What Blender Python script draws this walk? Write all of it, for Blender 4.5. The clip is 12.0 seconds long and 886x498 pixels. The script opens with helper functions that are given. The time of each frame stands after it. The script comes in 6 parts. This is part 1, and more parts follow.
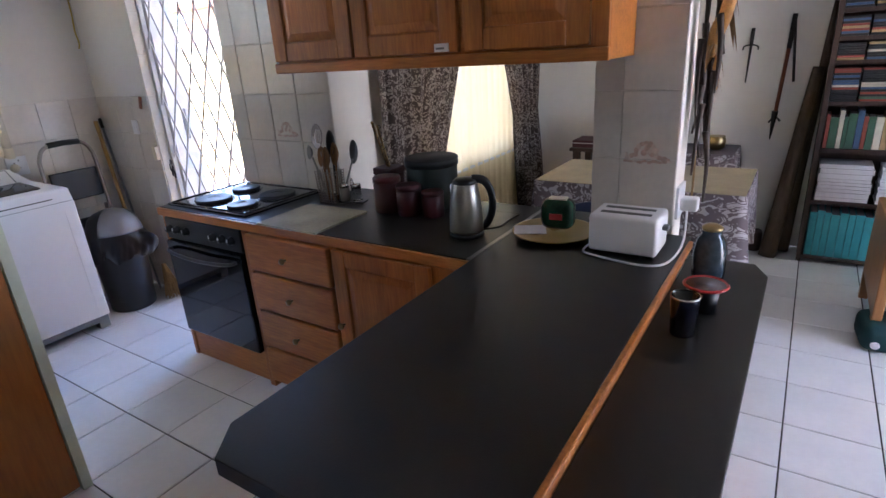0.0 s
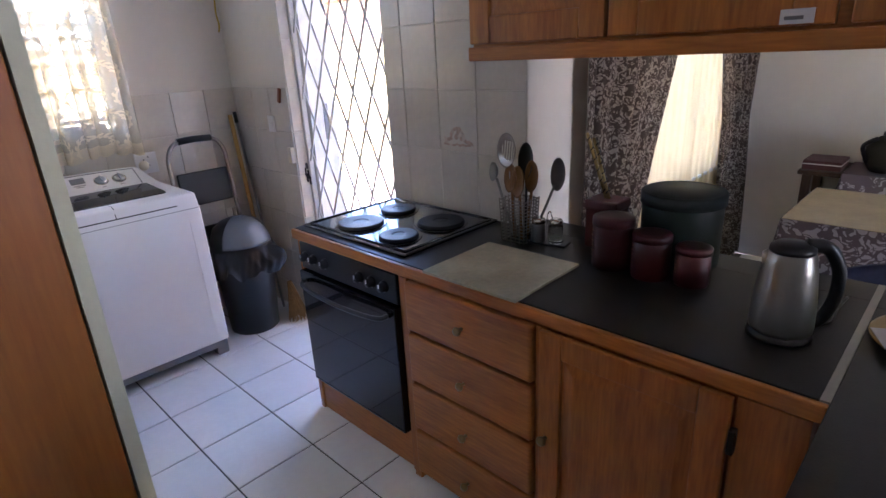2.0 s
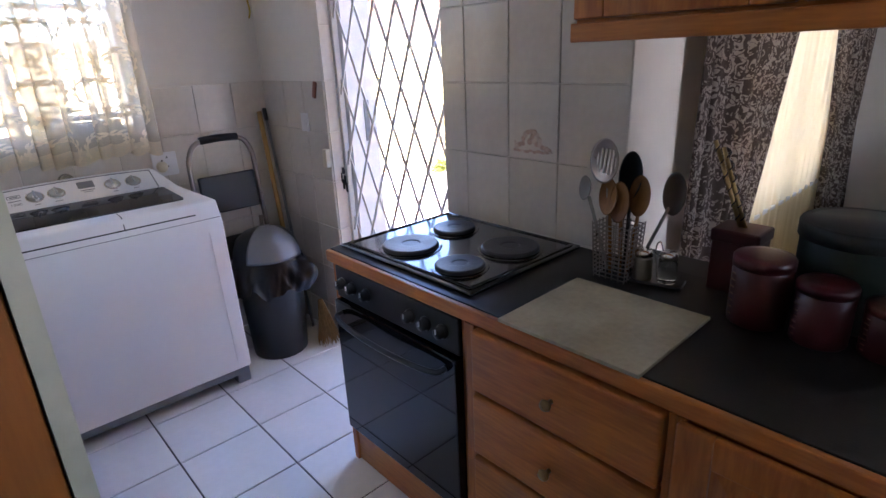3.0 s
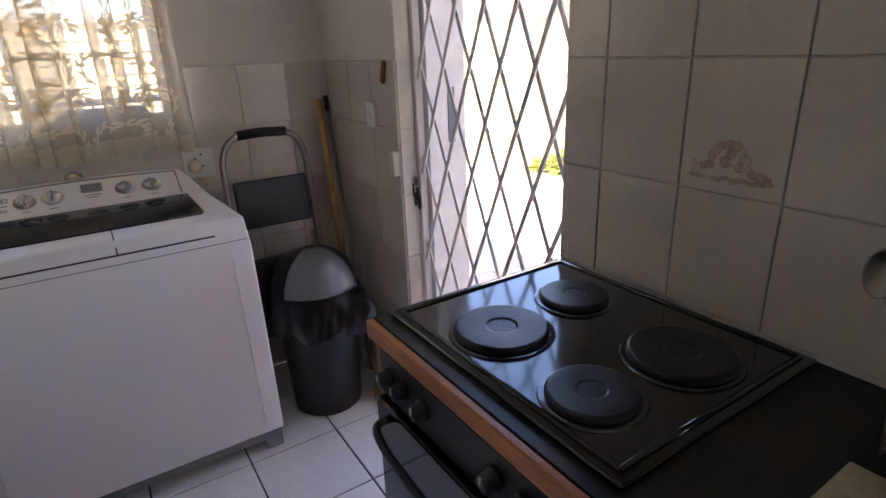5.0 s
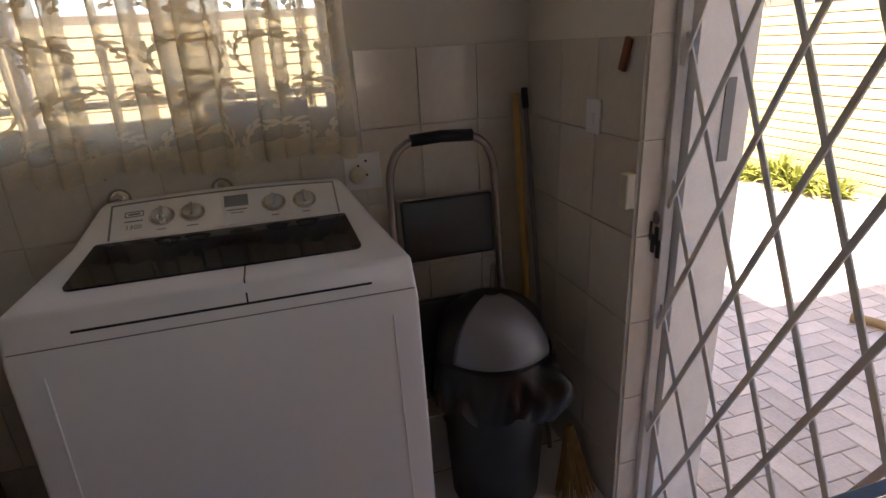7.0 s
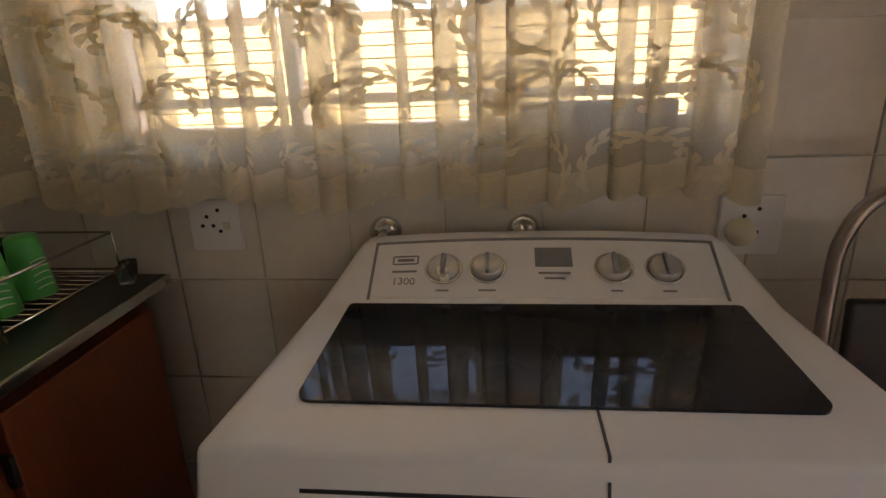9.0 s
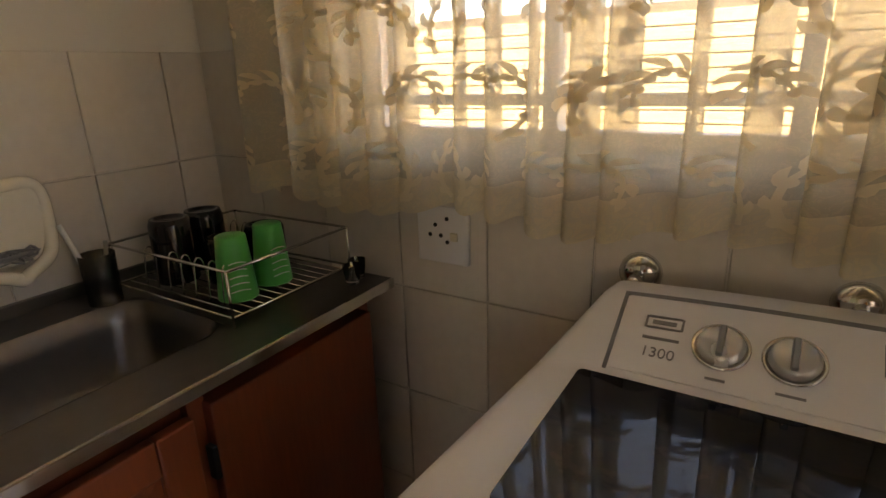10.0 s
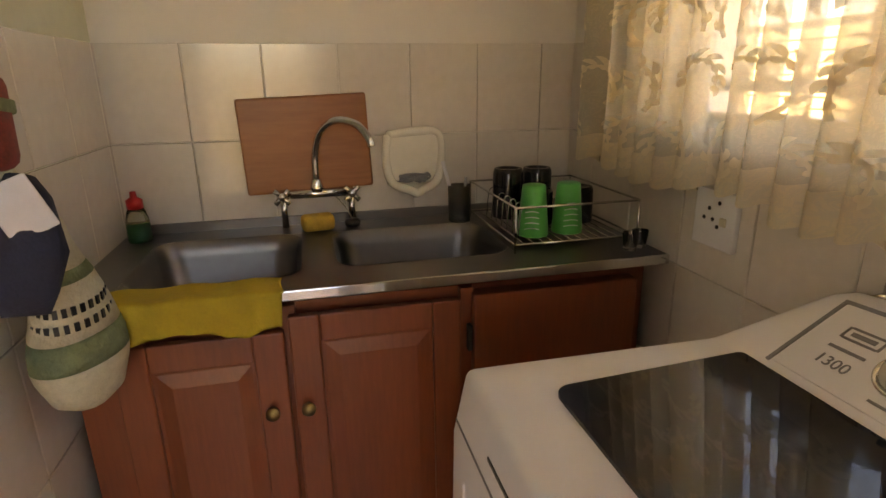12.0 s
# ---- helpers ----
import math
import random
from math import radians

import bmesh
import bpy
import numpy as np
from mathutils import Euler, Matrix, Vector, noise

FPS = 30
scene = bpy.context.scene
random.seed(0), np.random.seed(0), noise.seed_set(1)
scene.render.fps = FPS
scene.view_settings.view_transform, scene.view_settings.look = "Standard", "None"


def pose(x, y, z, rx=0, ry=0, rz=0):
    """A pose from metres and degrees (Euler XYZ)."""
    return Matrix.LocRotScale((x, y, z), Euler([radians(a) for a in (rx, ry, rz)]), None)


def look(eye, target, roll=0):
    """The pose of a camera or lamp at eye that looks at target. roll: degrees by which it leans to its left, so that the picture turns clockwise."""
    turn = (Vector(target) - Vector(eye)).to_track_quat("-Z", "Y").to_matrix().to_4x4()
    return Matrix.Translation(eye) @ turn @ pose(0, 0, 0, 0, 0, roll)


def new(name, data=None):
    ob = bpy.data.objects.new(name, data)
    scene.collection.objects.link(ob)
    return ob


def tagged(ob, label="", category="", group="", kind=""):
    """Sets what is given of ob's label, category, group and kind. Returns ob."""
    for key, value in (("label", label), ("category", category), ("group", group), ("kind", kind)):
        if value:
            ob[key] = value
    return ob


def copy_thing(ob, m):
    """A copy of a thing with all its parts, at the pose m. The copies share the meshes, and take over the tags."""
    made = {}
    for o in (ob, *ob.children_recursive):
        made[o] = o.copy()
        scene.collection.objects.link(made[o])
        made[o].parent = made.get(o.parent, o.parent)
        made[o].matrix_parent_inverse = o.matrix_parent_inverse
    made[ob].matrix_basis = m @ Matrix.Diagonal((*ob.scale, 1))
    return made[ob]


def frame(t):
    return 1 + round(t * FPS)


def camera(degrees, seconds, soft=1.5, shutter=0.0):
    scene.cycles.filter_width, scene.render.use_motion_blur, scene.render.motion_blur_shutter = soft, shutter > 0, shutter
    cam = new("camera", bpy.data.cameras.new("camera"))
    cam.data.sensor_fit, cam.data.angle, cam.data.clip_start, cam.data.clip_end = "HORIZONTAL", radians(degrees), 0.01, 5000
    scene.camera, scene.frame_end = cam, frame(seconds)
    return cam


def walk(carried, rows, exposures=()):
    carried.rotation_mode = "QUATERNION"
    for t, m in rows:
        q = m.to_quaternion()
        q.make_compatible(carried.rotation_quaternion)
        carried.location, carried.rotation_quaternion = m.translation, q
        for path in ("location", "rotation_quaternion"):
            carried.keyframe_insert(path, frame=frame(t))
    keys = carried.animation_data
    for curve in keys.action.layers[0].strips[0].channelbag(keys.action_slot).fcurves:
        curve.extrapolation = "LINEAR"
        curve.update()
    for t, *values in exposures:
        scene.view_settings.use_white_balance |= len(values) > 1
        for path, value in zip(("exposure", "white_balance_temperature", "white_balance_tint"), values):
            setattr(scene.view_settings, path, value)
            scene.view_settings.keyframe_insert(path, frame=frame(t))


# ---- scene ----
cam = camera(77.7, 12.0)
PATH = [
    (0, (-1.272, 2.053, 1.58), (-2.318, 3.611, 0.888), -3.7),
    (0.5, (-1.459, 2.222, 1.575), (-2.606, 3.708, 0.885), -3.7),
    (1, (-1.635, 2.327, 1.569), (-2.864, 3.746, 0.879), -3.6),
    (1.5, (-1.875, 2.399, 1.555), (-3.175, 3.758, 0.875), -3.5),
    (2, (-2.077, 2.453, 1.549), (-3.406, 3.782, 0.866), -3.1),
    (2.5, (-2.296, 2.56, 1.527), (-3.659, 3.856, 0.845), -2.8),
    (3, (-2.474, 2.662, 1.503), (-3.871, 3.923, 0.826), -2.6),
    (3.2, (-2.544, 2.697, 1.485), (-3.956, 3.943, 0.81), -2.5),
    (4.8, (-3.026, 3.092, 1.428), (-4.585, 4.139, 0.738), -2.5),
    (5, (-3.071, 3.128, 1.429), (-4.654, 4.137, 0.739), -2.3),
    (5.5, (-3.194, 3.174, 1.426), (-4.848, 4.059, 0.734), -2.6),
    (6.5, (-3.554, 3.241, 1.397), (-5.314, 3.905, 0.715), -2.5),
    (6.7, (-3.615, 3.265, 1.403), (-5.392, 3.865, 0.708), -2.8),
    (8.3, (-4.213, 3.148, 1.355), (-6.098, 3.234, 0.692), -2.7),
    (8.5, (-4.281, 3.116, 1.359), (-6.164, 3.11, 0.685), -2.8),
    (9, (-4.41, 3.023, 1.344), (-6.293, 2.818, 0.701), -2.3),
    (9.5, (-4.56, 2.952, 1.34), (-6.391, 2.462, 0.702), -1.7),
    (10, (-4.625, 2.957, 1.333), (-6.238, 1.948, 0.717), -1.9),
    (10.5, (-4.665, 3.023, 1.298), (-5.696, 1.406, 0.722), -1.4),
    (11, (-4.689, 3.140, 1.305), (-5.469, 1.390, 0.735), -1.4),
    (11.5, (-4.718, 3.237, 1.3), (-5.323, 1.418, 0.731), -1.3),
    (12, (-4.734, 3.301, 1.299), (-5.176, 1.442, 0.709), -0.8),
]
EXPOSURES = [(0, 4.05, 5550, 20), (0.5, 4.1, 5700, 24), (3, 3.85, 5600, 24), (5.5, 2.98, 6600, 24), (6.5, 2.42, 7000, 23), (8.5, 2.62, 8050, 23), (9.5, 3.0, 8800, 22), (10.5, 2.96, 9700, 22), (12, 3.5, 10700, 23)]
walk(cam, [(t, look(eye, target, roll)) for t, eye, target, roll in PATH], EXPOSURES)


# ---- light ----
world = bpy.data.worlds.new("sky")
scene.world = world
world.use_nodes = True
wn = world.node_tree.nodes
sky = wn.new("ShaderNodeTexSky")
sky.sky_type, sky.sun_disc = "NISHITA", False
SUN_WAY = Vector((-1.65, 0.85, -2.5)).normalized()
sky.sun_elevation, sky.sun_rotation = math.asin(-SUN_WAY.z), math.atan2(-SUN_WAY.x, -SUN_WAY.y)
world.node_tree.links.new(sky.outputs[0], wn["Background"].inputs[0])
wn["Background"].inputs[1].default_value = 0.15
sun = new("sun", bpy.data.lights.new("sun", "SUN"))
sun.data.energy, sun.data.angle, sun.data.color = 5.0, radians(0.5), (1, 0.95, 0.86)
sun.matrix_world = look((0, 0, 0), SUN_WAY)
# Area lamp added in the unseen east doorway, standing in for sky light.
window_light = new("window_light", bpy.data.lights.new("window_light", "AREA"))
window_light.data.shape, window_light.data.size, window_light.data.size_y = "RECTANGLE", 0.9, 1.9
window_light.data.energy, window_light.data.color = 0.9, (0.86, 0.93, 1)
window_light.matrix_world = look((1.98, 4.45, 1.1), (0, 4.45, 0.9))
sheer_light = new("dining_window_light", bpy.data.lights.new("dining_window_light", "AREA"))
sheer_light.data.shape, sheer_light.data.size, sheer_light.data.size_y = "RECTANGLE", 1.36, 1.24
sheer_light.data.energy, sheer_light.data.color = 0.18, (1, 0.97, 0.9)
sheer_light.matrix_world = look((-3.44, 5.47, 1.42), (0, 5.47, 1.42))

# ---- materials ----


def material(name, rough=0.5, metal=0.0):
    m = bpy.data.materials.new(name)
    m.use_nodes = True
    b = m.node_tree.nodes["Principled BSDF"]
    b.inputs["Roughness"].default_value, b.inputs["Metallic"].default_value = rough, metal
    return m, m.node_tree.nodes, m.node_tree.links, b


def surface(name, colour, vary=0.15, scale=6.0, rough=0.5, metal=0.0, bump=0.0, bump_scale=60.0, stretch=(1, 1, 1), each=0.0, coat=0.0):
    """A base colour broken up by two sizes of noise, with fine relief and uneven gloss."""
    m, n, l, b = material(name, rough, metal)
    tc, mp = n.new("ShaderNodeTexCoord"), n.new("ShaderNodeMapping")
    mp.inputs["Scale"].default_value = stretch
    l.new(tc.outputs["Object"], mp.inputs["Vector"])
    big, small = n.new("ShaderNodeTexNoise"), n.new("ShaderNodeTexNoise")
    big.inputs["Scale"].default_value, small.inputs["Scale"].default_value = scale, scale * 9
    big.inputs["Detail"].default_value = 5
    for t in (big, small):
        l.new(mp.outputs[0], t.inputs["Vector"])
    mix = n.new("ShaderNodeMath")
    mix.operation = "MULTIPLY_ADD"
    mix.inputs[1].default_value = 0.4
    l.new(small.outputs[0], mix.inputs[0])
    l.new(big.outputs[0], mix.inputs[2])
    ramp = n.new("ShaderNodeMapRange")
    ramp.inputs["From Min"].default_value, ramp.inputs["From Max"].default_value = 0.4, 1.0
    ramp.inputs["To Min"].default_value, ramp.inputs["To Max"].default_value = 1 - vary, 1 + vary
    l.new(mix.outputs[0], ramp.inputs["Value"])
    value = ramp.outputs[0]
    if each:
        info, spread = n.new("ShaderNodeObjectInfo"), n.new("ShaderNodeMapRange")
        spread.inputs["To Min"].default_value, spread.inputs["To Max"].default_value = 1 - each, 1 + each
        l.new(info.outputs["Random"], spread.inputs["Value"])
        both = n.new("ShaderNodeMath")
        both.operation = "MULTIPLY"
        l.new(value, both.inputs[0])
        l.new(spread.outputs[0], both.inputs[1])
        value = both.outputs[0]
    tint = n.new("ShaderNodeVectorMath")
    tint.operation = "SCALE"
    tint.inputs[0].default_value = colour
    l.new(value, tint.inputs["Scale"])
    l.new(tint.outputs[0], b.inputs["Base Color"])
    gloss = n.new("ShaderNodeMapRange")
    gloss.inputs["To Min"].default_value, gloss.inputs["To Max"].default_value = rough * 0.75, min(1, rough * 1.25)
    l.new(big.outputs[0], gloss.inputs["Value"])
    l.new(gloss.outputs[0], b.inputs["Roughness"])
    if bump:
        grain, bp = n.new("ShaderNodeTexNoise"), n.new("ShaderNodeBump")
        grain.inputs["Scale"].default_value, grain.inputs["Detail"].default_value = bump_scale, 4
        l.new(mp.outputs[0], grain.inputs["Vector"])
        bp.inputs["Strength"].default_value, bp.inputs["Distance"].default_value = bump, 0.004
        l.new(grain.outputs[0], bp.inputs["Height"])
        l.new(bp.outputs[0], b.inputs["Normal"])
    if coat:
        b.inputs["Coat Weight"].default_value, b.inputs["Coat Roughness"].default_value = coat, 0.15
    return m


def wood(name, light, dark, along="x", rough=0.38, scale=1.0, coat=0.2):
    """Varnished wood with cathedral grain running along one axis."""
    m, n, l, b = material(name, rough)
    tc, mp = n.new("ShaderNodeTexCoord"), n.new("ShaderNodeMapping")
    s = {"x": (0.9, 9, 9), "y": (9, 0.9, 9), "z": (9, 9, 0.9)}[along]
    mp.inputs["Scale"].default_value = [v * scale for v in s]
    info, shift = n.new("ShaderNodeObjectInfo"), n.new("ShaderNodeVectorMath")
    shift.operation = "SCALE"
    shift.inputs[0].default_value = (3.1, 7.3, 5.7)
    l.new(info.outputs["Random"], shift.inputs["Scale"])
    l.new(shift.outputs[0], mp.inputs["Location"])
    l.new(tc.outputs["Object"], mp.inputs["Vector"])
    warp, rings, fine = n.new("ShaderNodeTexNoise"), n.new("ShaderNodeTexNoise"), n.new("ShaderNodeTexNoise")
    warp.inputs["Scale"].default_value = 1.3
    rings.inputs["Scale"].default_value, rings.inputs["Detail"].default_value, rings.inputs["Distortion"].default_value = 0.8, 3, 0.6
    fine.inputs["Scale"].default_value, fine.inputs["Detail"].default_value = 14, 5
    for t in (warp, rings, fine):
        l.new(mp.outputs[0], t.inputs["Vector"])
    saw = n.new("ShaderNodeMath")
    saw.operation = "MULTIPLY"
    saw.inputs[1].default_value = 6
    l.new(rings.outputs[0], saw.inputs[0])
    fr = n.new("ShaderNodeMath")
    fr.operation = "PINGPONG"
    fr.inputs[1].default_value = 1.0
    l.new(saw.outputs[0], fr.inputs[0])
    add = n.new("ShaderNodeMath")
    add.operation = "MULTIPLY_ADD"
    add.inputs[1].default_value = 0.3
    l.new(fr.outputs[0], add.inputs[0])
    l.new(fine.outputs[0], add.inputs[2])
    ramp = n.new("ShaderNodeValToRGB")
    ramp.color_ramp.elements[0].position, ramp.color_ramp.elements[0].color = 0.3, (*dark, 1)
    ramp.color_ramp.elements[1].position, ramp.color_ramp.elements[1].color = 0.95, (*light, 1)
    l.new(add.outputs[0], ramp.inputs[0])
    l.new(ramp.outputs[0], b.inputs["Base Color"])
    bp = n.new("ShaderNodeBump")
    bp.inputs["Strength"].default_value, bp.inputs["Distance"].default_value = 0.12, 0.002
    l.new(fine.outputs[0], bp.inputs["Height"])
    l.new(bp.outputs[0], b.inputs["Normal"])
    b.inputs["Coat Weight"].default_value, b.inputs["Coat Roughness"].default_value = coat, 0.25
    return m


def cloth(name, thread, pattern, see=0.15, see_pattern=0.15, let=0.5, scale=9.0, cut=0.5, weave=900.0):
    """Hanging cloth: threads that let light through, with a scrolled figure woven in."""
    m, n, l, b = material(name, 0.8)
    tc = n.new("ShaderNodeTexCoord")
    bend = n.new("ShaderNodeTexNoise")
    bend.inputs["Scale"].default_value = scale * 0.7
    l.new(tc.outputs["UV"], bend.inputs["Vector"])
    swirl = n.new("ShaderNodeMixRGB")
    swirl.inputs[0].default_value = 0.16
    l.new(tc.outputs["UV"], swirl.inputs[1])
    l.new(bend.outputs["Color"], swirl.inputs[2])
    leaf, vein = n.new("ShaderNodeTexVoronoi"), n.new("ShaderNodeTexVoronoi")
    leaf.feature, vein.feature = "SMOOTH_F1", "DISTANCE_TO_EDGE"
    leaf.inputs["Scale"].default_value, vein.inputs["Scale"].default_value = scale, scale * 1.6
    l.new(swirl.outputs[0], leaf.inputs["Vector"])
    l.new(swirl.outputs[0], vein.inputs["Vector"])
    wave = n.new("ShaderNodeMath")
    wave.operation = "MULTIPLY"
    wave.inputs[1].default_value = 22
    l.new(leaf.outputs["Distance"], wave.inputs[0])
    sine = n.new("ShaderNodeMath")
    sine.operation = "SINE"
    l.new(wave.outputs[0], sine.inputs[0])
    away = n.new("ShaderNodeMapRange")
    away.inputs["From Max"].default_value = 0.14
    l.new(vein.outputs["Distance"], away.inputs["Value"])
    both = n.new("ShaderNodeMath")
    both.operation = "MULTIPLY"
    half = n.new("ShaderNodeMath")
    half.operation = "MULTIPLY_ADD"
    half.inputs[1].default_value, half.inputs[2].default_value = 0.5, 0.5
    l.new(sine.outputs[0], half.inputs[0])
    l.new(half.outputs[0], both.inputs[0])
    l.new(away.outputs[0], both.inputs[1])
    edge = n.new("ShaderNodeMapRange")
    edge.inputs["From Min"].default_value, edge.inputs["From Max"].default_value = cut - 0.06, cut + 0.06
    l.new(both.outputs[0], edge.inputs["Value"])
    colour = n.new("ShaderNodeMixRGB")
    colour.inputs[1].default_value, colour.inputs[2].default_value = (*thread, 1), (*pattern, 1)
    l.new(edge.outputs[0], colour.inputs[0])
    l.new(colour.outputs[0], b.inputs["Base Color"])
    lit = n.new("ShaderNodeBsdfTranslucent")
    l.new(colour.outputs[0], lit.inputs["Color"])
    one, two, clear = n.new("ShaderNodeMixShader"), n.new("ShaderNodeMixShader"), n.new("ShaderNodeBsdfTransparent")
    one.inputs[0].default_value = let
    l.new(b.outputs[0], one.inputs[1])
    l.new(lit.outputs[0], one.inputs[2])
    holes = n.new("ShaderNodeMapRange")
    holes.inputs["To Min"].default_value, holes.inputs["To Max"].default_value = see, see_pattern
    l.new(edge.outputs[0], holes.inputs["Value"])
    l.new(holes.outputs[0], two.inputs[0])
    l.new(one.outputs[0], two.inputs[1])
    l.new(clear.outputs[0], two.inputs[2])
    l.new(two.outputs[0], n["Material Output"].inputs["Surface"])
    return m


def glassy(name, colour=(1, 1, 1), rough=0.02):
    m, n, l, b = material(name, rough)
    b.inputs["Base Color"].default_value = (*colour, 1)
    b.inputs["Transmission Weight"].default_value, b.inputs["IOR"].default_value = 1.0, 1.45
    return m


PAINT = surface("painted_plaster", (0.72, 0.68, 0.62), 0.05, 2.0, 0.75, bump=0.15, bump_scale=40)
PAINT_GREEN = surface("pale_green_plaster", (0.62, 0.64, 0.52), 0.08, 3.0, 0.7, bump=0.4, bump_scale=45)
CEILING = surface("ceiling_paint", (0.75, 0.74, 0.71), 0.04, 2.0, 0.8)
GROUT = surface("grey_grout", (0.22, 0.2, 0.18), 0.25, 9.0, 0.9)
FLOOR_GROUT = surface("dark_floor_grout", (0.035, 0.03, 0.028), 0.3, 9.0, 0.9)
WALL_TILE = surface("marbled_wall_tile", (0.66, 0.605, 0.54), 0.09, 5.0, 0.15, bump=0.03, each=0.04, coat=0.3)
FLOOR_TILE = surface("white_floor_tile", (0.84, 0.84, 0.84), 0.06, 4.0, 0.22, bump=0.05, bump_scale=14, each=0.05, coat=0.25)
OAK_X = wood("oak_lengthwise", (0.55, 0.195, 0.03), (0.31, 0.09, 0.0135), "x")
OAK_Z = wood("oak_upright", (0.52, 0.18, 0.027), (0.29, 0.083, 0.0115), "z")
RED_Z = wood("red_stained_upright", (0.245, 0.06, 0.02), (0.18, 0.042, 0.0135), "z", 0.45)
RED_X = wood("red_stained_lengthwise", (0.245, 0.06, 0.02), (0.18, 0.042, 0.0135), "x", 0.45)
DOOR_BROWN = wood("brown_cupboard", (0.37, 0.125, 0.014), (0.26, 0.08, 0.009), "z", 0.5, 0.6)
DARK_WOOD = wood("dark_shelf_wood", (0.06, 0.03, 0.018), (0.025, 0.012, 0.008), "z", 0.5)
LAMINATE = surface("dark_laminate", (0.02, 0.017, 0.014), 0.14, 3.0, 0.36, bump=0.08, bump_scale=220)
LAMINATE.node_tree.nodes["Principled BSDF"].inputs["Specular IOR Level"].default_value = 0.32
WHITE_PLASTIC = surface("white_plastic", (0.76, 0.75, 0.76), 0.03, 3.0, 0.35, coat=0.2)
IVORY = surface("ivory_plastic", (0.66, 0.6, 0.47), 0.05, 8.0, 0.4)
GREY_PLASTIC = surface("grey_plastic", (0.2, 0.2, 0.21), 0.08, 8.0, 0.45)
SILVER_PLASTIC = surface("silver_plastic", (0.2, 0.21, 0.235), 0.05, 8.0, 0.32, 0.4)
BLACK_PLASTIC = surface("black_plastic", (0.012, 0.012, 0.013), 0.2, 9.0, 0.38)
BLACK_ENAMEL = surface("black_enamel", (0.006, 0.006, 0.008), 0.2, 9.0, 0.1, coat=0.5)
BLACK_GLASS = surface("dark_smoked_glass", (0.006, 0.007, 0.014), 0.1, 4.0, 0.03)
HOTPLATE = surface("cast_iron_plate", (0.03, 0.03, 0.032), 0.25, 20.0, 0.42, 0.5, bump=0.2, bump_scale=150)
SINK_STEEL = surface("worn_sink_steel", (0.19, 0.175, 0.165), 0.12, 5.0, 0.36, 1.0, bump=0.05, bump_scale=250)
DIAL_SILVER = surface("pale_silver_dial", (0.55, 0.54, 0.53), 0.05, 8.0, 0.25, 0.6)
STEEL = surface("brushed_steel", (0.3, 0.285, 0.265), 0.06, 5.0, 0.34, 1.0, bump=0.04, bump_scale=250)
TUBE_STEEL = surface("dull_tube_steel", (0.3, 0.26, 0.24), 0.1, 20.0, 0.3, 1.0)
CHROME = surface("chrome", (0.68, 0.67, 0.65), 0.06, 10.0, 0.1, 1.0)
BRASS = surface("worn_brass", (0.36, 0.26, 0.12), 0.25, 30.0, 0.35, 1.0)
BLACK_BAG = surface("black_refuse_bag", (0.008, 0.008, 0.009), 0.3, 9.0, 0.3, bump=0.6, bump_scale=35)
BOARD_STONE = surface("cream_marbled_tile", (0.42, 0.38, 0.26), 0.22, 7.0, 0.22, coat=0.3)
GATE_WHITE = surface("white_gate_paint", (0.8, 0.78, 0.77), 0.1, 12.0, 0.45)
DOOR_WHITE = surface("white_door_paint", (0.7, 0.67, 0.7), 0.06, 5.0, 0.45)
GARDEN_WALL = surface("cream_painted_brick", (0.52, 0.44, 0.24), 0.12, 3.0, 0.85, bump=0.3, bump_scale=30)
PAVER = surface("brown_paver", (0.52, 0.43, 0.36), 0.2, 9.0, 0.9, bump=0.4, bump_scale=80, each=0.15)
SOIL = surface("sandy_ground", (0.42, 0.35, 0.27), 0.2, 2.0, 0.95, bump=0.3)
LACE = cloth("cream_lace", (0.86, 0.79, 0.63), (0.84, 0.76, 0.6), 0.46, 0.38, 0.62, 40.0, 0.45)
LACE_LEAF = cloth("cream_lace_figure", (0.84, 0.75, 0.58), (0.84, 0.75, 0.58), 0.07, 0.04, 0.5, 30.0, 0.5)
SHEER = cloth("cream_sheer", (0.84, 0.7, 0.42), (0.84, 0.7, 0.42), 0.05, 0.04, 0.55, 6.0, 0.5)
DAMASK = cloth("brown_damask", (0.075, 0.052, 0.041), (0.32, 0.265, 0.22), 0.0, 0.0, 0.42, 21.0, 0.36)

# ---- building helpers ----
PLACED = {}


def part(name, bm, mat, parent=None, label="", smooth=False):
    """Links a bmesh, built in place, as one mesh under a thing or a part."""
    me = bpy.data.meshes.new(name)
    bm.to_mesh(me)
    bm.free()
    me.materials.append(mat)
    if smooth:
        me.polygons.foreach_set("use_smooth", [True] * len(me.polygons))
    ob = new(name, me)
    return under(ob, parent, label)


def under(ob, parent, label=""):
    if parent is not None:
        ob.parent = parent
        ob.matrix_parent_inverse = PLACED.get(parent, Matrix()).inverted()
    if label:
        ob["label"] = label
    return ob


def thing(name, at, label, category, group="", kind=""):
    ob = new(name)
    ob.empty_display_size = 0.1
    ob.matrix_basis = PLACED[ob] = Matrix.Translation(at)
    return tagged(ob, label, category, group, kind)


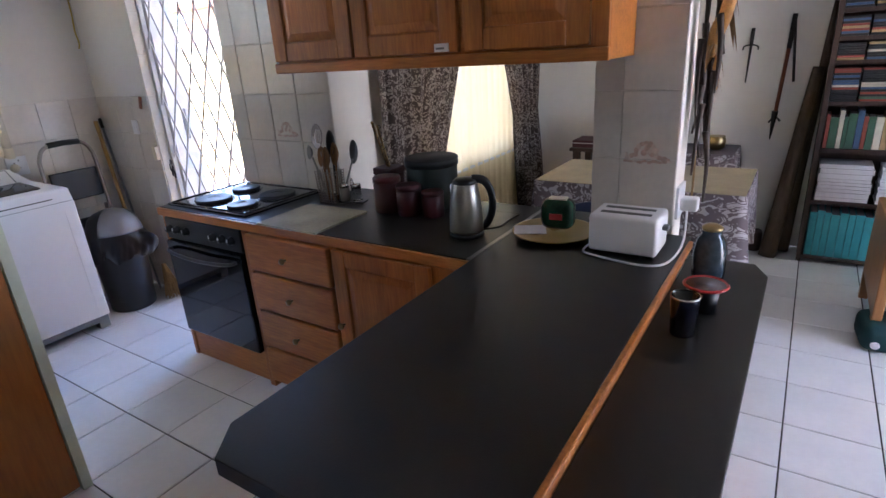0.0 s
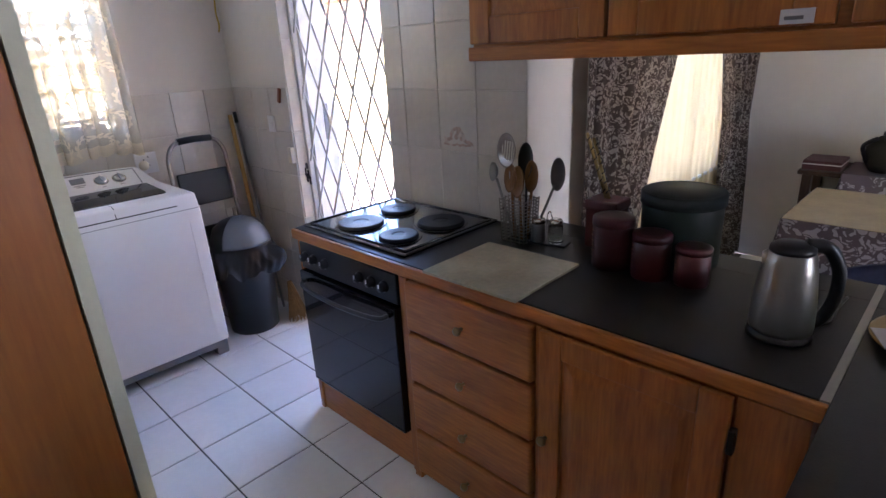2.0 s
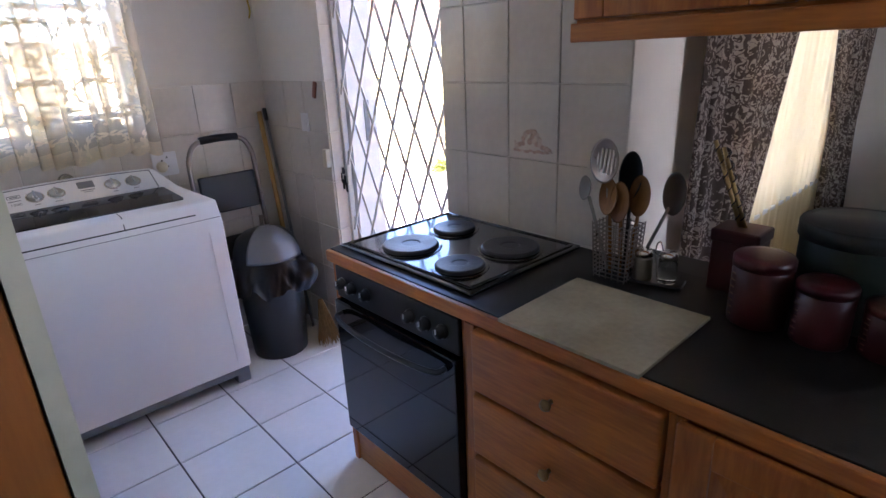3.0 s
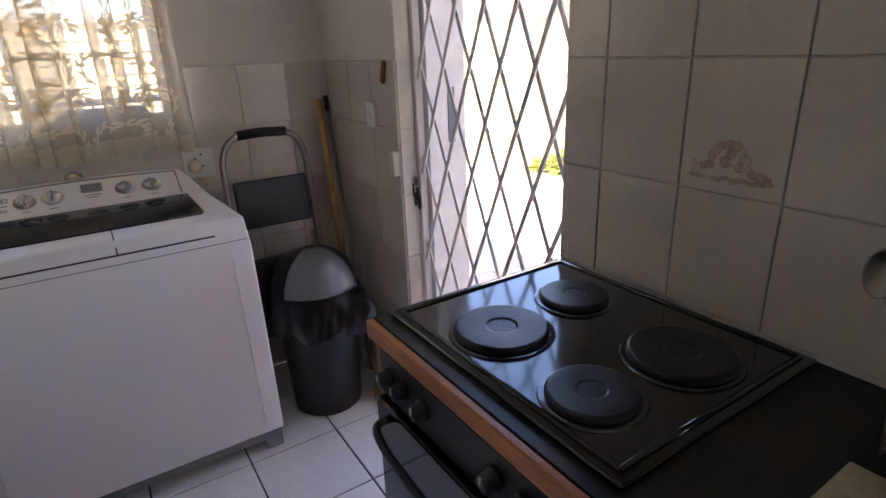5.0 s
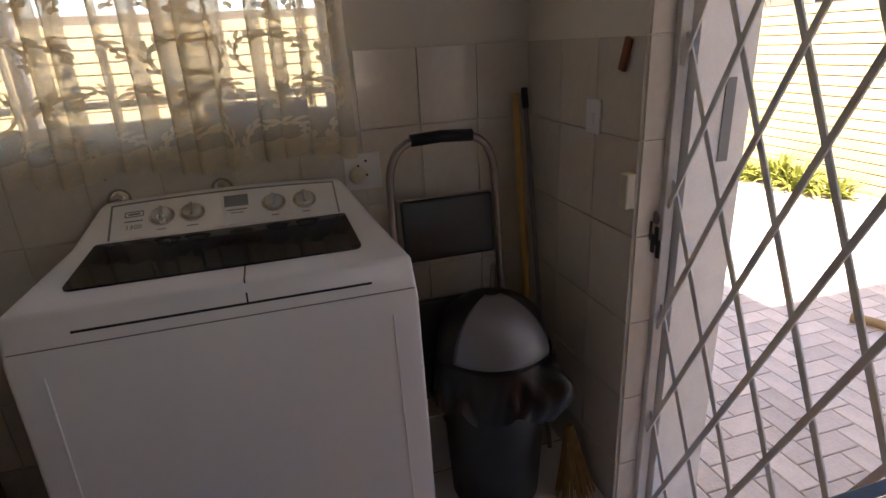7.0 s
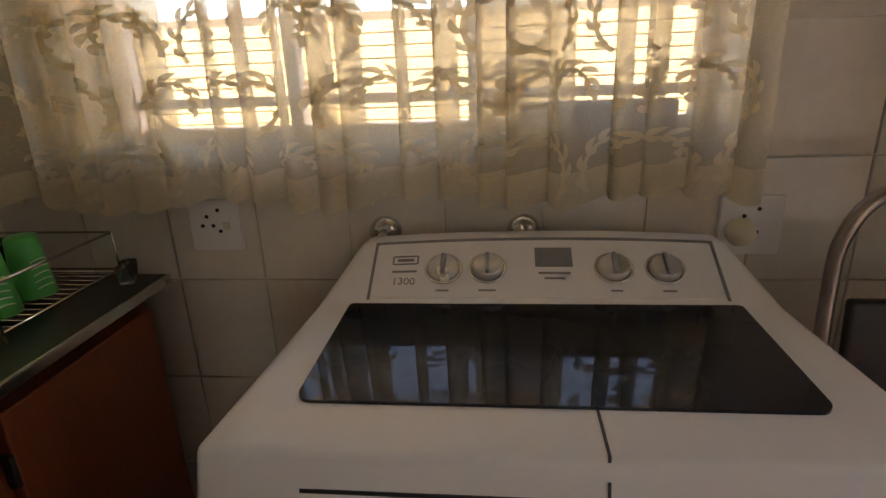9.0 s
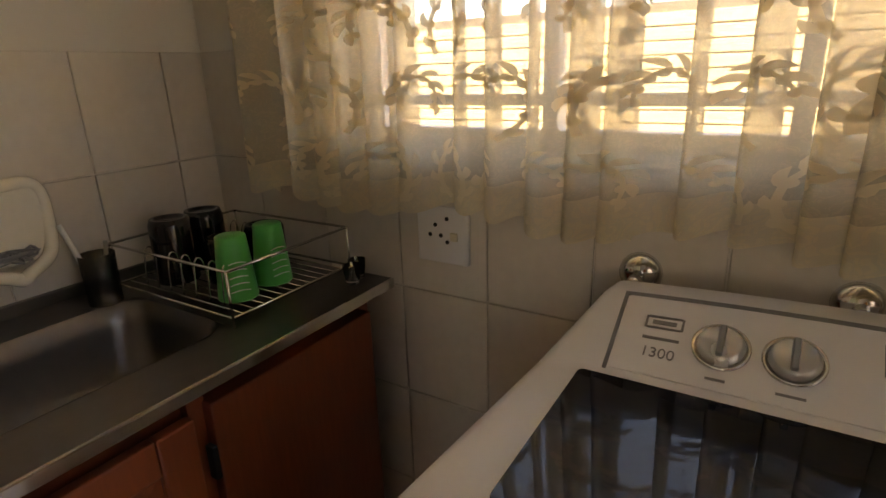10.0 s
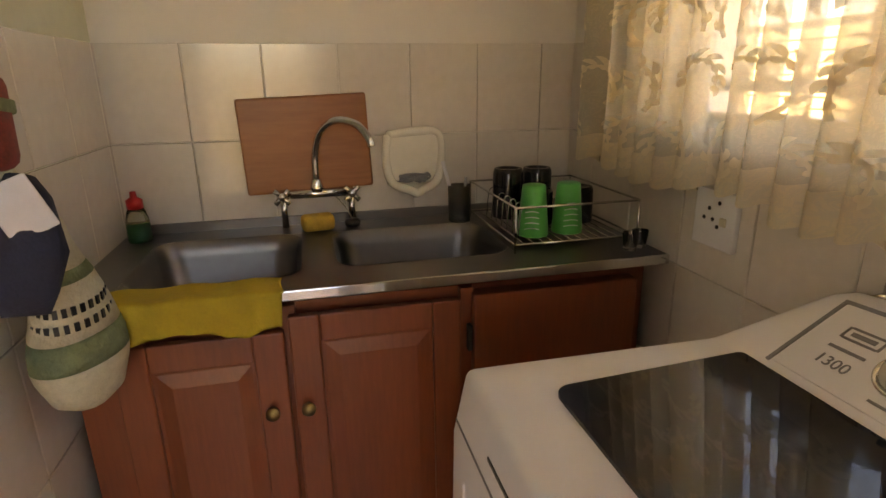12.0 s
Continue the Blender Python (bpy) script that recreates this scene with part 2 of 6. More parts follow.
def box(x0, x1, y0, y1, z0, z1, bevel=0.0, seg=2, into=None):
    bm = bmesh.new()
    v = [bm.verts.new((x, y, z)) for x in (x0, x1) for y in (y0, y1) for z in (z0, z1)]
    for f in ((0, 1, 3, 2), (4, 6, 7, 5), (0, 4, 5, 1), (2, 3, 7, 6), (0, 2, 6, 4), (1, 5, 7, 3)):
        bm.faces.new([v[i] for i in f])
    if bevel:
        bmesh.ops.bevel(bm, geom=bm.edges[:], offset=bevel, segments=seg, affect="EDGES", profile=0.5)
    bmesh.ops.recalc_face_normals(bm, faces=bm.faces)
    return add(into, bm)


def add(into, bm):
    if into is None:
        return bm
    me = bpy.data.meshes.new("piece")
    bm.to_mesh(me)
    bm.free()
    into.from_mesh(me)
    bpy.data.meshes.remove(me)
    return into


def prism(outline, z0, z1, bevel=0.0, into=None):
    """An upright block over an outline of (x, y)."""
    bm = bmesh.new()
    a = [bm.verts.new((x, y, z0)) for x, y in outline]
    b = [bm.verts.new((x, y, z1)) for x, y in outline]
    bm.faces.new(a[::-1])
    bm.faces.new(b)
    for i in range(len(a)):
        j = (i + 1) % len(a)
        bm.faces.new((a[i], a[j], b[j], b[i]))
    bmesh.ops.recalc_face_normals(bm, faces=bm.faces)
    if bevel:
        bmesh.ops.bevel(bm, geom=bm.edges[:], offset=bevel, segments=2, affect="EDGES", profile=0.5)
    return add(into, bm)


def lathe(profile, at=(0, 0, 0), seg=32, axis="z", into=None, caps=True):
    """A turned shape: profile is (radius, height) from bottom to top."""
    bm = bmesh.new()
    rows = []
    for r, h in profile:
        ring = []
        for i in range(seg if r > 1e-6 else 1):
            a = 2 * math.pi * i / seg
            p = Vector((r * math.cos(a), r * math.sin(a), h))
            if axis == "y":
                p = Vector((p.x, -p.z, p.y))
            elif axis == "x":
                p = Vector((p.z, p.x, p.y))
            ring.append(bm.verts.new(p + Vector(at)))
        rows.append(ring)
    for a, b in zip(rows, rows[1:]):
        for i in range(seg):
            j = (i + 1) % seg
            ring = [a[i % len(a)], a[j % len(a)], b[j % len(b)], b[i % len(b)]]
            ring = list(dict.fromkeys(ring))
            if len(ring) > 2:
                bm.faces.new(ring)
    for ring, flip in ((rows[0], True), (rows[-1], False)):
        if len(ring) > 2 and caps:
            bm.faces.new(ring[::-1] if flip else ring)
    bmesh.ops.recalc_face_normals(bm, faces=bm.faces)
    return add(into, bm)


def tube(points, r, seg=8, into=None, taper=None):
    """A round bar along a line of points."""
    bm = bmesh.new()
    pts = [Vector(p) for p in points]
    rows, side = [], None
    for i, p in enumerate(pts):
        way = (pts[min(i + 1, len(pts) - 1)] - pts[max(i - 1, 0)]).normalized()
        if side is None:
            side = way.orthogonal().normalized()
        side = (side - way * side.dot(way)).normalized()
        up = way.cross(side)
        rr = r if taper is None else r + (taper - r) * i / (len(pts) - 1)
        rows.append([bm.verts.new(p + rr * (math.cos(2 * math.pi * k / seg) * side + math.sin(2 * math.pi * k / seg) * up)) for k in range(seg)])
    for a, b in zip(rows, rows[1:]):
        for k in range(seg):
            bm.faces.new((a[k], a[(k + 1) % seg], b[(k + 1) % seg], b[k]))
    bm.faces.new(rows[0][::-1])
    bm.faces.new(rows[-1])
    bmesh.ops.recalc_face_normals(bm, faces=bm.faces)
    return add(into, bm)


def arc(points, n=6):
    """Rounds a line of points into a smooth curve."""
    p = [Vector(q) for q in points]
    p = [p[0]] + p + [p[-1]]
    out = []
    for a, b, c, d in zip(p, p[1:], p[2:], p[3:]):
        for k in range(n):
            t = k / n
            out.append(0.5 * (2 * b + (c - a) * t + (2 * a - 5 * b + 4 * c - d) * t * t + (3 * b - a - 3 * c + d) * t ** 3))
    return out + [p[-1]]


def sheet(f, nu, nv, thick=0.0, into=None):
    """A sheet from f(u, v) with u, v in 0..1, with a UV map; thick gives it a back."""
    bm = bmesh.new()
    uv = bm.loops.layers.uv.new("UVMap")
    grid = [[bm.verts.new(f(i / nu, j / nv)) for j in range(nv + 1)] for i in range(nu + 1)]
    span = sum((grid[i + 1][nv].co - grid[i][nv].co).length for i in range(nu)), (grid[0][-1].co - grid[0][0].co).length
    for i in range(nu):
        for j in range(nv):
            face = bm.faces.new((grid[i][j], grid[i + 1][j], grid[i + 1][j + 1], grid[i][j + 1]))
            for loop, (a, b) in zip(face.loops, ((i, j), (i + 1, j), (i + 1, j + 1), (i, j + 1))):
                loop[uv].uv = (a / nu * span[0], b / nv * span[1])
    if thick:
        bmesh.ops.recalc_face_normals(bm, faces=bm.faces)
        bmesh.ops.solidify(bm, geom=bm.faces[:], thickness=thick)
    return add(into, bm)


def panel_door(x0, x1, z0, z1, y, thick, rail, parent, mat_rail, mat_stile, name="door", label=""):
    """A framed door facing -y: two stiles, two rails and a raised field."""
    frame_bm = bmesh.new()
    box(x0, x0 + rail, y, y + thick, z0, z1, 0.004, 2, frame_bm)
    box(x1 - rail, x1, y, y + thick, z0, z1, 0.004, 2, frame_bm)
    box(x0 + rail, x1 - rail, y + 0.001, y + thick, z0, z0 + rail, 0.004, 2, frame_bm)
    box(x0 + rail, x1 - rail, y + 0.001, y + thick, z1 - rail, z1, 0.004, 2, frame_bm)
    d = part(name, frame_bm, mat_stile, parent, label)
    a0, a1, b0, b1 = x0 + rail - 0.002, x1 - rail + 0.002, z0 + rail - 0.002, z1 - rail + 0.002
    bm = bmesh.new()
    rings = []
    for inset, depth in ((0, 0.011), (0.009, 0.011), (0.034, 0.0045), (0.037, 0.0038)):
        rings.append([bm.verts.new((x, y + depth, z)) for x, z in ((a0 + inset, b0 + inset), (a1 - inset, b0 + inset), (a1 - inset, b1 - inset), (a0 + inset, b1 - inset))])
    for a, b in zip(rings, rings[1:]):
        for i in range(4):
            bm.faces.new((a[i], a[(i + 1) % 4], b[(i + 1) % 4], b[i]))
    bm.faces.new(rings[-1])
    bmesh.ops.recalc_face_normals(bm, faces=bm.faces)
    part("field", bm, mat_stile, d)
    return d


def knob(x, y, z, parent, mat):
    return part("knob", lathe([(0.004, -0.001), (0.006, 0.0), (0.005, 0.008), (0.012, 0.016), (0.015, 0.022), (0.012, 0.029), (0.0, 0.031)], (x, y, z), 16, "y"), mat, parent, "worn brass knob", True)


# ---- the building ----
XW, YN, YS, XD, XE, YF, YB, TOP = -5.5, 4.1, 1.755, -3.29, 2.0, 6.72, -1.2, 2.5
YK = 4.14
ZC = 0.88
ROWS_Z = [0.173, 0.41, 0.655, 0.905, 1.153, 1.393]
TILES = []


def wall(name, blocks, label, mat=PAINT):
    bm = bmesh.new()
    for b in blocks:
        box(*b, into=bm)
    return tagged(part(name, bm, mat), label, "wall", kind="structure")


wall_west = wall("wall_west", [(XW - 0.22, XW, YS - 0.22, 2.17, 0, TOP), (XW - 0.22, XW, 3.45, YN + 0.22, 0, TOP), (XW - 0.22, XW, 2.17, 3.45, 0, 1.2), (XW - 0.22, XW, 2.17, 3.45, 2.15, TOP)], "cream painted kitchen wall with tiled dado and window")
wall_south = wall("wall_south", [(XW, -4.25, YS - 0.22, YS, 0, TOP)], "cream painted wall with tiled dado behind the sink")
wall_niche = wall("wall_niche", [(-4.25, -3.75, YB, 2.72, 0, TOP), (-3.75, -3.497, 2.685, 2.72, 0, TOP)], "pale green plaster wall end between sink and passage", PAINT_GREEN)
wall_north = wall("wall_north", [(XW, -4.862, YN, YN + 0.22, 0, TOP), (-4.862, -4.068, YN, YN + 0.22, 2.1, TOP), (-4.068, XD, YK, YN + 0.22, 0, TOP)], "kitchen wall with the gated back door and cooker tiles")
wall_dining_west = wall("wall_dining_west", [(XD - 0.22, XD, YN + 0.22, 4.75, 0, TOP), (XD - 0.22, XD, 6.2, YF + 0.22, 0, TOP), (XD - 0.22, XD, 4.75, 6.2, 0, 0.75), (XD - 0.22, XD, 4.75, 6.2, 2.1, TOP)], "white painted dining room wall with window")
wall_far = wall("wall_far", [(XD, XE + 0.2, YF, YF + 0.22, 0, TOP)], "cream painted dining room wall")
wall_east = wall("wall_east", [(XE, XE + 0.2, YB, 4.0, 0, TOP), (XE, XE + 0.2, 4.9, YF, 0, TOP), (XE, XE + 0.2, 4.0, 4.9, 2.1, TOP)], "cream painted living room wall with open doorway")
wall_back = wall("wall_back", [(-3.75, XE + 0.2, YB - 0.2, YB, 0, TOP)], "plain cream wall behind the passage")
pier = wall("wall_pier", [(-1.935, -1.632, YN, YN + 0.16, 0, TOP)], "white plastered pier with a tiled face")
lintel = wall("wall_lintel", [(XD, -1.935, YN, YN + 0.16, 2.25, TOP), (-1.632, XE, YN, YN + 0.16, 2.25, TOP)], "cream plaster beam between kitchen and dining room")
INSIDE = [(XW, YB), (XE, YB), (XE, YF), (XD, YF), (XD, YN), (XW, YN)]
ceiling = tagged(part("ceiling", prism(INSIDE, TOP, TOP + 0.1), CEILING), "plain white ceiling", "ceiling", kind="structure")
roof_bm = prism([(XW - 0.7, YB - 0.6), (XE + 0.7, YB - 0.6), (XE + 0.7, YF + 0.7), (XD - 0.75, YF + 0.7), (XD - 0.75, YN + 0.75), (XW - 0.7, YN + 0.75)], TOP + 0.1, TOP + 0.22)
roof = tagged(part("roof", roof_bm, surface("roof_sheet", (0.2, 0.09, 0.06), 0.2, 3.0, 0.8)), "brown roof with wide eaves", "roof", kind="structure")
floor = tagged(part("floor", prism(INSIDE, -0.12, -0.004), FLOOR_GROUT), "white ceramic floor tiles with dark grout lines", "floor", kind="structure")
ground = tagged(part("ground", box(-120, 120, -120, 120, -0.5, -0.13), SOIL), "sandy paved yard ground", "ground", kind="structure")

# ---- kitchen: cooker run ----
oven_unit = thing("oven_cabinet", (-3.75, 3.8, 0), "oak oven housing cabinet with solid plinth board", "cabinet")
part("side_panel", box(-4.06, -4.035, 3.575, 4.09, 0, 0.835, 0.002), OAK_Z, oven_unit)
part("side_panel", box(-3.425, -3.401, 3.575, 4.09, 0, 0.835, 0.002), OAK_Z, oven_unit)
part("plinth", box(-4.035, -3.425, 3.585, 3.60, 0.0, 0.17, 0.002), OAK_X, oven_unit)
oven = thing("oven", (-3.73, 3.8, 0.17), "built-in black oven with glass door and knobs", "oven")
part("body", box(-4.033, -3.427, 3.59, 4.05, 0.172, 0.83), BLACK_PLASTIC, oven)
part("control_panel", box(-4.033, -3.427, 3.565, 3.595, 0.715, 0.83, 0.004), BLACK_PLASTIC, oven)
od = part("door", box(-4.033, -3.427, 3.548, 3.588, 0.178, 0.708, 0.006), BLACK_GLASS, oven, "dark reflective glass oven door")
bm = tube(arc([(-3.99, 3.55, 0.668), (-3.98, 3.52, 0.665), (-3.9, 3.505, 0.66), (-3.73, 3.503, 0.652), (-3.56, 3.505, 0.66), (-3.48, 3.52, 0.665), (-3.47, 3.55, 0.668)]), 0.009)
part("handle", bm, BLACK_PLASTIC, od, "black bowed handle", True)
for x in (-3.99, -3.93, -3.85, -3.63, -3.56, -3.49):
    k = part("knob", lathe([(0.022, 0), (0.022, 0.006), (0.017, 0.01), (0.016, 0.026), (0.0, 0.028)], (x, 3.565, 0.772), 20, "y"), BLACK_PLASTIC, oven, "", True)
    part("pointer", box(x - 0.002, x + 0.002, 3.5345, 3.5375, 0.772, 0.787), WHITE_PLASTIC, k)

drawer_unit = thing("drawer_cabinet", (-3.1, 3.8, 0), "oak drawer cabinet with four drawers and brass knobs", "cabinet")
bm = box(-3.40, -3.365, 3.56, 4.09, 0, 0.835, 0.002)
box(-2.845, -2.83, 3.56, 4.09, 0, 0.835, 0.002, 2, bm)
box(-3.365, -2.845, 3.585, 4.09, 0.04, 0.835, 0.0, 2, bm)
part("carcass", bm, OAK_Z, drawer_unit)
for z0, z1 in ((0.652, 0.832), (0.452, 0.64), (0.252, 0.44), (0.052, 0.24)):
    d = part("drawer_front", box(-3.362, -2.848, 3.541, 3.584, z0, z1, 0.009, 3), OAK_X, drawer_unit)
    knob(-3.105, 3.541, (z0 + z1) / 2, d, BRASS)

door_unit = thing("base_cabinet", (-2.5, 3.8, 0), "oak base cabinet with a raised panel door", "cabinet")
bm = box(-2.83, -2.81, 3.56, 4.09, 0, 0.835, 0.002)
box(-2.335, -2.2, 3.56, 4.09, 0, 0.835, 0.002, 2, bm)
box(-2.81, -2.335, 3.585, 4.09, 0.04, 0.835, 0.0, 2, bm)
part("carcass", bm, OAK_Z, door_unit)
d = panel_door(-2.822, -2.34, 0.05, 0.832, 3.541, 0.022, 0.068, door_unit, OAK_X, OAK_Z)
knob(-2.797, 3.541, 0.5, d, BRASS)
part("hinge", box(-2.338, -2.325, 3.535, 3.558, 0.7, 0.76, 0.002), BLACK_PLASTIC, d, "dark metal hinge")

worktop = thing("worktop", (-3.1, 3.85, 0.84), "dark laminate worktop with oak edging over cooker run", "worktop")
part("top", box(-4.07, -2.2, 3.575, 4.132, 0.84, ZC, 0.002), LAMINATE, worktop)
part("back_top", box(XD + 0.005, -2.2, 4.132, 4.26, 0.8402, ZC - 0.0003), LAMINATE, worktop)
part("edging", box(-4.07, -2.183, 3.557, 3.575, 0.838, ZC - 0.002, 0.004), OAK_X, worktop, "rounded oak edging")
part("joint_strip", box(-2.2, -2.183, 3.575, 4.26, 0.85, ZC + 0.001), STEEL, worktop, "thin metal joint strip")

hob = thing("hob", (-3.74, 3.85, ZC), "black four-plate electric hob set in worktop", "hob")
bm = prism([(-4.045, 3.607), (-3.42, 3.607), (-3.42, 4.118), (-4.045, 4.118)], ZC, ZC + 0.012, 0.004)
part("rim", bm, BLACK_ENAMEL, hob, "", True)
part("surface", box(-4.022, -3.443, 3.63, 4.095, ZC + 0.0122, ZC + 0.0135), BLACK_ENAMEL, hob)
lip = [(-4.024, 3.628), (-3.441, 3.628), (-3.441, 4.097), (-4.024, 4.097), (-4.024, 3.628)]
for a, b in zip(lip, lip[1:]):
    part("lip", tube([(*a, ZC + 0.0135), (*b, ZC + 0.0135)], 0.0055, 8), BLACK_ENAMEL, hob, "", True)
for x, y, r in ((-3.827, 3.74, 0.094), (-3.848, 3.962, 0.076), (-3.574, 3.72, 0.076), (-3.562, 3.935, 0.094)):
    p = part("hotplate", lathe([(r, 0), (r, 0.011), (r - 0.001, 0.0125), (r - 0.004, 0.0155), (r - 0.006, 0.016), (r - 0.008, 0.016), (r * 0.36, 0.016), (r * 0.34, 0.0158), (r * 0.32, 0.0142), (r * 0.3, 0.0135), (r * 0.28, 0.0135), (0, 0.0135)], (x, y, ZC + 0.0135), 40), HOTPLATE, hob, "grey cast iron hotplate", True)
    part("ring", lathe([(r + 0.012, 0), (r + 0.01, 0.003), (r + 0.001, 0.004)], (x, y, ZC + 0.0135), 40), BLACK_ENAMEL, p)

# ---- kitchen: peninsula ----
pen_base = thing("peninsula_cabinet", (-1.85, 3.3, 0), "oak clad peninsula cabinet under dark top", "cabinet")
part("body", box(-2.15, -1.6, 2.6, 4.09, 0, 0.835), OAK_Z, pen_base)
pen = thing("kitchen_peninsula", (-1.85, 3.3, 0.84), "dark laminate peninsula top with chamfered end and oak edge", "worktop")
part("top", prism([(-2.183, 2.585), (-2.12, 2.5), (-1.563, 2.5), (-1.563, 4.098), (-2.183, 4.098)], 0.8395, ZC - 0.0005, 0.002), LAMINATE, pen)
part("back_top", box(-2.183, -1.94, 4.098, 4.26, 0.84, ZC - 0.0008), LAMINATE, pen)
part("edging", box(-1.563, -1.547, 2.5, 4.05, 0.858, ZC + 0.001, 0.004), OAK_Z, pen, "oak edge strip")
ledge = thing("bar_ledge", (-1.45, 3.4, 0.7), "dark laminate lower breakfast ledge beside the peninsula", "ledge")
part("top", prism([(-1.598, 2.6), (-1.31, 2.6), (-1.31, 4.22), (-1.36, 4.33), (-1.598, 4.33)], 0.685, 0.72, 0.003), LAMINATE, ledge)
part("panel", box(-1.598, -1.57, 2.62, 4.09, 0, 0.685), OAK_Z, ledge)

# ---- kitchen: wall cabinets ----
wc = thing("wall_cabinet", (-2.5, 3.95, 1.51), "oak hanging wall cabinet with three panelled doors", "cabinet")
bm = box(-3.26, -1.80, 3.815, 4.095, 1.51, 2.25, 0.002)
part("carcass", bm, OAK_X, wc)
part("pelmet", box(-3.262, -1.798, 3.793, 3.815, 1.508, 1.548, 0.003), OAK_X, wc)
for x0, x1 in ((-3.255, -2.81), (-2.8, -2.325), (-2.3, -1.86)):
    panel_door(x0, x1, 1.556, 2.24, 3.793, 0.022, 0.075, wc, OAK_X, OAK_Z)
part("stile", box(-1.855, -1.80, 3.795, 3.815, 1.55, 2.24, 0.002), OAK_Z, wc)
tag = thing("shelf_label", (-2.39, 3.79, 1.56), "small white paper label stuck on cabinet door", "label")
part("paper", box(-2.42, -2.36, 3.789, 3.7925, 1.56, 1.588), WHITE_PLASTIC, tag)
part("print", box(-2.412, -2.378, 3.788, 3.7889, 1.568, 1.575), GREY_PLASTIC, tag)

# ---- kitchen: tall brown cupboard by the passage ----
tall = thing("tall_cupboard", (-3.6, 2.2, 0), "plain brown tall cupboard beside the wall end", "cupboard")
part("body", box(-3.745, -3.535, 1.2, 2.682, 0.0, 2.4, 0.003), DOOR_BROWN, tall)
part("door", box(-3.532, -3.503, 1.22, 2.68, 0.02, 2.39, 0.004), DOOR_BROWN, tall)

# ---- kitchen: washing machine ----
wm = thing("washing_machine", (-5.15, 3.09, 0), "white twin tub washing machine with smoked lids", "washing machine")


bm = bmesh.new()
front = [(-4.883, 0.09, 2.648, 3.535), (-4.897, 0.83, 2.655, 3.53), (-4.914, 0.928, 2.664, 3.522), (-5.262, 0.952, 2.71, 3.475)]
front += [(-5.385, 1.024, 2.765, 3.42), (-5.43, 1.024, 2.768, 3.417), (-5.432, 0.09, 2.65, 3.533)]


def arch(y):
    """How far the back of the control panel bows up at y."""
    return 0.011 * max(0.0, 1 - ((y - 3.0925) / 0.33) ** 2)


rows = []
for x, z, y0, y1 in front:
    ys = [y0 + (y1 - y0) * k / 12 for k in range(13)]
    rows.append([bm.verts.new((x, y, z + (arch(y) if z > 1 else 0))) for y in ys])
for a, b in zip(rows, rows[1:] + rows[:1]):
    for k in range(12):
        bm.faces.new((a[k], a[k + 1], b[k + 1], b[k]))
for k in (0, 12):
    bm.faces.new([row[k] for row in rows])
bmesh.ops.recalc_face_normals(bm, faces=bm.faces)
bmesh.ops.bevel(bm, geom=[e for e in bm.edges if e.calc_face_angle(0) > 0.3], offset=0.011, segments=3, affect="EDGES", profile=0.5, clamp_overlap=True)
part("body", bm, WHITE_PLASTIC, wm, "white enamelled body", True)


def deck(x, lift=0.0):
    return 0.928 + (-4.914 - x) / 0.348 * 0.024 + lift


bm = bmesh.new()
outline = []
for cx, cy, a0, r in ((-5.018, 3.398, 0, 0.02), (-5.25, 3.402, 90, 0.008), (-5.25, 2.774, 180, 0.008), (-5.018, 2.778, 270, 0.02)):
    for k in range(6):
        q = radians(a0 + 18 * k)
        outline.append((cx + r * math.cos(q), cy + r * math.sin(q)))
top = [bm.verts.new((x, y, deck(x, 0.005))) for x, y in outline]
low = [bm.verts.new((x, y, deck(x, -0.01))) for x, y in outline]
bm.faces.new(top)
for i in range(len(top)):
    bm.faces.new((top[i], top[(i + 1) % len(top)], low[(i + 1) % len(top)], low[i]))
bmesh.ops.recalc_face_normals(bm, faces=bm.faces)
lid = part("lid_glass", bm, BLACK_GLASS, wm, "dark smoked glass lid panel")
bm = bmesh.new()
for x0, x1, y0, y1 in ((-4.998, -4.9, 3.139, 3.143),):
    a = [bm.verts.new(p) for p in ((x0, y0, deck(x0, 0.0015)), (x0, y1, deck(x0, 0.0015)), (-4.918, y1, 0.9315), (-4.918, y0, 0.9315))]
    b = [bm.verts.new(p) for p in ((-4.9035, y1, 0.882), (-4.9035, y0, 0.882))]
    bm.faces.new(a)
    bm.faces.new((a[3], a[2], b[0], b[1]))
part("lid_gap", bm, BLACK_PLASTIC, wm)
part("grip_slot", box(-4.912, -4.9045, 2.79, 3.42, 0.876, 0.8815), BLACK_PLASTIC, wm, "thin dark grip slot")
part("seam", box(-4.9025, -4.899, 2.668, 3.52, 0.85, 0.8525), GREY_PLASTIC, wm)
for y0, y1 in ((3.472, 3.462), (2.712, 2.722)):
    part("emboss", tube([(-4.8836, y0, 0.14), (-4.8957, y1, 0.79)], 0.0022, 6), WHITE_PLASTIC, wm)
part("base_frame", box(-5.42, -4.9, 2.665, 3.52, 0.05, 0.095, 0.004), GREY_PLASTIC, wm)
for x in (-5.38, -4.94):
    for y in (2.69, 3.5):
        part("foot", box(x - 0.035, x + 0.035, y - 0.035, y + 0.03, 0.0, 0.092, 0.006), GREY_PLASTIC, wm)
slope = (Vector((-5.385, 0, 1.024)) - Vector((-5.262, 0, 0.952))).normalized()
out = Vector((-slope.z, 0, slope.x)) * -1
if out.z < 0:
    out = -out


def on_panel(y, s, lift=0.0):
    p = Vector((-5.262, y, 0.952)) + slope * s + out * lift
    p.z += arch(y) * min(1.0, s / 0.1425)
    return p


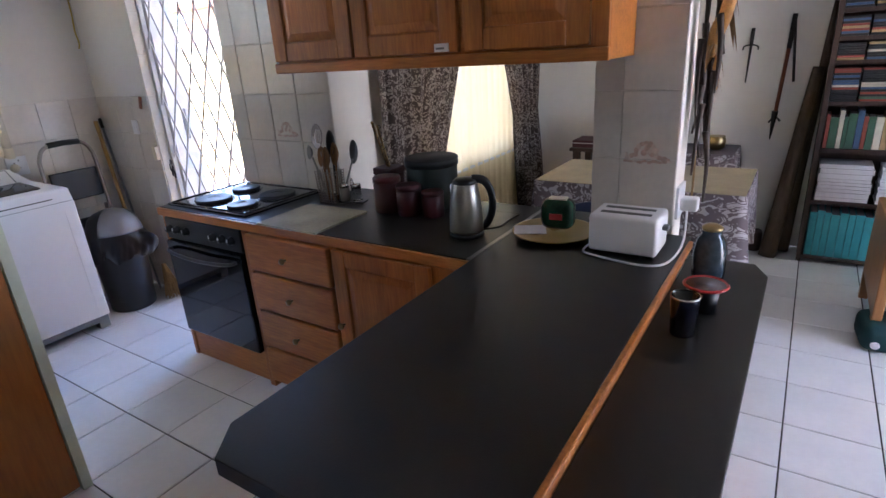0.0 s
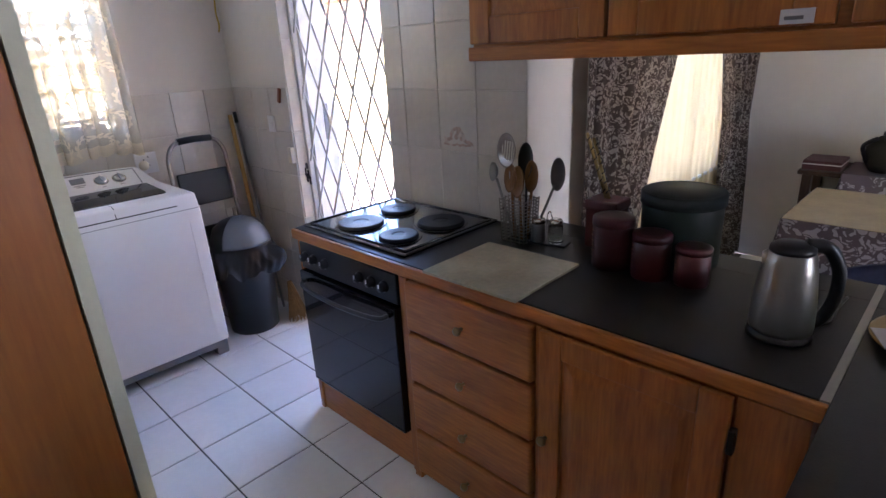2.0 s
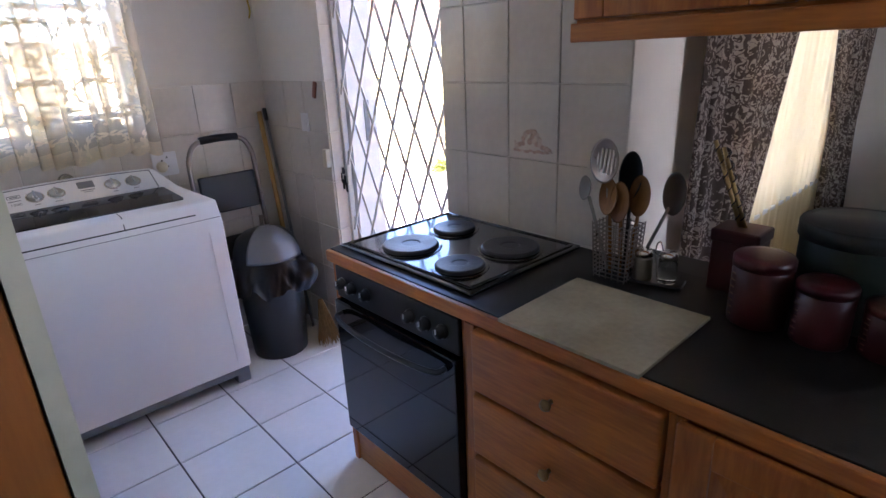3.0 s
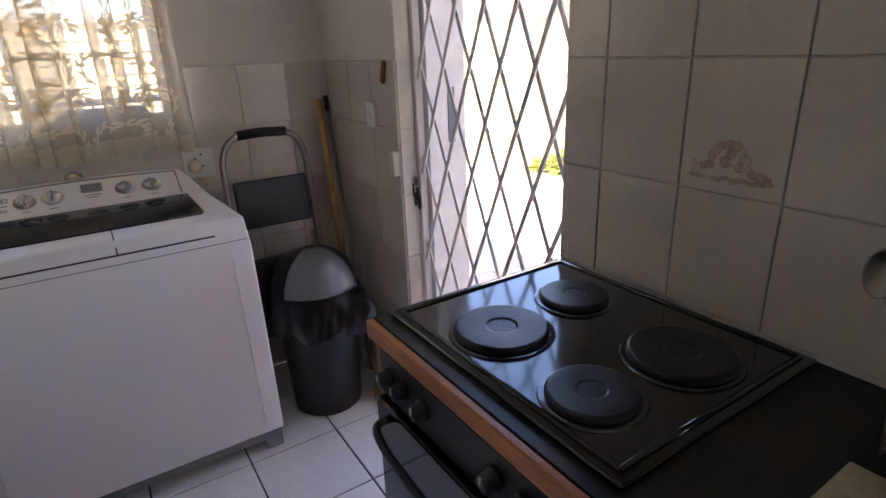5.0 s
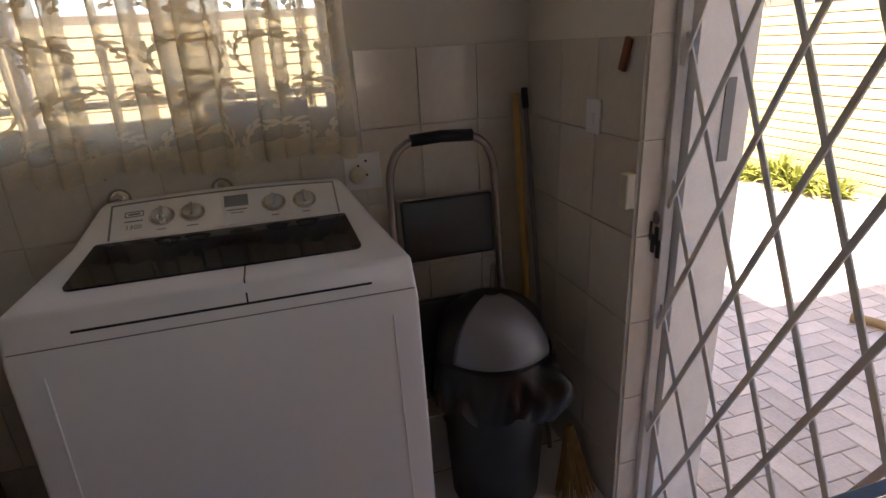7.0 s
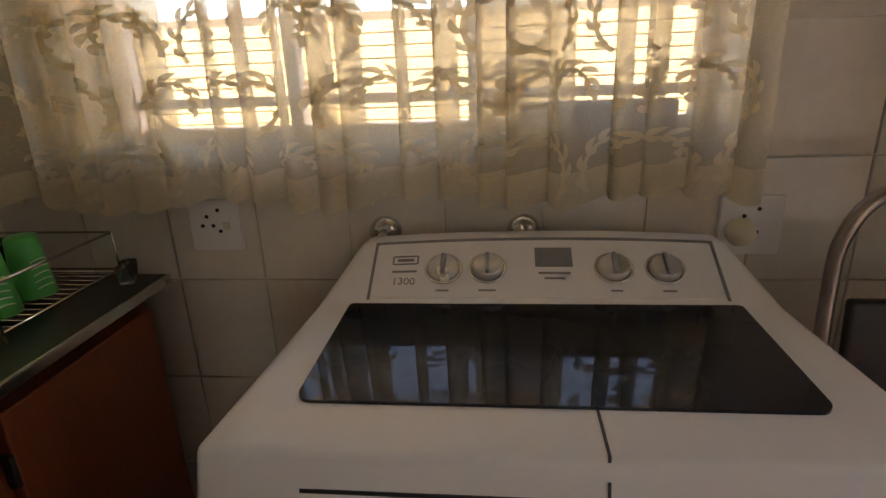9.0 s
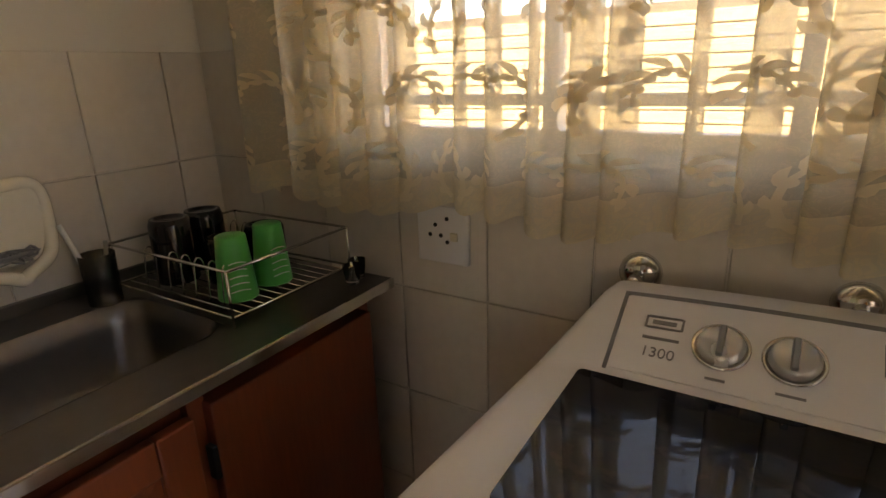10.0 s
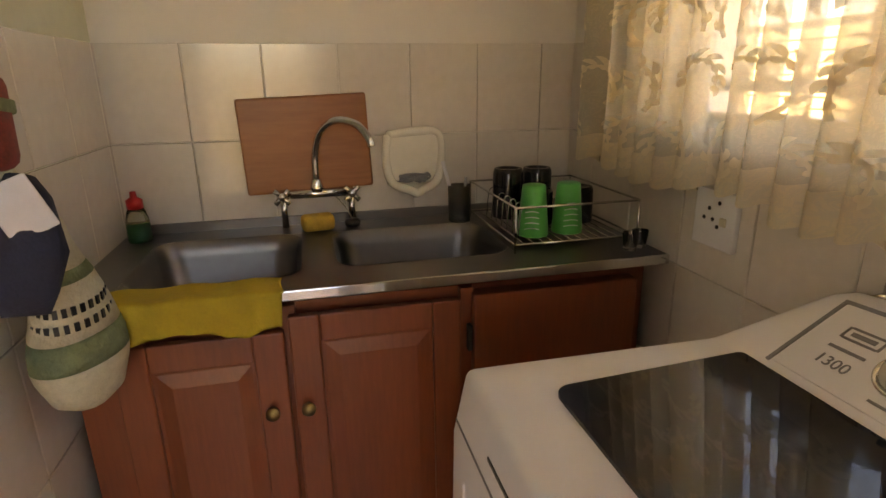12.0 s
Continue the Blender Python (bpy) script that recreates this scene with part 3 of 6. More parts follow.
def panel_patch(y0, y1, s0, s1, lift, into=None):
    """A thin raised field on the bowed panel."""
    bm = bmesh.new()
    n = max(1, round((y1 - y0) / 0.045))
    ys = [y0 + (y1 - y0) * k / n for k in range(n + 1)]
    low, high = ([bm.verts.new(on_panel(y, s, lift)) for y in ys] for s in (s0, s1))
    rim = low + high[::-1]
    foot = [bm.verts.new(v.co - out * (lift - 0.0005)) for v in rim]
    for k in range(n):
        bm.faces.new((low[k], low[k + 1], high[k + 1], high[k]))
    for i in range(len(rim)):
        bm.faces.new((rim[i], rim[(i + 1) % len(rim)], foot[(i + 1) % len(rim)], foot[i]))
    bmesh.ops.recalc_face_normals(bm, faces=bm.faces)
    return add(into, bm)


bm = panel_patch(2.8, 3.39, 0.0135, 0.132, 0.002)
panel = part("control_panel", bm, WHITE_PLASTIC, wm, "white control panel")
bm = bmesh.new()
panel_patch(2.792, 3.398, 0.132, 0.138, 0.0025, bm)
panel_patch(2.792, 2.797, 0.01, 0.132, 0.0025, bm)
panel_patch(3.393, 3.398, 0.01, 0.132, 0.0025, bm)
part("panel_border", bm, GREY_PLASTIC, panel)
turn = out.to_track_quat("Z", "Y").to_matrix()
for y in (2.923, 3.001, 3.219, 3.305):
    for name, prof, mat in (("dial_ring", [(0.034, 0.002), (0.034, 0.005), (0.031, 0.006), (0.029, 0.0032)], CHROME), ("dial", [(0.028, 0.002), (0.028, 0.008), (0.025, 0.014), (0.022, 0.016), (0, 0.016)], DIAL_SILVER)):
        bm = lathe(prof, (0, 0, 0), 28)
        bmesh.ops.transform(bm, matrix=Matrix.Translation(on_panel(y, 0.072)) @ turn.to_4x4(), verts=bm.verts)
        o = part(name, bm, mat, panel, "", True)
    bm = box(-0.004, 0.004, -0.022, 0.022, 0.015, 0.023, 0.002)
    bmesh.ops.transform(bm, matrix=Matrix.Translation(on_panel(y, 0.072)) @ turn.to_4x4(), verts=bm.verts)
    part("grip", bm, SILVER_PLASTIC, o)
bm = bmesh.new()
panel_patch(3.085, 3.15, 0.075, 0.115, 0.003, bm)
part("display", bm, SILVER_PLASTIC, panel)
bm = bmesh.new()
panel_patch(3.09, 3.145, 0.06, 0.064, 0.003, bm)
panel_patch(3.1, 3.135, 0.05, 0.053, 0.003, bm)
for y, w in ((2.923, 0.022), (3.001, 0.03), (3.219, 0.02), (3.305, 0.022)):
    panel_patch(y - w / 2, y + w / 2, 0.026, 0.029, 0.003, bm)
panel_patch(2.83, 2.875, 0.066, 0.07, 0.003, bm)
tagged(part("lettering", bm, GREY_PLASTIC, panel), kind="stuff")
bm = bmesh.new()
for y0, y1, s0, s1 in ((2.832, 2.874, 0.1, 0.103), (2.832, 2.874, 0.083, 0.086), (2.829, 2.832, 0.084, 0.102), (2.874, 2.877, 0.084, 0.102), (2.838, 2.868, 0.09, 0.096)):
    panel_patch(y0, y1, s0, s1, 0.003, bm)
part("badge", bm, GREY_PLASTIC, panel)
curve = bpy.data.curves.new("model_number", "FONT")
curve.body, curve.size, curve.extrude, curve.align_x = "1300", 0.021, 0.0005, "CENTER"
number = new("model_number", curve)
side_axis = Vector((0, 1, 0))
m = Matrix((side_axis, slope, out)).transposed().to_4x4()
number.matrix_basis = Matrix.Translation(on_panel(2.853, 0.04, 0.0028)) @ m
curve.materials.append(GREY_PLASTIC)
under(number, panel)

# ---- kitchen: sink ----
sink_unit = thing("sink_cabinet", (-4.85, 2.0, 0), "red-stained wooden sink cabinet with panelled doors", "cabinet")
bm = box(-5.47, -4.27, 1.77, 2.23, 0.06, 0.72)
box(-5.47, -4.27, 2.2, 2.23, 0.72, 0.875, 0, 2, bm)
part("carcass", bm, RED_X, sink_unit)
bm = box(-4.34, -4.27, 2.23, 2.252, 0.0, 0.875, 0.002)
box(-4.68, -4.645, 2.23, 2.25, 0.0, 0.875, 0.002, 2, bm)
box(-5.05, -5.02, 2.23, 2.25, 0.0, 0.875, 0.002, 2, bm)
part("frame", bm, RED_Z, sink_unit)


def north_door(x0, x1, z0, z1, y, knob_x):
    """A framed door facing +y."""
    d = panel_door(-x1, -x0, z0, z1, -y, 0.022, 0.06, None, RED_X, RED_Z)
    for o in (d, *d.children):
        o.data.transform(Matrix.Rotation(math.pi, 4, "Z"))
    under(d, sink_unit)
    if knob_x:
        k = part("knob", lathe([(0.005, 0), (0.006, 0.01), (0.014, 0.018), (0.014, 0.025), (0, 0.03)], (knob_x, -y, 0.665), 16, "y"), BRASS, None, "worn brass knob", True)
        k.data.transform(Matrix.Translation((0, 2 * y, 0)) @ Matrix.Rotation(0, 4, "Z") @ Matrix.Diagonal((1, 1, 1, 1)))
        for v in k.data.vertices:
            v.co.y = 2 * y - v.co.y
        under(k, d)
    return d


north_door(-4.655, -4.345, 0.05, 0.83, 2.275, -4.62)
north_door(-5.015, -4.665, 0.05, 0.86, 2.275, -4.69)
d = part("door", box(-5.43, -5.045, 2.23, 2.272, 0.05, 0.865, 0.004), RED_Z, sink_unit, "plain red-brown door")
part("hinge", box(-5.04, -5.03, 2.262, 2.28, 0.74, 0.8, 0.002), BLACK_PLASTIC, d)
sink = thing("sink", (-4.85, 2.0, 0.88), "double bowl stainless steel sink top with rolled edge", "sink")
bowls = ((-4.697, -4.35, 1.87, 2.205), (-5.17, -4.772, 1.88, 2.175))


def sink_sheet():
    bm = bmesh.new()
    xs = sorted({-5.49, -4.258, *(b[0] for b in bowls), *(b[1] for b in bowls)})
    ys = sorted({1.77, 2.285, *(b[2] for b in bowls), *(b[3] for b in bowls)})
    for x0, x1 in zip(xs, xs[1:]):
        for y0, y1 in zip(ys, ys[1:]):
            cx, cy = (x0 + x1) / 2, (y0 + y1) / 2
            if any(b[0] < cx < b[1] and b[2] < cy < b[3] for b in bowls):
                continue
            bm.faces.new([bm.verts.new(p) for p in ((x0, y0, 0.92), (x1, y0, 0.92), (x1, y1, 0.92), (x0, y1, 0.92))])
    bmesh.ops.remove_doubles(bm, verts=bm.verts, dist=0.0005)
    bmesh.ops.recalc_face_normals(bm, faces=bm.faces)
    return bm


top = part("drainer", sink_sheet(), SINK_STEEL, sink)
part("front_edge", box(-5.49, -4.34, 2.285, 2.293, 0.9, 0.922, 0.003), CHROME, sink, "shiny rolled front edge")
part("back_lip", box(-5.49, -4.258, 1.76, 1.772, 0.9, 0.945, 0.003), SINK_STEEL, sink)


def bowl(x0, x1, y0, y1, depth):
    bm = bmesh.new()
    rings = []
    for inset, z in ((0, 0.921), (0.006, 0.914), (0.014, 0.88), (0.022, 0.92 - depth + 0.03), (0.05, 0.92 - depth), (0.11, 0.92 - depth - 0.004)):
        ring = []
        r = 0.06
        cx0, cx1, cy0, cy1 = x0 + inset, x1 - inset, y0 + inset, y1 - inset
        r = min(r, (cy1 - cy0) / 2.1)
        for qx, qy, a0 in ((cx1 - r, cy1 - r, 0), (cx0 + r, cy1 - r, 90), (cx0 + r, cy0 + r, 180), (cx1 - r, cy0 + r, 270)):
            for k in range(6):
                a = radians(a0 + 18 * k)
                ring.append(bm.verts.new((qx + r * math.cos(a), qy + r * math.sin(a), z)))
        rings.append(ring)
    for a, b in zip(rings, rings[1:]):
        for i in range(24):
            bm.faces.new((a[i], a[(i + 1) % 24], b[(i + 1) % 24], b[i]))
    bm.faces.new(rings[-1])
    bmesh.ops.recalc_face_normals(bm, faces=bm.faces)
    for f in bm.faces:
        f.normal_flip()
    return bm


for b in bowls:
    o = part("bowl", bowl(*b, 0.16), SINK_STEEL, sink, "pressed steel bowl", True)
    cx, cy = (b[0] + b[1]) / 2, (b[2] + b[3]) / 2
    part("drain", lathe([(0.035, 0), (0.03, 0.003), (0.02, 0.001), (0, 0.001)], (cx, cy, 0.757), 20), CHROME, o)
    bm = bmesh.new()
    r = 0.06
    for qx, qy, sx, sy in ((b[1], b[3], -1, -1), (b[0], b[3], 1, -1), (b[0], b[2], 1, 1), (b[1], b[2], -1, 1)):
        c = bm.verts.new((qx, qy, 0.9195))
        ring = [bm.verts.new((qx + sx * (r - r * math.cos(radians(18 * k))), qy + sy * (r - r * math.sin(radians(18 * k))), 0.9195)) for k in range(6)]
        for p, q in zip(ring, ring[1:]):
            bm.faces.new((c, p, q))
    tagged(part("corner", bm, SINK_STEEL, o), kind="stuff")

# ---- kitchen window and lace curtain ----
window_1 = thing("window_1", (XW - 0.1, 2.81, 1.2), "white steel kitchen window with several panes", "window", kind="structure")
bm = box(-5.62, -5.58, 2.17, 3.45, 1.2, 1.225)
box(-5.62, -5.58, 2.17, 3.45, 2.125, 2.15, 0, 2, bm)
for y in (2.17, 2.58, 2.96, 3.425):
    box(-5.621, -5.579, y, y + 0.028, 1.225, 2.125, 0, 2, bm)
box(-5.619, -5.581, 2.17, 3.45, 1.268, 1.288, 0, 2, bm)
box(-5.619, -5.581, 2.17, 3.45, 1.75, 1.775, 0, 2, bm)
part("window_frame", bm, GATE_WHITE, window_1)
part("window_sill", box(-5.58, -5.485, 2.16, 3.46, 1.182, 1.2, 0.003), WALL_TILE, window_1)
GLASS = glassy("window_glass", rough=0.0)
for y0, y1 in ((2.198, 2.58), (2.608, 2.96), (2.988, 3.425)):
    o = part("pane", box(-5.602, -5.598, y0, y1, 1.288, 1.75), GLASS, window_1)
    o.visible_shadow = False
curtain = thing("lace_curtain", (-5.4, 2.75, 1.1), "cream lace curtain with leaf pattern at window", "curtain")
rng = random.Random(4)
waves = [(rng.uniform(3, 9), rng.uniform(0, 6.28)) for _ in range(4)]


def lace(u, v):
    """Gathered net: the cloth doubles back on itself in uneven folds."""
    s = u + 0.007 * sum(math.sin(f * 6.28 * u + p) for f, p in waves)
    k = 6.2832 * 20 * s
    open_ = 0.031 + 0.01 * math.sin(11 * u) + 0.006 * math.sin(29 * u)
    y = 1.985 + 1.5 * u + (open_ + 0.006 * (1 - v)) * math.sin(k + 0.5 * (1 - v) * math.sin(7 * u))
    hem = 0.009 * math.sin(2 * k) + 0.012 * math.sin(23 * u)
    return (-5.43 + 0.024 * math.cos(k + 0.6 * (1 - v)) + 0.008 * math.sin(17 * u), y, 1.098 + hem * max(0, 1 - 6 * v) + 1.1 * v)


part("cloth", sheet(lace, 480, 14), LACE, curtain, "", True)


def lace_figure(into, line, width):
    """A band woven into the net, along a line of (u, v), widest at its middle."""
    rows = []
    for k, (u, v) in enumerate(line):
        a, b = line[max(k - 1, 0)], line[min(k + 1, len(line) - 1)]
        du, dv = (b[0] - a[0]) * 3.2, (b[1] - a[1]) * 1.1
        n = math.hypot(du, dv) or 1
        w = width(k / (len(line) - 1))
        row = []
        for side in (-1, 0, 1):
            p = lace(min(max(u - side * w * dv / n / 3.2, 0), 1), min(max(v + side * w * du / n / 1.1, 0), 1))
            row.append(into.verts.new((p[0] + 0.0022, p[1], p[2])))
        rows.append(row)
    for a, b in zip(rows, rows[1:]):
        into.faces.new((a[0], a[1], b[1], b[0]))
        into.faces.new((a[1], a[2], b[2], b[1]))


figure_bm = bmesh.new()
for column in range(27):
    for row_ in range(9):
        cu, cv = (column + 0.5 + 0.45 * (row_ % 2)) / 27.6, (row_ + 0.6) / 9.1
        flip, tilt = (1 if (column + row_) % 2 else -1), rng.uniform(-0.5, 0.5)

        def at(x, z):
            x, z = x * 0.85, z * 0.85
            x, z = x * math.cos(tilt) - z * math.sin(tilt), x * math.sin(tilt) + z * math.cos(tilt)
            return (cu + flip * x / 3.2, cv + z / 1.1)

        # a curling stem with leaflets set along its outer side, longest at the middle
        stem = [(0.052 * math.cos(4.1 * q - 0.9) * (1 - 0.45 * q), -0.012 + 0.07 * math.sin(4.1 * q - 0.9) * (1 - 0.45 * q)) for q in [i / 16 for i in range(17)]]
        lace_figure(figure_bm, [at(*p) for p in stem], lambda s: 0.0042 - 0.0022 * s)
        for k in range(1, 16, 2):
            (px_, pz_), (qx, qz) = stem[k - 1], stem[k]
            way = math.atan2(qz - pz_, qx - px_)
            for side, far in ((-1, 0.036), (1, 0.018)):
                size = far * (0.55 + 0.45 * math.sin(math.pi * k / 16)) * rng.uniform(0.85, 1.15)
                turn_ = way + side * rng.uniform(0.75, 1.05)
                leaf_line = [at(qx + math.cos(turn_ - side * 0.7 * q) * size * q, qz + math.sin(turn_ - side * 0.7 * q) * size * q) for q in [i / 5 for i in range(6)]]
                lace_figure(figure_bm, leaf_line, lambda s: 0.0005 + 0.0047 * max(0.0, math.sin(math.pi * s)) ** 0.8)
part("leaf_figure", figure_bm, LACE_LEAF, curtain, "denser woven leaf scrolls", True)
HEM = cloth("lace_hem", (0.84, 0.76, 0.6), (0.78, 0.69, 0.52), 0.2, 0.08, 0.5, 30.0, 0.3)
part("hem", sheet(lambda u, v: (lace(u, v * 0.055)[0] + 0.002, lace(u, v * 0.055)[1], lace(u, v * 0.055)[2] - 0.001), 480, 4), HEM, curtain, "denser cream hem", True)
part("rod", tube([(-5.43, 1.93, 2.2), (-5.43, 3.55, 2.2)], 0.01), CHROME, curtain)

# ---- back door with lattice gate ----
door_frame = thing("door_1", (-4.45, 4.25, 0), "white steel back door frame with tiled reveal", "door", kind="structure")
bm = box(-4.858, -4.815, 4.2, 4.365, 0, 2.06)
box(-4.08, -4.04, 4.2, 4.31, 0, 2.06, 0, 2, bm)
box(-4.815, -4.08, 4.2, 4.31, 2.03, 2.09, 0, 2, bm)
part("frame", bm, GATE_WHITE, door_frame)
part("strike_plate", box(-4.8145, -4.811, 4.285, 4.315, 1.09, 1.29, 0.001), GREY_PLASTIC, door_frame, "grey metal strike plate")
gate = thing("security_gate", (-4.45, 4.18, 0), "white folding lattice security gate, closed", "gate")
part("side_rail", box(-4.862, -4.838, 4.165, 4.195, 0.0, 2.05, 0.003), GATE_WHITE, gate)
part("lock_rail", box(-4.062, -4.04, 4.165, 4.195, 0.0, 2.05, 0.003), GATE_WHITE, gate)
px, pz, x_left, x_right = 0.149, 0.344, -4.838, -4.062
slope_z = pz / px


def strip(c, sign, y):
    """One flat bar of the lattice, cut to the gate's width and height."""
    ends = []
    for x in (x_left, x_right):
        ends.append((x, sign * slope_z * (x - c)))
    (xa, za), (xb, zb) = sorted(ends, key=lambda e: e[1])
    lo, hi = 0.06, 2.0
    if zb < lo or za > hi:
        return None
    if za < lo:
        xa, za = xa + (xb - xa) * (lo - za) / (zb - za), lo
    if zb > hi:
        xb, zb = xa + (xb - xa) * (hi - za) / (zb - za), hi
    if zb - za < 0.12:
        return None
    bm = box(-0.0075, 0.0075, -0.003, 0.003, 0, math.hypot(xb - xa, zb - za), 0.001, 1)
    bmesh.ops.transform(bm, matrix=Matrix.Translation((xa, y, za)) @ Matrix.Rotation(math.atan2(xb - xa, zb - za), 4, "Y"), verts=bm.verts)
    return bm


for sign, y in ((1, 4.176), (-1, 4.184)):
    # bars meet at x = -4.376 + 0.149 k, z = 1.36
    for k in range(-16, 17):
        c = -4.376 + px * k - sign * 1.36 / slope_z
        bm = strip(c, sign, y)
        if bm:
            part("lattice_bar", bm, GATE_WHITE, gate)
part("lock_box", box(-4.9, -4.865, 4.07, 4.098, 0.98, 1.07, 0.004), IVORY, gate, "cream lock box")
keys = thing("keys", (-4.85, 4.15, 0.95), "bunch of dark keys hanging in gate lock", "keys")
bm = lathe([(0.014, -0.002), (0.018, 0), (0.014, 0.002)], (-4.848, 4.15, 0.955), 14, "y")
part("ring", bm, GREY_PLASTIC, keys)
for dx, dz in ((-0.006, 0.0), (0.006, -0.015), (0.0, -0.035), (0.01, -0.05)):
    part("key", box(-4.858 + dx, -4.843 + dx, 4.146 + dx, 4.15 + dx, 0.895 + dz, 0.945 + dz, 0.001), BLACK_PLASTIC, keys)
part("step", box(-4.86, -4.04, YN, 4.35, -0.004, 0.012, 0.003), FLOOR_TILE, door_frame)

# ---- dining room: window, curtains, furniture ----
window_2 = thing("window_2", (XD - 0.1, 5.5, 0.75), "white framed dining room window with bars", "window", kind="structure")
bm = box(-3.42, -3.38, 4.75, 6.2, 0.75, 0.79)
box(-3.42, -3.38, 4.75, 6.2, 2.06, 2.1, 0, 2, bm)
for y in (4.75, 5.22, 5.69, 6.165):
    box(-3.421, -3.379, y, y + 0.035, 0.79, 2.06, 0, 2, bm)
for i in range(9):
    box(-3.375, -3.365, 4.75, 6.2, 0.86 + 0.13 * i, 0.872 + 0.13 * i, 0, 2, bm)
part("window_frame", bm, GATE_WHITE, window_2)
o = part("pane", box(-3.402, -3.398, 4.78, 6.17, 0.79, 2.06), GLASS, window_2)
o.visible_shadow = False
part("window_sill", box(-3.379, -3.27, 4.74, 6.21, 0.73, 0.75, 0.003), PAINT, window_2)


def drape(name, y_top0, y_top1, y_bot0, y_bot1, z0, z1, x, mat, label, folds, deep=0.03, tie=None, nu=120):
    t = thing(name, (x, y_top0, z0), label, "curtain")

    def f(u, v):
        s = 1 - v
        if tie:
            a = max(0.0, 1 - abs(v - tie) / (tie if v < tie else 1 - tie)) ** 1.5
        else:
            a = 0
        lo, hi = y_top0 + (y_bot0 - y_top0) * s, y_top1 + (y_bot1 - y_top1) * s
        mid = lo + (hi - lo) * 0.5
        y = lo + (hi - lo) * u
        y = y + (mid - y) * 0.35 * a
        w = math.sin(folds * 6.28 * u + 0.6 * math.sin(9 * u)) + 0.35 * math.sin(folds * 13.9 * u + 1 + 2 * v)
        return (x + deep * w * (0.7 + 0.5 * s), y, z0 + (z1 - z0) * v)

    part("cloth", sheet(f, nu, 24), mat, t, "", True)
    return t


drape("patterned_curtain", 4.44, 5.6, 4.44, 4.96, 0.62, 2.2, -3.228, DAMASK, "brown and silver damask curtain drawn aside", 7, 0.024)
drape("patterned_curtain", 5.66, 6.7, 6.2, 6.7, 0.05, 2.2, -3.228, DAMASK, "brown and silver damask curtain hanging long", 6, 0.024, 0.45)
drape("sheer_curtain", 4.7, 6.45, 4.7, 6.4, 0.06, 2.2, -3.274, SHEER, "cream sheer curtain glowing in daylight", 17, 0.006, nu=240)

table = thing("dining_table", (-2.1, 5.5, 0), "dining table with a draped patterned tablecloth", "table")
part("tabletop", box(-2.64, -1.5, 5.23, 5.86, 0.72, 0.748, 0.003), DARK_WOOD, table)
for x in (-2.58, -1.56):
    for y in (5.29, 5.8):
        part("leg", box(x - 0.03, x + 0.03, y - 0.03, y + 0.03, 0, 0.72, 0.004), DARK_WOOD, table)
CLOTH_TOP = surface("tan_cloth", (0.36, 0.3, 0.19), 0.2, 8.0, 0.6)
CLOTH_FALL = cloth("mauve_lace_cloth", (0.15, 0.115, 0.12), (0.46, 0.41, 0.41), 0.0, 0.0, 0.15, 16.0, 0.38)


def cloth_cover(name, x0, x1, y0, y1, z, drop, label, top_mat, fall_mat):
    t = thing(name, ((x0 + x1) / 2, (y0 + y1) / 2, z), label, "tablecloth")
    part("top", box(x0, x1, y0, y1, z + 0.001, z + 0.006, 0.002), top_mat, t)
    p = [(x0, y0), (x1, y0), (x1, y1), (x0, y1), (x0, y0)]

    def f(u, v):
        k = min(int(u * 4), 3)
        a, b, s = p[k], p[k + 1], u * 4 - k
        q = Vector((a[0] + (b[0] - a[0]) * s, a[1] + (b[1] - a[1]) * s, 0))
        n = Vector(((b[1] - a[1]), -(b[0] - a[0]), 0)).normalized()
        w = 0.5 + 0.5 * math.sin(s * 31 + k)
        q += n * (0.004 + (1 - v) * (0.012 + 0.05 * w * abs(2 * s - 1) ** 2))
        return (q.x, q.y, z + 0.004 - drop * (1 - v) * (1 + 0.05 * math.sin(17 * s)))

    part("fall", sheet(f, 160, 8), fall_mat, t, "shiny lace overhang", True)
    return t


cloth_cover("tablecloth", -2.66, -1.48, 5.21, 5.88, 0.748, 0.42, "tan and mauve lace tablecloth on dining table", CLOTH_TOP, CLOTH_FALL)

shelf = thing("bookcase", (-0.6, 6.56, 0), "dark wooden bookcase full of books and discs", "bookcase")
SX0, SX1, SY = -1.2, -0.2, 6.42
bm = box(SX0, SX0 + 0.03, SY, YF - 0.005, 0, 1.95, 0.002)
box(SX1 - 0.03, SX1, SY, YF - 0.005, 0, 1.95, 0.002, 2, bm)
part("side", bm, DARK_WOOD, shelf)
part("back", box(SX0 + 0.03, SX1 - 0.03, YF - 0.02, YF - 0.006, 0.02, 1.93), DARK_WOOD, shelf)
LEVELS = [0.02, 0.42, 0.77, 1.07, 1.32, 1.46, 1.62, 1.93]
for z in LEVELS:
    part("shelf_board", box(SX0 + 0.03, SX1 - 0.03, SY + 0.005, YF - 0.02, z, z + 0.025, 0.002), DARK_WOOD, shelf)
rng = random.Random(9)
palette = [surface("book_%s" % n, c, 0.12, 20, 0.6) for n, c in (("red", (0.25, 0.05, 0.03)), ("tan", (0.4, 0.27, 0.12)), ("cream", (0.55, 0.5, 0.4)), ("blue", (0.05, 0.1, 0.2)), ("green", (0.05, 0.12, 0.07)), ("black", (0.02, 0.02, 0.02)))]
TEAL = surface("teal_cloth_binding", (0.05, 0.3, 0.33), 0.1, 20, 0.6)
PAGES = surface("white_paper", (0.62, 0.6, 0.62), 0.06, 30, 0.8)


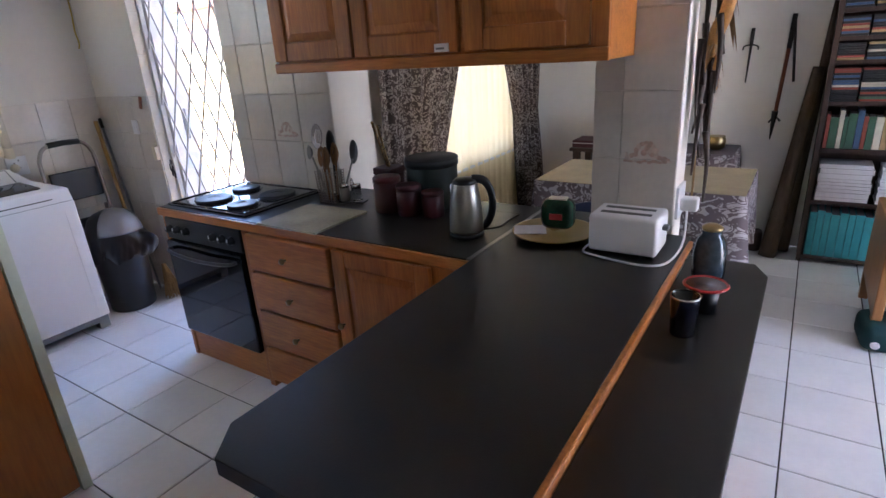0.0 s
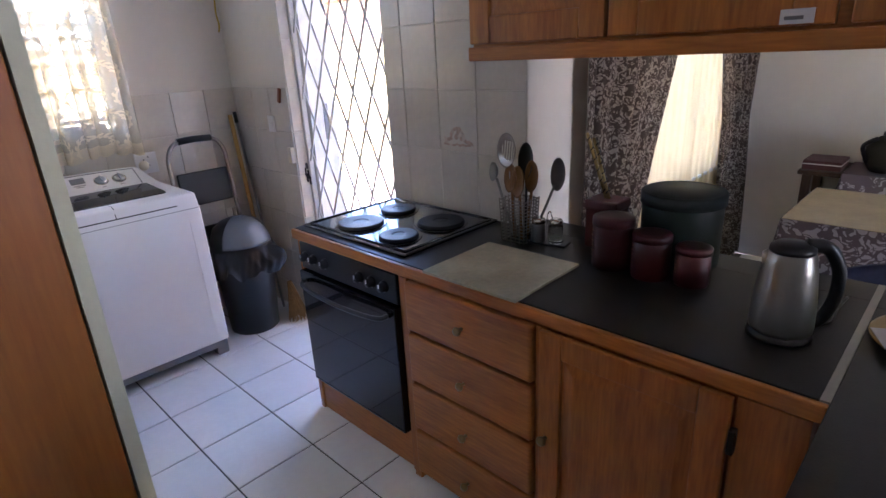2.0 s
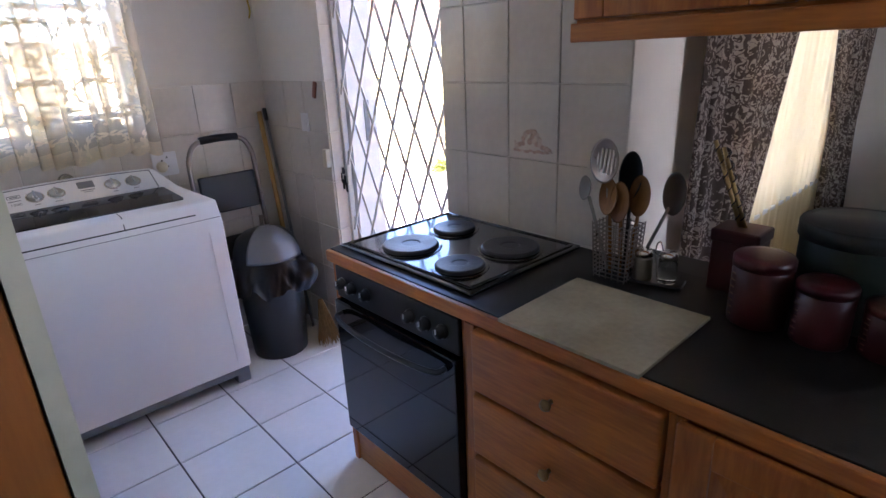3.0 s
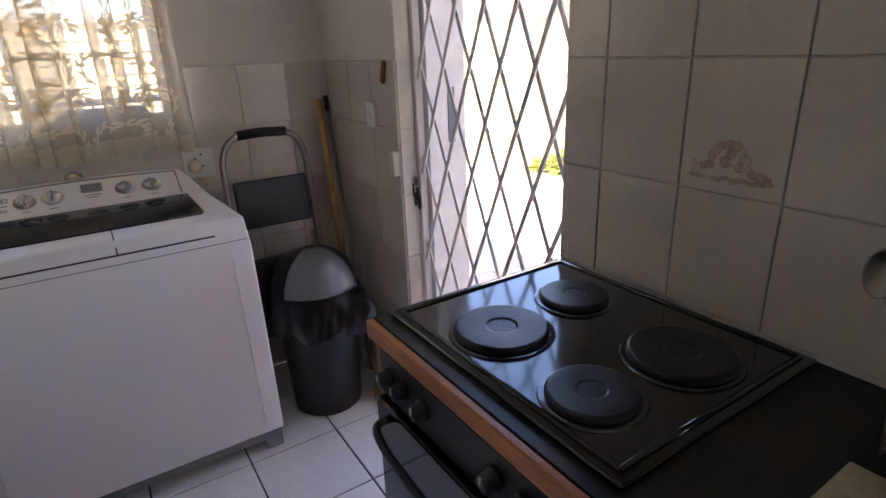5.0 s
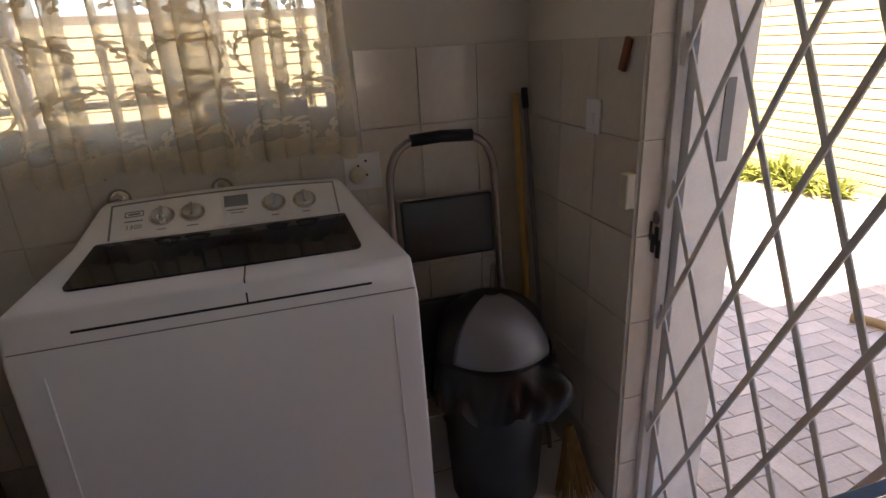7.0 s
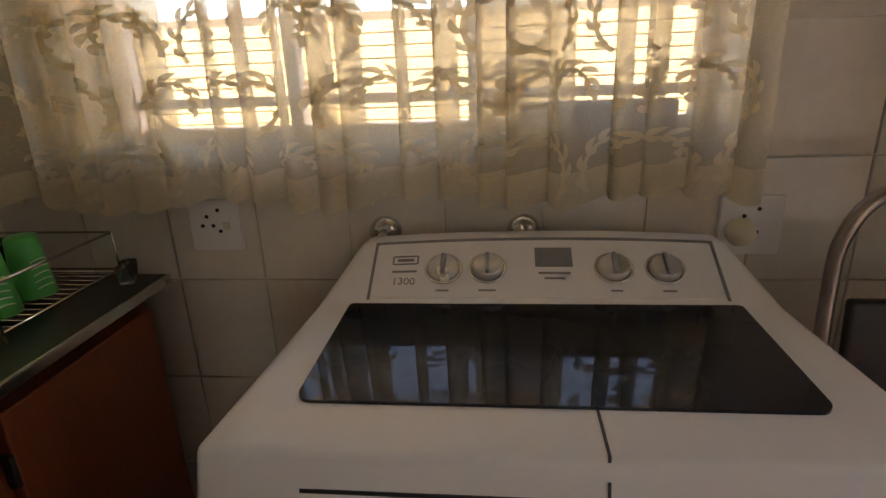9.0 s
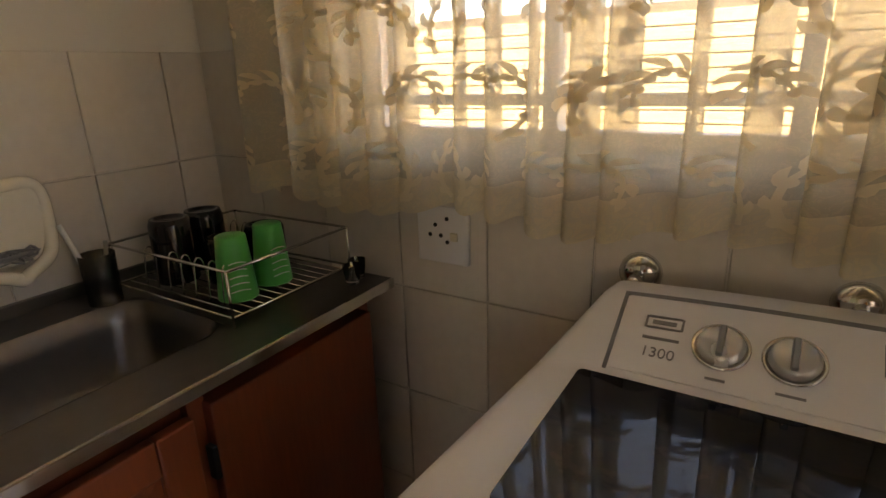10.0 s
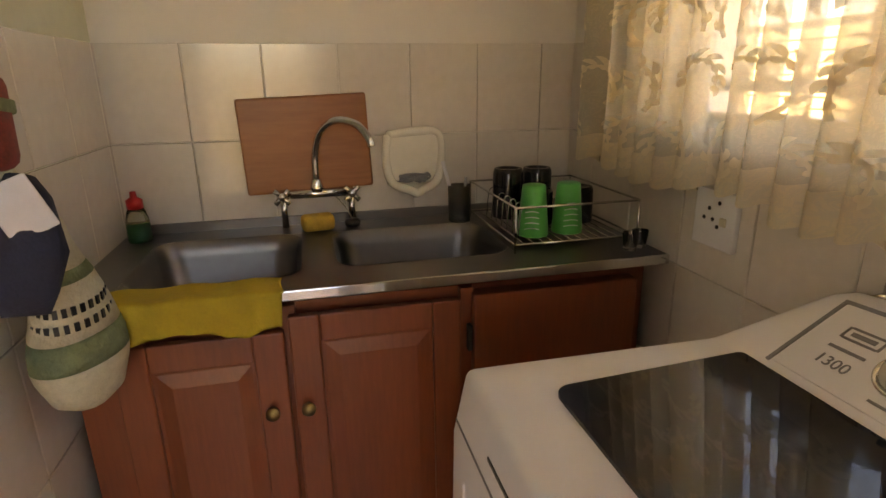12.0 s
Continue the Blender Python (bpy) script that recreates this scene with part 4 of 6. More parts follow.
def book(x, w, z, h, d, mat, label, group, tilt=0.0):
    t = thing("book", (x + w / 2, SY + 0.03, z), label, "book", group)
    bm = box(x, x + 0.003, SY + 0.03, SY + 0.03 + d, z, z + h)
    box(x + w - 0.003, x + w, SY + 0.03, SY + 0.03 + d, z, z + h, 0, 2, bm)
    box(x + 0.003, x + w - 0.003, SY + 0.0301, SY + 0.034, z, z + h, 0, 2, bm)
    o = part("cover", bm, mat, t)
    q = part("pages", box(x + 0.003, x + w - 0.003, SY + 0.034, SY + 0.026 + d, z + 0.004, z + h - 0.004), PAGES, t)
    if tilt:
        r = Matrix.Translation((x, 0, z)) @ Matrix.Rotation(radians(tilt), 4, "Y") @ Matrix.Translation((-x, 0, -z))
        o.data.transform(r)
        q.data.transform(r)


x = SX0 + 0.04
while x < SX1 - 0.09:
    w = rng.uniform(0.035, 0.05)
    book(x, w, LEVELS[0] + 0.025, rng.uniform(0.3, 0.33), 0.2, TEAL, "teal cloth-bound book on the bottom shelf", "teal books")
    x += w + 0.003
x = SX0 + 0.04
while x < SX1 - 0.1:
    w = rng.uniform(0.02, 0.045)
    book(x, w, LEVELS[2] + 0.025, rng.uniform(0.2, 0.25), 0.16, rng.choice(palette), "old cloth-bound book on bookcase shelf", "upright books", 0)
    x += w + 0.002
x = SX0 + 0.05
for k in range(2):
    st = thing("paper_stack", (x + 0.15, 6.5, LEVELS[1]), "stack of white papers and magazines on shelf", "paper stack", "paper stacks")
    z = LEVELS[1] + 0.025
    while z < LEVELS[1] + 0.25:
        h = rng.uniform(0.018, 0.035)
        dx = rng.uniform(-0.006, 0.006)
        part("ream", box(x + dx, x + 0.29 + dx, SY + 0.02, SY + 0.22, z, z + h - 0.002, 0.001), PAGES, st)
        z += h
    x += 0.33
for lv in (3, 4, 5, 6):
    z = LEVELS[lv] + 0.025
    hi = LEVELS[lv + 1] - 0.01
    while z < hi - 0.016:
        x = SX0 + 0.035
        while x < SX1 - 0.2:
            w = rng.uniform(0.135, 0.14)
            o = thing("disc_case", (x + w / 2, SY + 0.1, z), "flat disc case lying in a stack", "disc case", "disc cases")
            part("case", box(x, x + w, SY + 0.02, SY + 0.17, z, z + 0.013, 0.001), rng.choices(palette, (2, 1, 1, 2, 1, 9))[0], o)
            x += w + 0.012
        z += 0.0145
        if lv == 6 and z > LEVELS[6] + 0.2:
            break

# ---- yard ----
def course_wall(name, a, b, top, thick, label):
    """A painted garden wall of long courses with recessed joints between two points."""
    a, b = Vector((*a, 0)), Vector((*b, 0))
    way = (b - a).normalized()
    turned = Matrix.Translation(a) @ Matrix.Rotation(math.atan2(way.y, way.x), 4, "Z")
    t = thing(name, a, label, "garden wall", kind="structure")
    bm = box(0, (b - a).length, 0.012, thick, -0.13, top - 0.01)
    bmesh.ops.transform(bm, matrix=turned, verts=bm.verts)
    part("core", bm, GARDEN_SHADE, t)
    n, h = int((top + 0.13) / 0.095), 0.095
    for k in range(n):
        bm = box(0, (b - a).length, 0, thick + 0.012, -0.13 + h * k + 0.007, -0.13 + h * (k + 1) - 0.005, 0.003, 1)
        bmesh.ops.transform(bm, matrix=turned, verts=bm.verts)
        part("course", bm, GARDEN_WALL, t)
    return t


# Darkened wall cream for the core: shade between courses put into its colour.
GARDEN_SHADE = surface("joint_shade", (0.12, 0.1, 0.07), 0.2, 6.0, 0.9)
course_wall("garden_wall_north", (-8.95, 8.45), (-2.2, 8.45), 1.6, 0.2, "cream painted garden wall in horizontal courses")
course_wall("garden_wall_west", (-8.95, -2.0), (-8.95, 8.449), 1.75, 0.2, "cream painted boundary wall seen through windows")
LEAF = surface("strappy_leaf", (0.2, 0.22, 0.04), 0.3, 14.0, 0.5)
LEAF_DARK = surface("palm_leaf", (0.05, 0.09, 0.03), 0.3, 14.0, 0.5)


def blade(root, way, length, width, droop, into):
    way = Vector(way).normalized()
    side = way.cross(Vector((0, 0, 1))).normalized()
    rows = []
    for k in range(5):
        s = k / 4
        c = Vector(root) + way * length * s + Vector((0, 0, -droop * s * s * length))
        w = width * (1 - s) ** 0.6 * (0.5 + s if s < 0.5 else 1)
        rows.append((into.verts.new(c - side * w), into.verts.new(c + Vector((0, 0, -w * 0.5))), into.verts.new(c + side * w)))
    for a, b in zip(rows, rows[1:]):
        into.faces.new((a[0], a[1], b[1], b[0]))
        into.faces.new((a[1], a[2], b[2], b[1]))


rng = random.Random(21)
for x, y, s in ((-8.3, 8.0, 0.5), (-8.0, 8.05, 0.72), (-7.72, 8.0, 0.66), (-7.42, 8.1, 0.48)):
    t = thing("garden_plant", (x, y, -0.13), "strappy green garden plant beside the wall", "plant", "garden plants")
    bm = bmesh.new()
    for k in range(110):
        a = rng.uniform(0, 6.28)
        e = rng.uniform(0.5, 1.5)
        blade((x + rng.uniform(-0.08, 0.08), y + rng.uniform(-0.06, 0.06), -0.13), (math.cos(a) * math.cos(e), math.sin(a) * math.cos(e), math.sin(e)), s * rng.uniform(0.5, 1.0), 0.022, 0.5, bm)
    part("leaves", bm, LEAF, t)
for x, y, s in ((-9.4, 10.6, 1.1), (-7.3, 10.3, 1.0)):
    t = thing("palm_tree", (x, y, -0.13), "palm with long feathery fronds behind wall", "tree", "palms")
    part("trunk", tube([(x, y, -0.13), (x + 0.05, y, 1.2), (x, y + 0.05, 2.3)], 0.16, 12, None, 0.12), PAVER, t)
    for k in range(16):
        a = 6.28 * k / 16 + rng.uniform(-0.2, 0.2)
        e = rng.uniform(-0.1, 1.1)
        pts = [Vector((x, y, 2.3)) + Vector((math.cos(a) * math.cos(e), math.sin(a) * math.cos(e), math.sin(e))) * 1.7 * s * q + Vector((0, 0, -1.1 * s * q * q)) for q in (0, 0.25, 0.5, 0.75, 1)]
        bm = tube(pts, 0.012, 5, None, 0.004)
        for q in range(26):
            c = pts[0].lerp(pts[1], q / 6.5) if q < 6.5 else pts[min(int(q / 6.5), 3)].lerp(pts[min(int(q / 6.5) + 1, 4)], q / 6.5 - int(q / 6.5))
            for sg in (-1, 1):
                blade(c, (math.cos(a) * 0.6 - sg * math.sin(a), math.sin(a) * 0.6 + sg * math.cos(a), -0.25), 0.45 * s * (1 - abs(q / 26 - 0.4)), 0.012, 0.4, bm)
        part("frond", bm, LEAF_DARK, t)
house = thing("neighbour_house", (-14, 15, -0.13), "neighbouring house with brown roof and white window", "house")
part("wall", box(-19, -8.5, 14, 20, -0.13, 3.1), surface("plastered_brick", (0.5, 0.36, 0.26), 0.15, 3.0, 0.9), house)
part("roof", prism([(-19.6, 13.4), (-7.9, 13.4), (-7.9, 20.6), (-19.6, 20.6)], 3.1, 3.3), surface("brown_roof", (0.3, 0.12, 0.06), 0.2, 3.0, 0.8), house)
w = part("window", box(-13.2, -11.6, 13.95, 14.02, 1.5, 2.6), GATE_WHITE, house)
part("pane", box(-13.1, -11.7, 13.93, 13.955, 1.6, 2.5), BLACK_GLASS, w)

# ---- kitchen: corner by the gate ----
def turned(bm, at, rz=0.0, rx=0.0, ry=0.0):
    bmesh.ops.transform(bm, matrix=pose(*at, rx, ry, rz), verts=bm.verts)
    return bm


bin_ = thing("waste_bin", (-5.09, 3.79, 0), "black waste bin with silver dome flap and bag", "bin")
BX, BY = -5.09, 3.79
part("body", lathe([(0.135, 0), (0.142, 0.006), (0.158, 0.3), (0.166, 0.5), (0.172, 0.51), (0.166, 0.515)], (BX, BY, 0), 40), BLACK_PLASTIC, bin_, "", True)
part("hood", lathe([(0.17, 0.5), (0.172, 0.53), (0.165, 0.58), (0.143, 0.642), (0.104, 0.675), (0.05, 0.695), (0, 0.7)], (BX, BY, 0), 40), BLACK_PLASTIC, bin_, "black rounded hood", True)


def flap(u, v):
    a = radians(-62 + 100 * u + 4)
    e = radians(3 + 78 * v)
    r = 0.184
    return (BX + r * math.cos(a) * math.cos(e), BY + r * math.sin(a) * math.cos(e), 0.545 + 0.168 * math.sin(e))


part("flap", sheet(flap, 24, 16, 0.004), SILVER_PLASTIC, bin_, "silver swing flap", True)
rng = random.Random(12)
ripple = [(rng.choice((3, 5, 7, 9, 13, 17, 23)), rng.uniform(0, 6.28), rng.uniform(-4, 4)) for _ in range(9)]


def bag(u, v):
    """The bag's mouth turned down over the rim, creased and pulled out to one tuft."""
    a = 6.2832 * u
    w = sum(math.sin(n * a + p + t * v) for n, p, t in ripple)
    crease = abs(math.sin(11 * a + 5 * v)) * 0.5 + abs(math.sin(17 * a - 3 * v + 1))
    tuft = max(0, math.cos(a - 0.55)) ** 14 * math.sin(math.pi * min(1, 0.25 + 0.75 * v))
    r = 0.178 + 0.016 * (1 - v) + 0.0035 * w * (1.2 - v) + 0.006 * crease * (1.1 - v) + 0.075 * tuft
    return (BX + r * math.cos(a), BY + r * math.sin(a), 0.385 + 0.15 * v + 0.009 * w * (1 - v) + 0.03 * tuft)


part("bag", sheet(bag, 160, 14), BLACK_BAG, bin_, "crumpled black refuse bag folded over rim", True)

stool = thing("step_stool", (-5.25, 3.72, 0), "folding step stool with black treads and steel tube", "step stool")
bm = tube(arc([(-5.2, 3.555, 0.0), (-5.25, 3.555, 0.5), (-5.285, 3.553, 0.95), (-5.29, 3.565, 1.07), (-5.29, 3.615, 1.13), (-5.29, 3.72, 1.138), (-5.29, 3.825, 1.13), (-5.288, 3.875, 1.07), (-5.285, 3.888, 0.95), (-5.25, 3.892, 0.5), (-5.2, 3.895, 0.0)], 8), 0.0125, 10)
part("frame", bm, TUBE_STEEL, stool, "bent steel tube frame", True)
part("grip", tube([(-5.29, 3.625, 1.137), (-5.29, 3.72, 1.142), (-5.29, 3.815, 1.137)], 0.0185, 12), BLACK_PLASTIC, stool, "black foam grip", True)
bm = box(-0.012, 0.012, -0.145, 0.145, -0.095, 0.095, 0.008, 3)
part("tread", turned(bm, (-5.26, 3.72, 0.868), 0, 0, -6), BLACK_PLASTIC, stool, "black rubber tread", True)
bm = box(-0.014, 0.014, -0.16, 0.16, -0.17, 0.17, 0.01, 3)
part("tread", turned(bm, (-5.215, 3.724, 0.48), 0, 0, -5), BLACK_PLASTIC, stool, "large black rubber tread", True)
for y in (3.57, 3.88):
    part("back_leg", tube([(-5.36, y, 0), (-5.3, y, 0.7)], 0.011), TUBE_STEEL, stool, "", True)

broom = thing("broom_stick", (-5.3, 4.03, 0), "yellow wooden broom stick leaning in corner", "broom")
part("handle", tube([(-5.3, 4.035, 0.0), (-5.43, 4.02, 1.235)], 0.0135, 10), wood("yellow_handle", (0.5, 0.3, 0.09), (0.42, 0.24, 0.06), "z", 0.5), broom, "", True)
brush = thing("straw_brush", (-4.97, 4.01, 0), "worn brown straw hand brush on the floor", "brush")
STRAW = surface("straw", (0.3, 0.18, 0.07), 0.35, 30.0, 0.9)
bm = bmesh.new()
rng = random.Random(3)
for k in range(120):
    a, s = rng.uniform(0, 6.28), rng.uniform(0, 1) ** 0.5
    tube([(-5.0 + 0.012 * math.cos(a), 4.01 + 0.012 * math.sin(a), 0.24), (-4.97 + 0.035 * s * math.cos(a), 4.01 + 0.04 * s * math.sin(a), 0.12), (-4.945 + 0.06 * s * math.cos(a), 4.01 + 0.068 * s * math.sin(a), rng.uniform(0.0, 0.02))], 0.0022, 3, bm)
tagged(part("bristles", bm, STRAW, brush, "brown straw bristles"), kind="stuff")
mop = thing("mop_stick", (-5.2, 4.05, 0), "thin grey metal mop stick leaning in corner", "mop")
part("pole", tube([(-5.18, 4.04, 0.0), (-5.46, 4.07, 1.19)], 0.0085, 10), GREY_PLASTIC, mop, "", True)
part("cap", tube([(-5.458, 4.07, 1.18), (-5.472, 4.071, 1.245)], 0.0115, 10), BLACK_PLASTIC, mop, "black plastic cap", True)

switch = thing("light_switch", (-5.065, 4.09, 1.145), "white light switch plate on the tiles", "switch")
part("plate", box(-5.1, -5.03, 4.087, 4.0938, 1.145, 1.237, 0.002), WHITE_PLASTIC, switch)
part("rocker", box(-5.075, -5.055, 4.083, 4.087, 1.17, 1.2, 0.001), WHITE_PLASTIC, switch)
charm = thing("wall_clip", (-4.925, 4.085, 1.31), "small red-brown wooden clip on the wall", "clip")
part("body", turned(box(-0.012, 0.012, -0.006, 0.006, -0.04, 0.04, 0.004), (-4.927, 4.085, 1.352), 0, 0, 18), RED_Z, charm)
ribbon = thing("ribbon", (-5.485, 4.07, 1.71), "thin yellow cord hanging in the corner", "cord")
part("cord", tube(arc([(-5.49, 4.08, 2.2), (-5.487, 4.082, 1.95), (-5.485, 4.072, 1.82), (-5.487, 4.08, 1.75), (-5.487, 4.07, 1.71)]), 0.005, 6), surface("yellow_cord", (0.5, 0.36, 0.06), 0.2, 30, 0.8), ribbon, "", True)


def socket(y, z, w, plug):
    t = thing("wall_socket", (XW, y, z), "ivory electrical wall socket" + (" with a plug in it" if plug else " on the tiled wall"), "socket")
    part("plate", box(-5.494, -5.481, y - w / 2, y + w / 2, z - w / 2, z + w / 2, 0.003), WHITE_PLASTIC, t)
    for dy, dz in ((-0.014, 0.02), (-0.026, 0.0), (-0.002, 0.0), (0.012, 0.034), (0.012, -0.012)):
        part("hole", lathe([(0.0042, 0), (0.0042, 0.001), (0, 0.001)], (-5.481, y + dy, z + dz), 10, "x"), BLACK_PLASTIC, t)
    if plug:
        part("plug", lathe([(0.026, 0), (0.028, 0.012), (0.02, 0.03), (0, 0.032)], (-5.482, y - 0.02, z - 0.01), 20, "x"), IVORY, t, "round ivory plug", True)
    else:
        part("rocker", box(-5.481, -5.477, y + 0.02, y + 0.035, z - 0.008, z + 0.008, 0.001), IVORY, t)


socket(2.42, 1.033, 0.112, False)
socket(3.505, 1.022, 0.118, True)


def wall_tap(y):
    t = thing("water_tap", (XW, y, 1.0), "chrome washing machine tap on tiled wall", "tap", "machine taps")
    part("flange", lathe([(0.034, 0), (0.033, 0.006), (0.02, 0.016), (0.013, 0.022)], (-5.494, y, 1.015), 24, "x"), CHROME, t, "", True)
    part("body", tube([(-5.48, y, 1.015), (-5.43, y, 1.012)], 0.011, 12), CHROME, t, "", True)
    part("lever", tube(arc([(-5.44, y, 1.02), (-5.435, y - 0.012, 1.0), (-5.43, y - 0.04, 0.985)]), 0.006, 8, None, 0.009), CHROME, t, "", True)


wall_tap(2.787)
wall_tap(3.072)
sill_box = thing("blue_box", (-5.55, 3.2, 1.2), "blue patterned box standing on window sill", "box")
part("box", box(-5.57, -5.51, 3.06, 3.36, 1.2, 1.262, 0.004), surface("blue_cardboard", (0.05, 0.07, 0.22), 0.3, 20, 0.6), sill_box)

# ---- kitchen: on the worktop ----
board = thing("worktop_saver", (-3.094, 3.723, ZC), "cream marbled tile board lying on worktop", "board")
part("tile", turned(box(-0.183, 0.183, -0.169, 0.169, 0.0, 0.01, 0.002), (-3.094, 3.723, ZC + 0.0005), 0.4), BOARD_STONE, board)
caddy = thing("utensil_holder", (-3.215, 3.995, ZC), "wire utensil basket full of wooden and metal spoons", "utensil holder")
bm = bmesh.new()
UX, UY = -3.215, 3.99
corners = [(-0.05, -0.038), (0.045, -0.038), (0.045, 0.038), (-0.05, 0.038), (-0.05, -0.038)]
for k in range(13):
    z = ZC + 0.006 + k * 0.0125
    g = 1 + 0.012 * k
    for a, b in zip(corners, corners[1:]):
        tube([(UX + a[0] * g, UY + a[1] * g, z), (UX + b[0] * g, UY + b[1] * g, z)], 0.0019, 4, bm)
for a, b in zip(corners, corners[1:]):
    for q in range(5):
        x, y = a[0] + (b[0] - a[0]) * q / 5, a[1] + (b[1] - a[1]) * q / 5
        tube([(UX + x, UY + y, ZC), (UX + x * 1.16, UY + y * 1.16, ZC + 0.162)], 0.0019, 4, bm)
tagged(part("wire_basket", bm, TUBE_STEEL, caddy, "fine wire basket"), kind="stuff")
SPOON = wood("spoon_wood", (0.27, 0.125, 0.036), (0.17, 0.075, 0.02), "z", 0.6)


def spoon(name, foot, head, size, mat, label, slots=0):
    t = thing(name, foot, label, "utensil", "utensils in the basket")
    foot, head, size = Vector(foot), Vector(head), size * 1.15
    part("handle", tube([foot, head], 0.005, 8), mat, t, "", True)
    way = (head - foot).normalized()
    m = Matrix.Translation(head + way * size * 0.8) @ Vector((-0.35, -0.93, 0.1)).to_track_quat("Z", "Y").to_matrix().to_4x4()
    bm = lathe([(0, -0.012), (size * 0.5, -0.008), (size * 0.85, 0.002), (size * 0.95, 0.008), (size * 0.85, 0.006), (size * 0.5, -0.004), (0, -0.008)], (0, 0, 0), 24)
    bmesh.ops.scale(bm, vec=(0.8 if not slots else 1, 1.15 if not slots else 1, 1), verts=bm.verts)
    bmesh.ops.transform(bm, matrix=m, verts=bm.verts)
    b = part("bowl", bm, mat, t, "", True)
    for k in range(slots):
        bm = box(-0.0022, 0.0022, -size * 0.55, size * 0.5, 0.0005, 0.004)
        bmesh.ops.transform(bm, matrix=m @ Matrix.Translation(((k - (slots - 1) / 2) * size * 0.24, 0, -0.004)), verts=bm.verts)
        part("slot", bm, PAINT, b)


spoon("slotted_spoon", (-3.24, 4.0, ZC + 0.01), (-3.268, 4.0, 1.15), 0.056, TUBE_STEEL, "slotted steel spoon in utensil basket", 6)
spoon("wooden_spoon", (-3.23, 3.98, ZC + 0.01), (-3.245, 3.985, 1.07), 0.042, SPOON, "wooden spoon in utensil basket")
spoon("wooden_spoon", (-3.2, 3.98, ZC + 0.01), (-3.205, 3.975, 1.06), 0.045, SPOON, "wooden spoon in utensil basket")
spoon("wooden_spoon", (-3.19, 4.0, ZC + 0.01), (-3.16, 3.985, 1.085), 0.044, SPOON, "light wooden spoon in utensil basket")
spoon("serving_spoon", (-3.205, 4.01, ZC + 0.01), (-3.2, 4.01, 1.12), 0.052, BLACK_PLASTIC, "dark serving spoon in utensil basket")
spoon("ladle", (-3.18, 4.02, ZC + 0.01), (-3.11, 4.05, 1.085), 0.046, STEEL, "steel ladle leaning out of basket")
spoon("pasta_server", (-3.25, 4.0, ZC + 0.01), (-3.31, 3.98, 1.1), 0.028, STEEL, "thin steel server leaning out of basket")
cruet = thing("cruet_set", (-3.11, 4.02, ZC), "steel and glass salt and pepper shakers on stand", "cruet set")
part("stand", turned(box(-0.075, 0.075, -0.032, 0.032, 0, 0.008, 0.004), (-3.115, 4.02, ZC), 12), BLACK_PLASTIC, cruet)
part("loop", tube(arc([(-3.115, 4.03, ZC + 0.008), (-3.125, 4.03, ZC + 0.09), (-3.115, 4.03, ZC + 0.115), (-3.105, 4.03, ZC + 0.09), (-3.115, 4.03, ZC + 0.06)]), 0.002, 6), CHROME, cruet)
for x, y, mat in ((-3.145, 4.005, STEEL), (-3.085, 4.025, None)):
    s = part("shaker", lathe([(0.024, 0), (0.025, 0.004), (0.024, 0.06), (0.022, 0.065)], (x, y, ZC + 0.009), 24), mat or glassy("shaker_glass", (0.9, 0.95, 0.95)), cruet, "", True)
    part("cap", lathe([(0.023, 0), (0.024, 0.012), (0.02, 0.02), (0, 0.022)], (x, y, ZC + 0.074), 24), CHROME, s, "", True)

ENAMEL_RED = surface("dark_red_enamel", (0.05, 0.0045, 0.006), 0.2, 12.0, 0.38, bump=0.05)
SPECK = surface("pale_lettering", (0.24, 0.15, 0.11), 0.2, 30, 0.6)


def canister(x, y, r, h):
    t = thing("canister", (x, y, ZC), "dark red lidded kitchen canister with pale lettering", "canister", "red canisters")
    part("body", lathe([(r * 0.97, 0), (r, 0.004), (r, h * 0.84), (r * 0.97, h * 0.85)], (x, y, ZC), 36), ENAMEL_RED, t, "", True)
    part("lid", lathe([(r * 1.03, h * 0.83), (r * 1.03, h * 0.95), (r * 0.97, h * 0.985), (r * 0.6, h), (0, h)], (x, y, ZC), 36), ENAMEL_RED, t, "", True)
    for k in range(7):
        z = ZC + h * (0.12 + 0.1 * k)
        a = radians(-135)
        bm = box(-r * (0.08 + 0.04 * (k % 3)), r * 0.09, -0.0008, 0.0008, 0, h * 0.022)
        part("letter", turned(bm, (x + (r + 0.0005) * math.cos(a), y + (r + 0.0005) * math.sin(a), z), -35), SPECK, t)


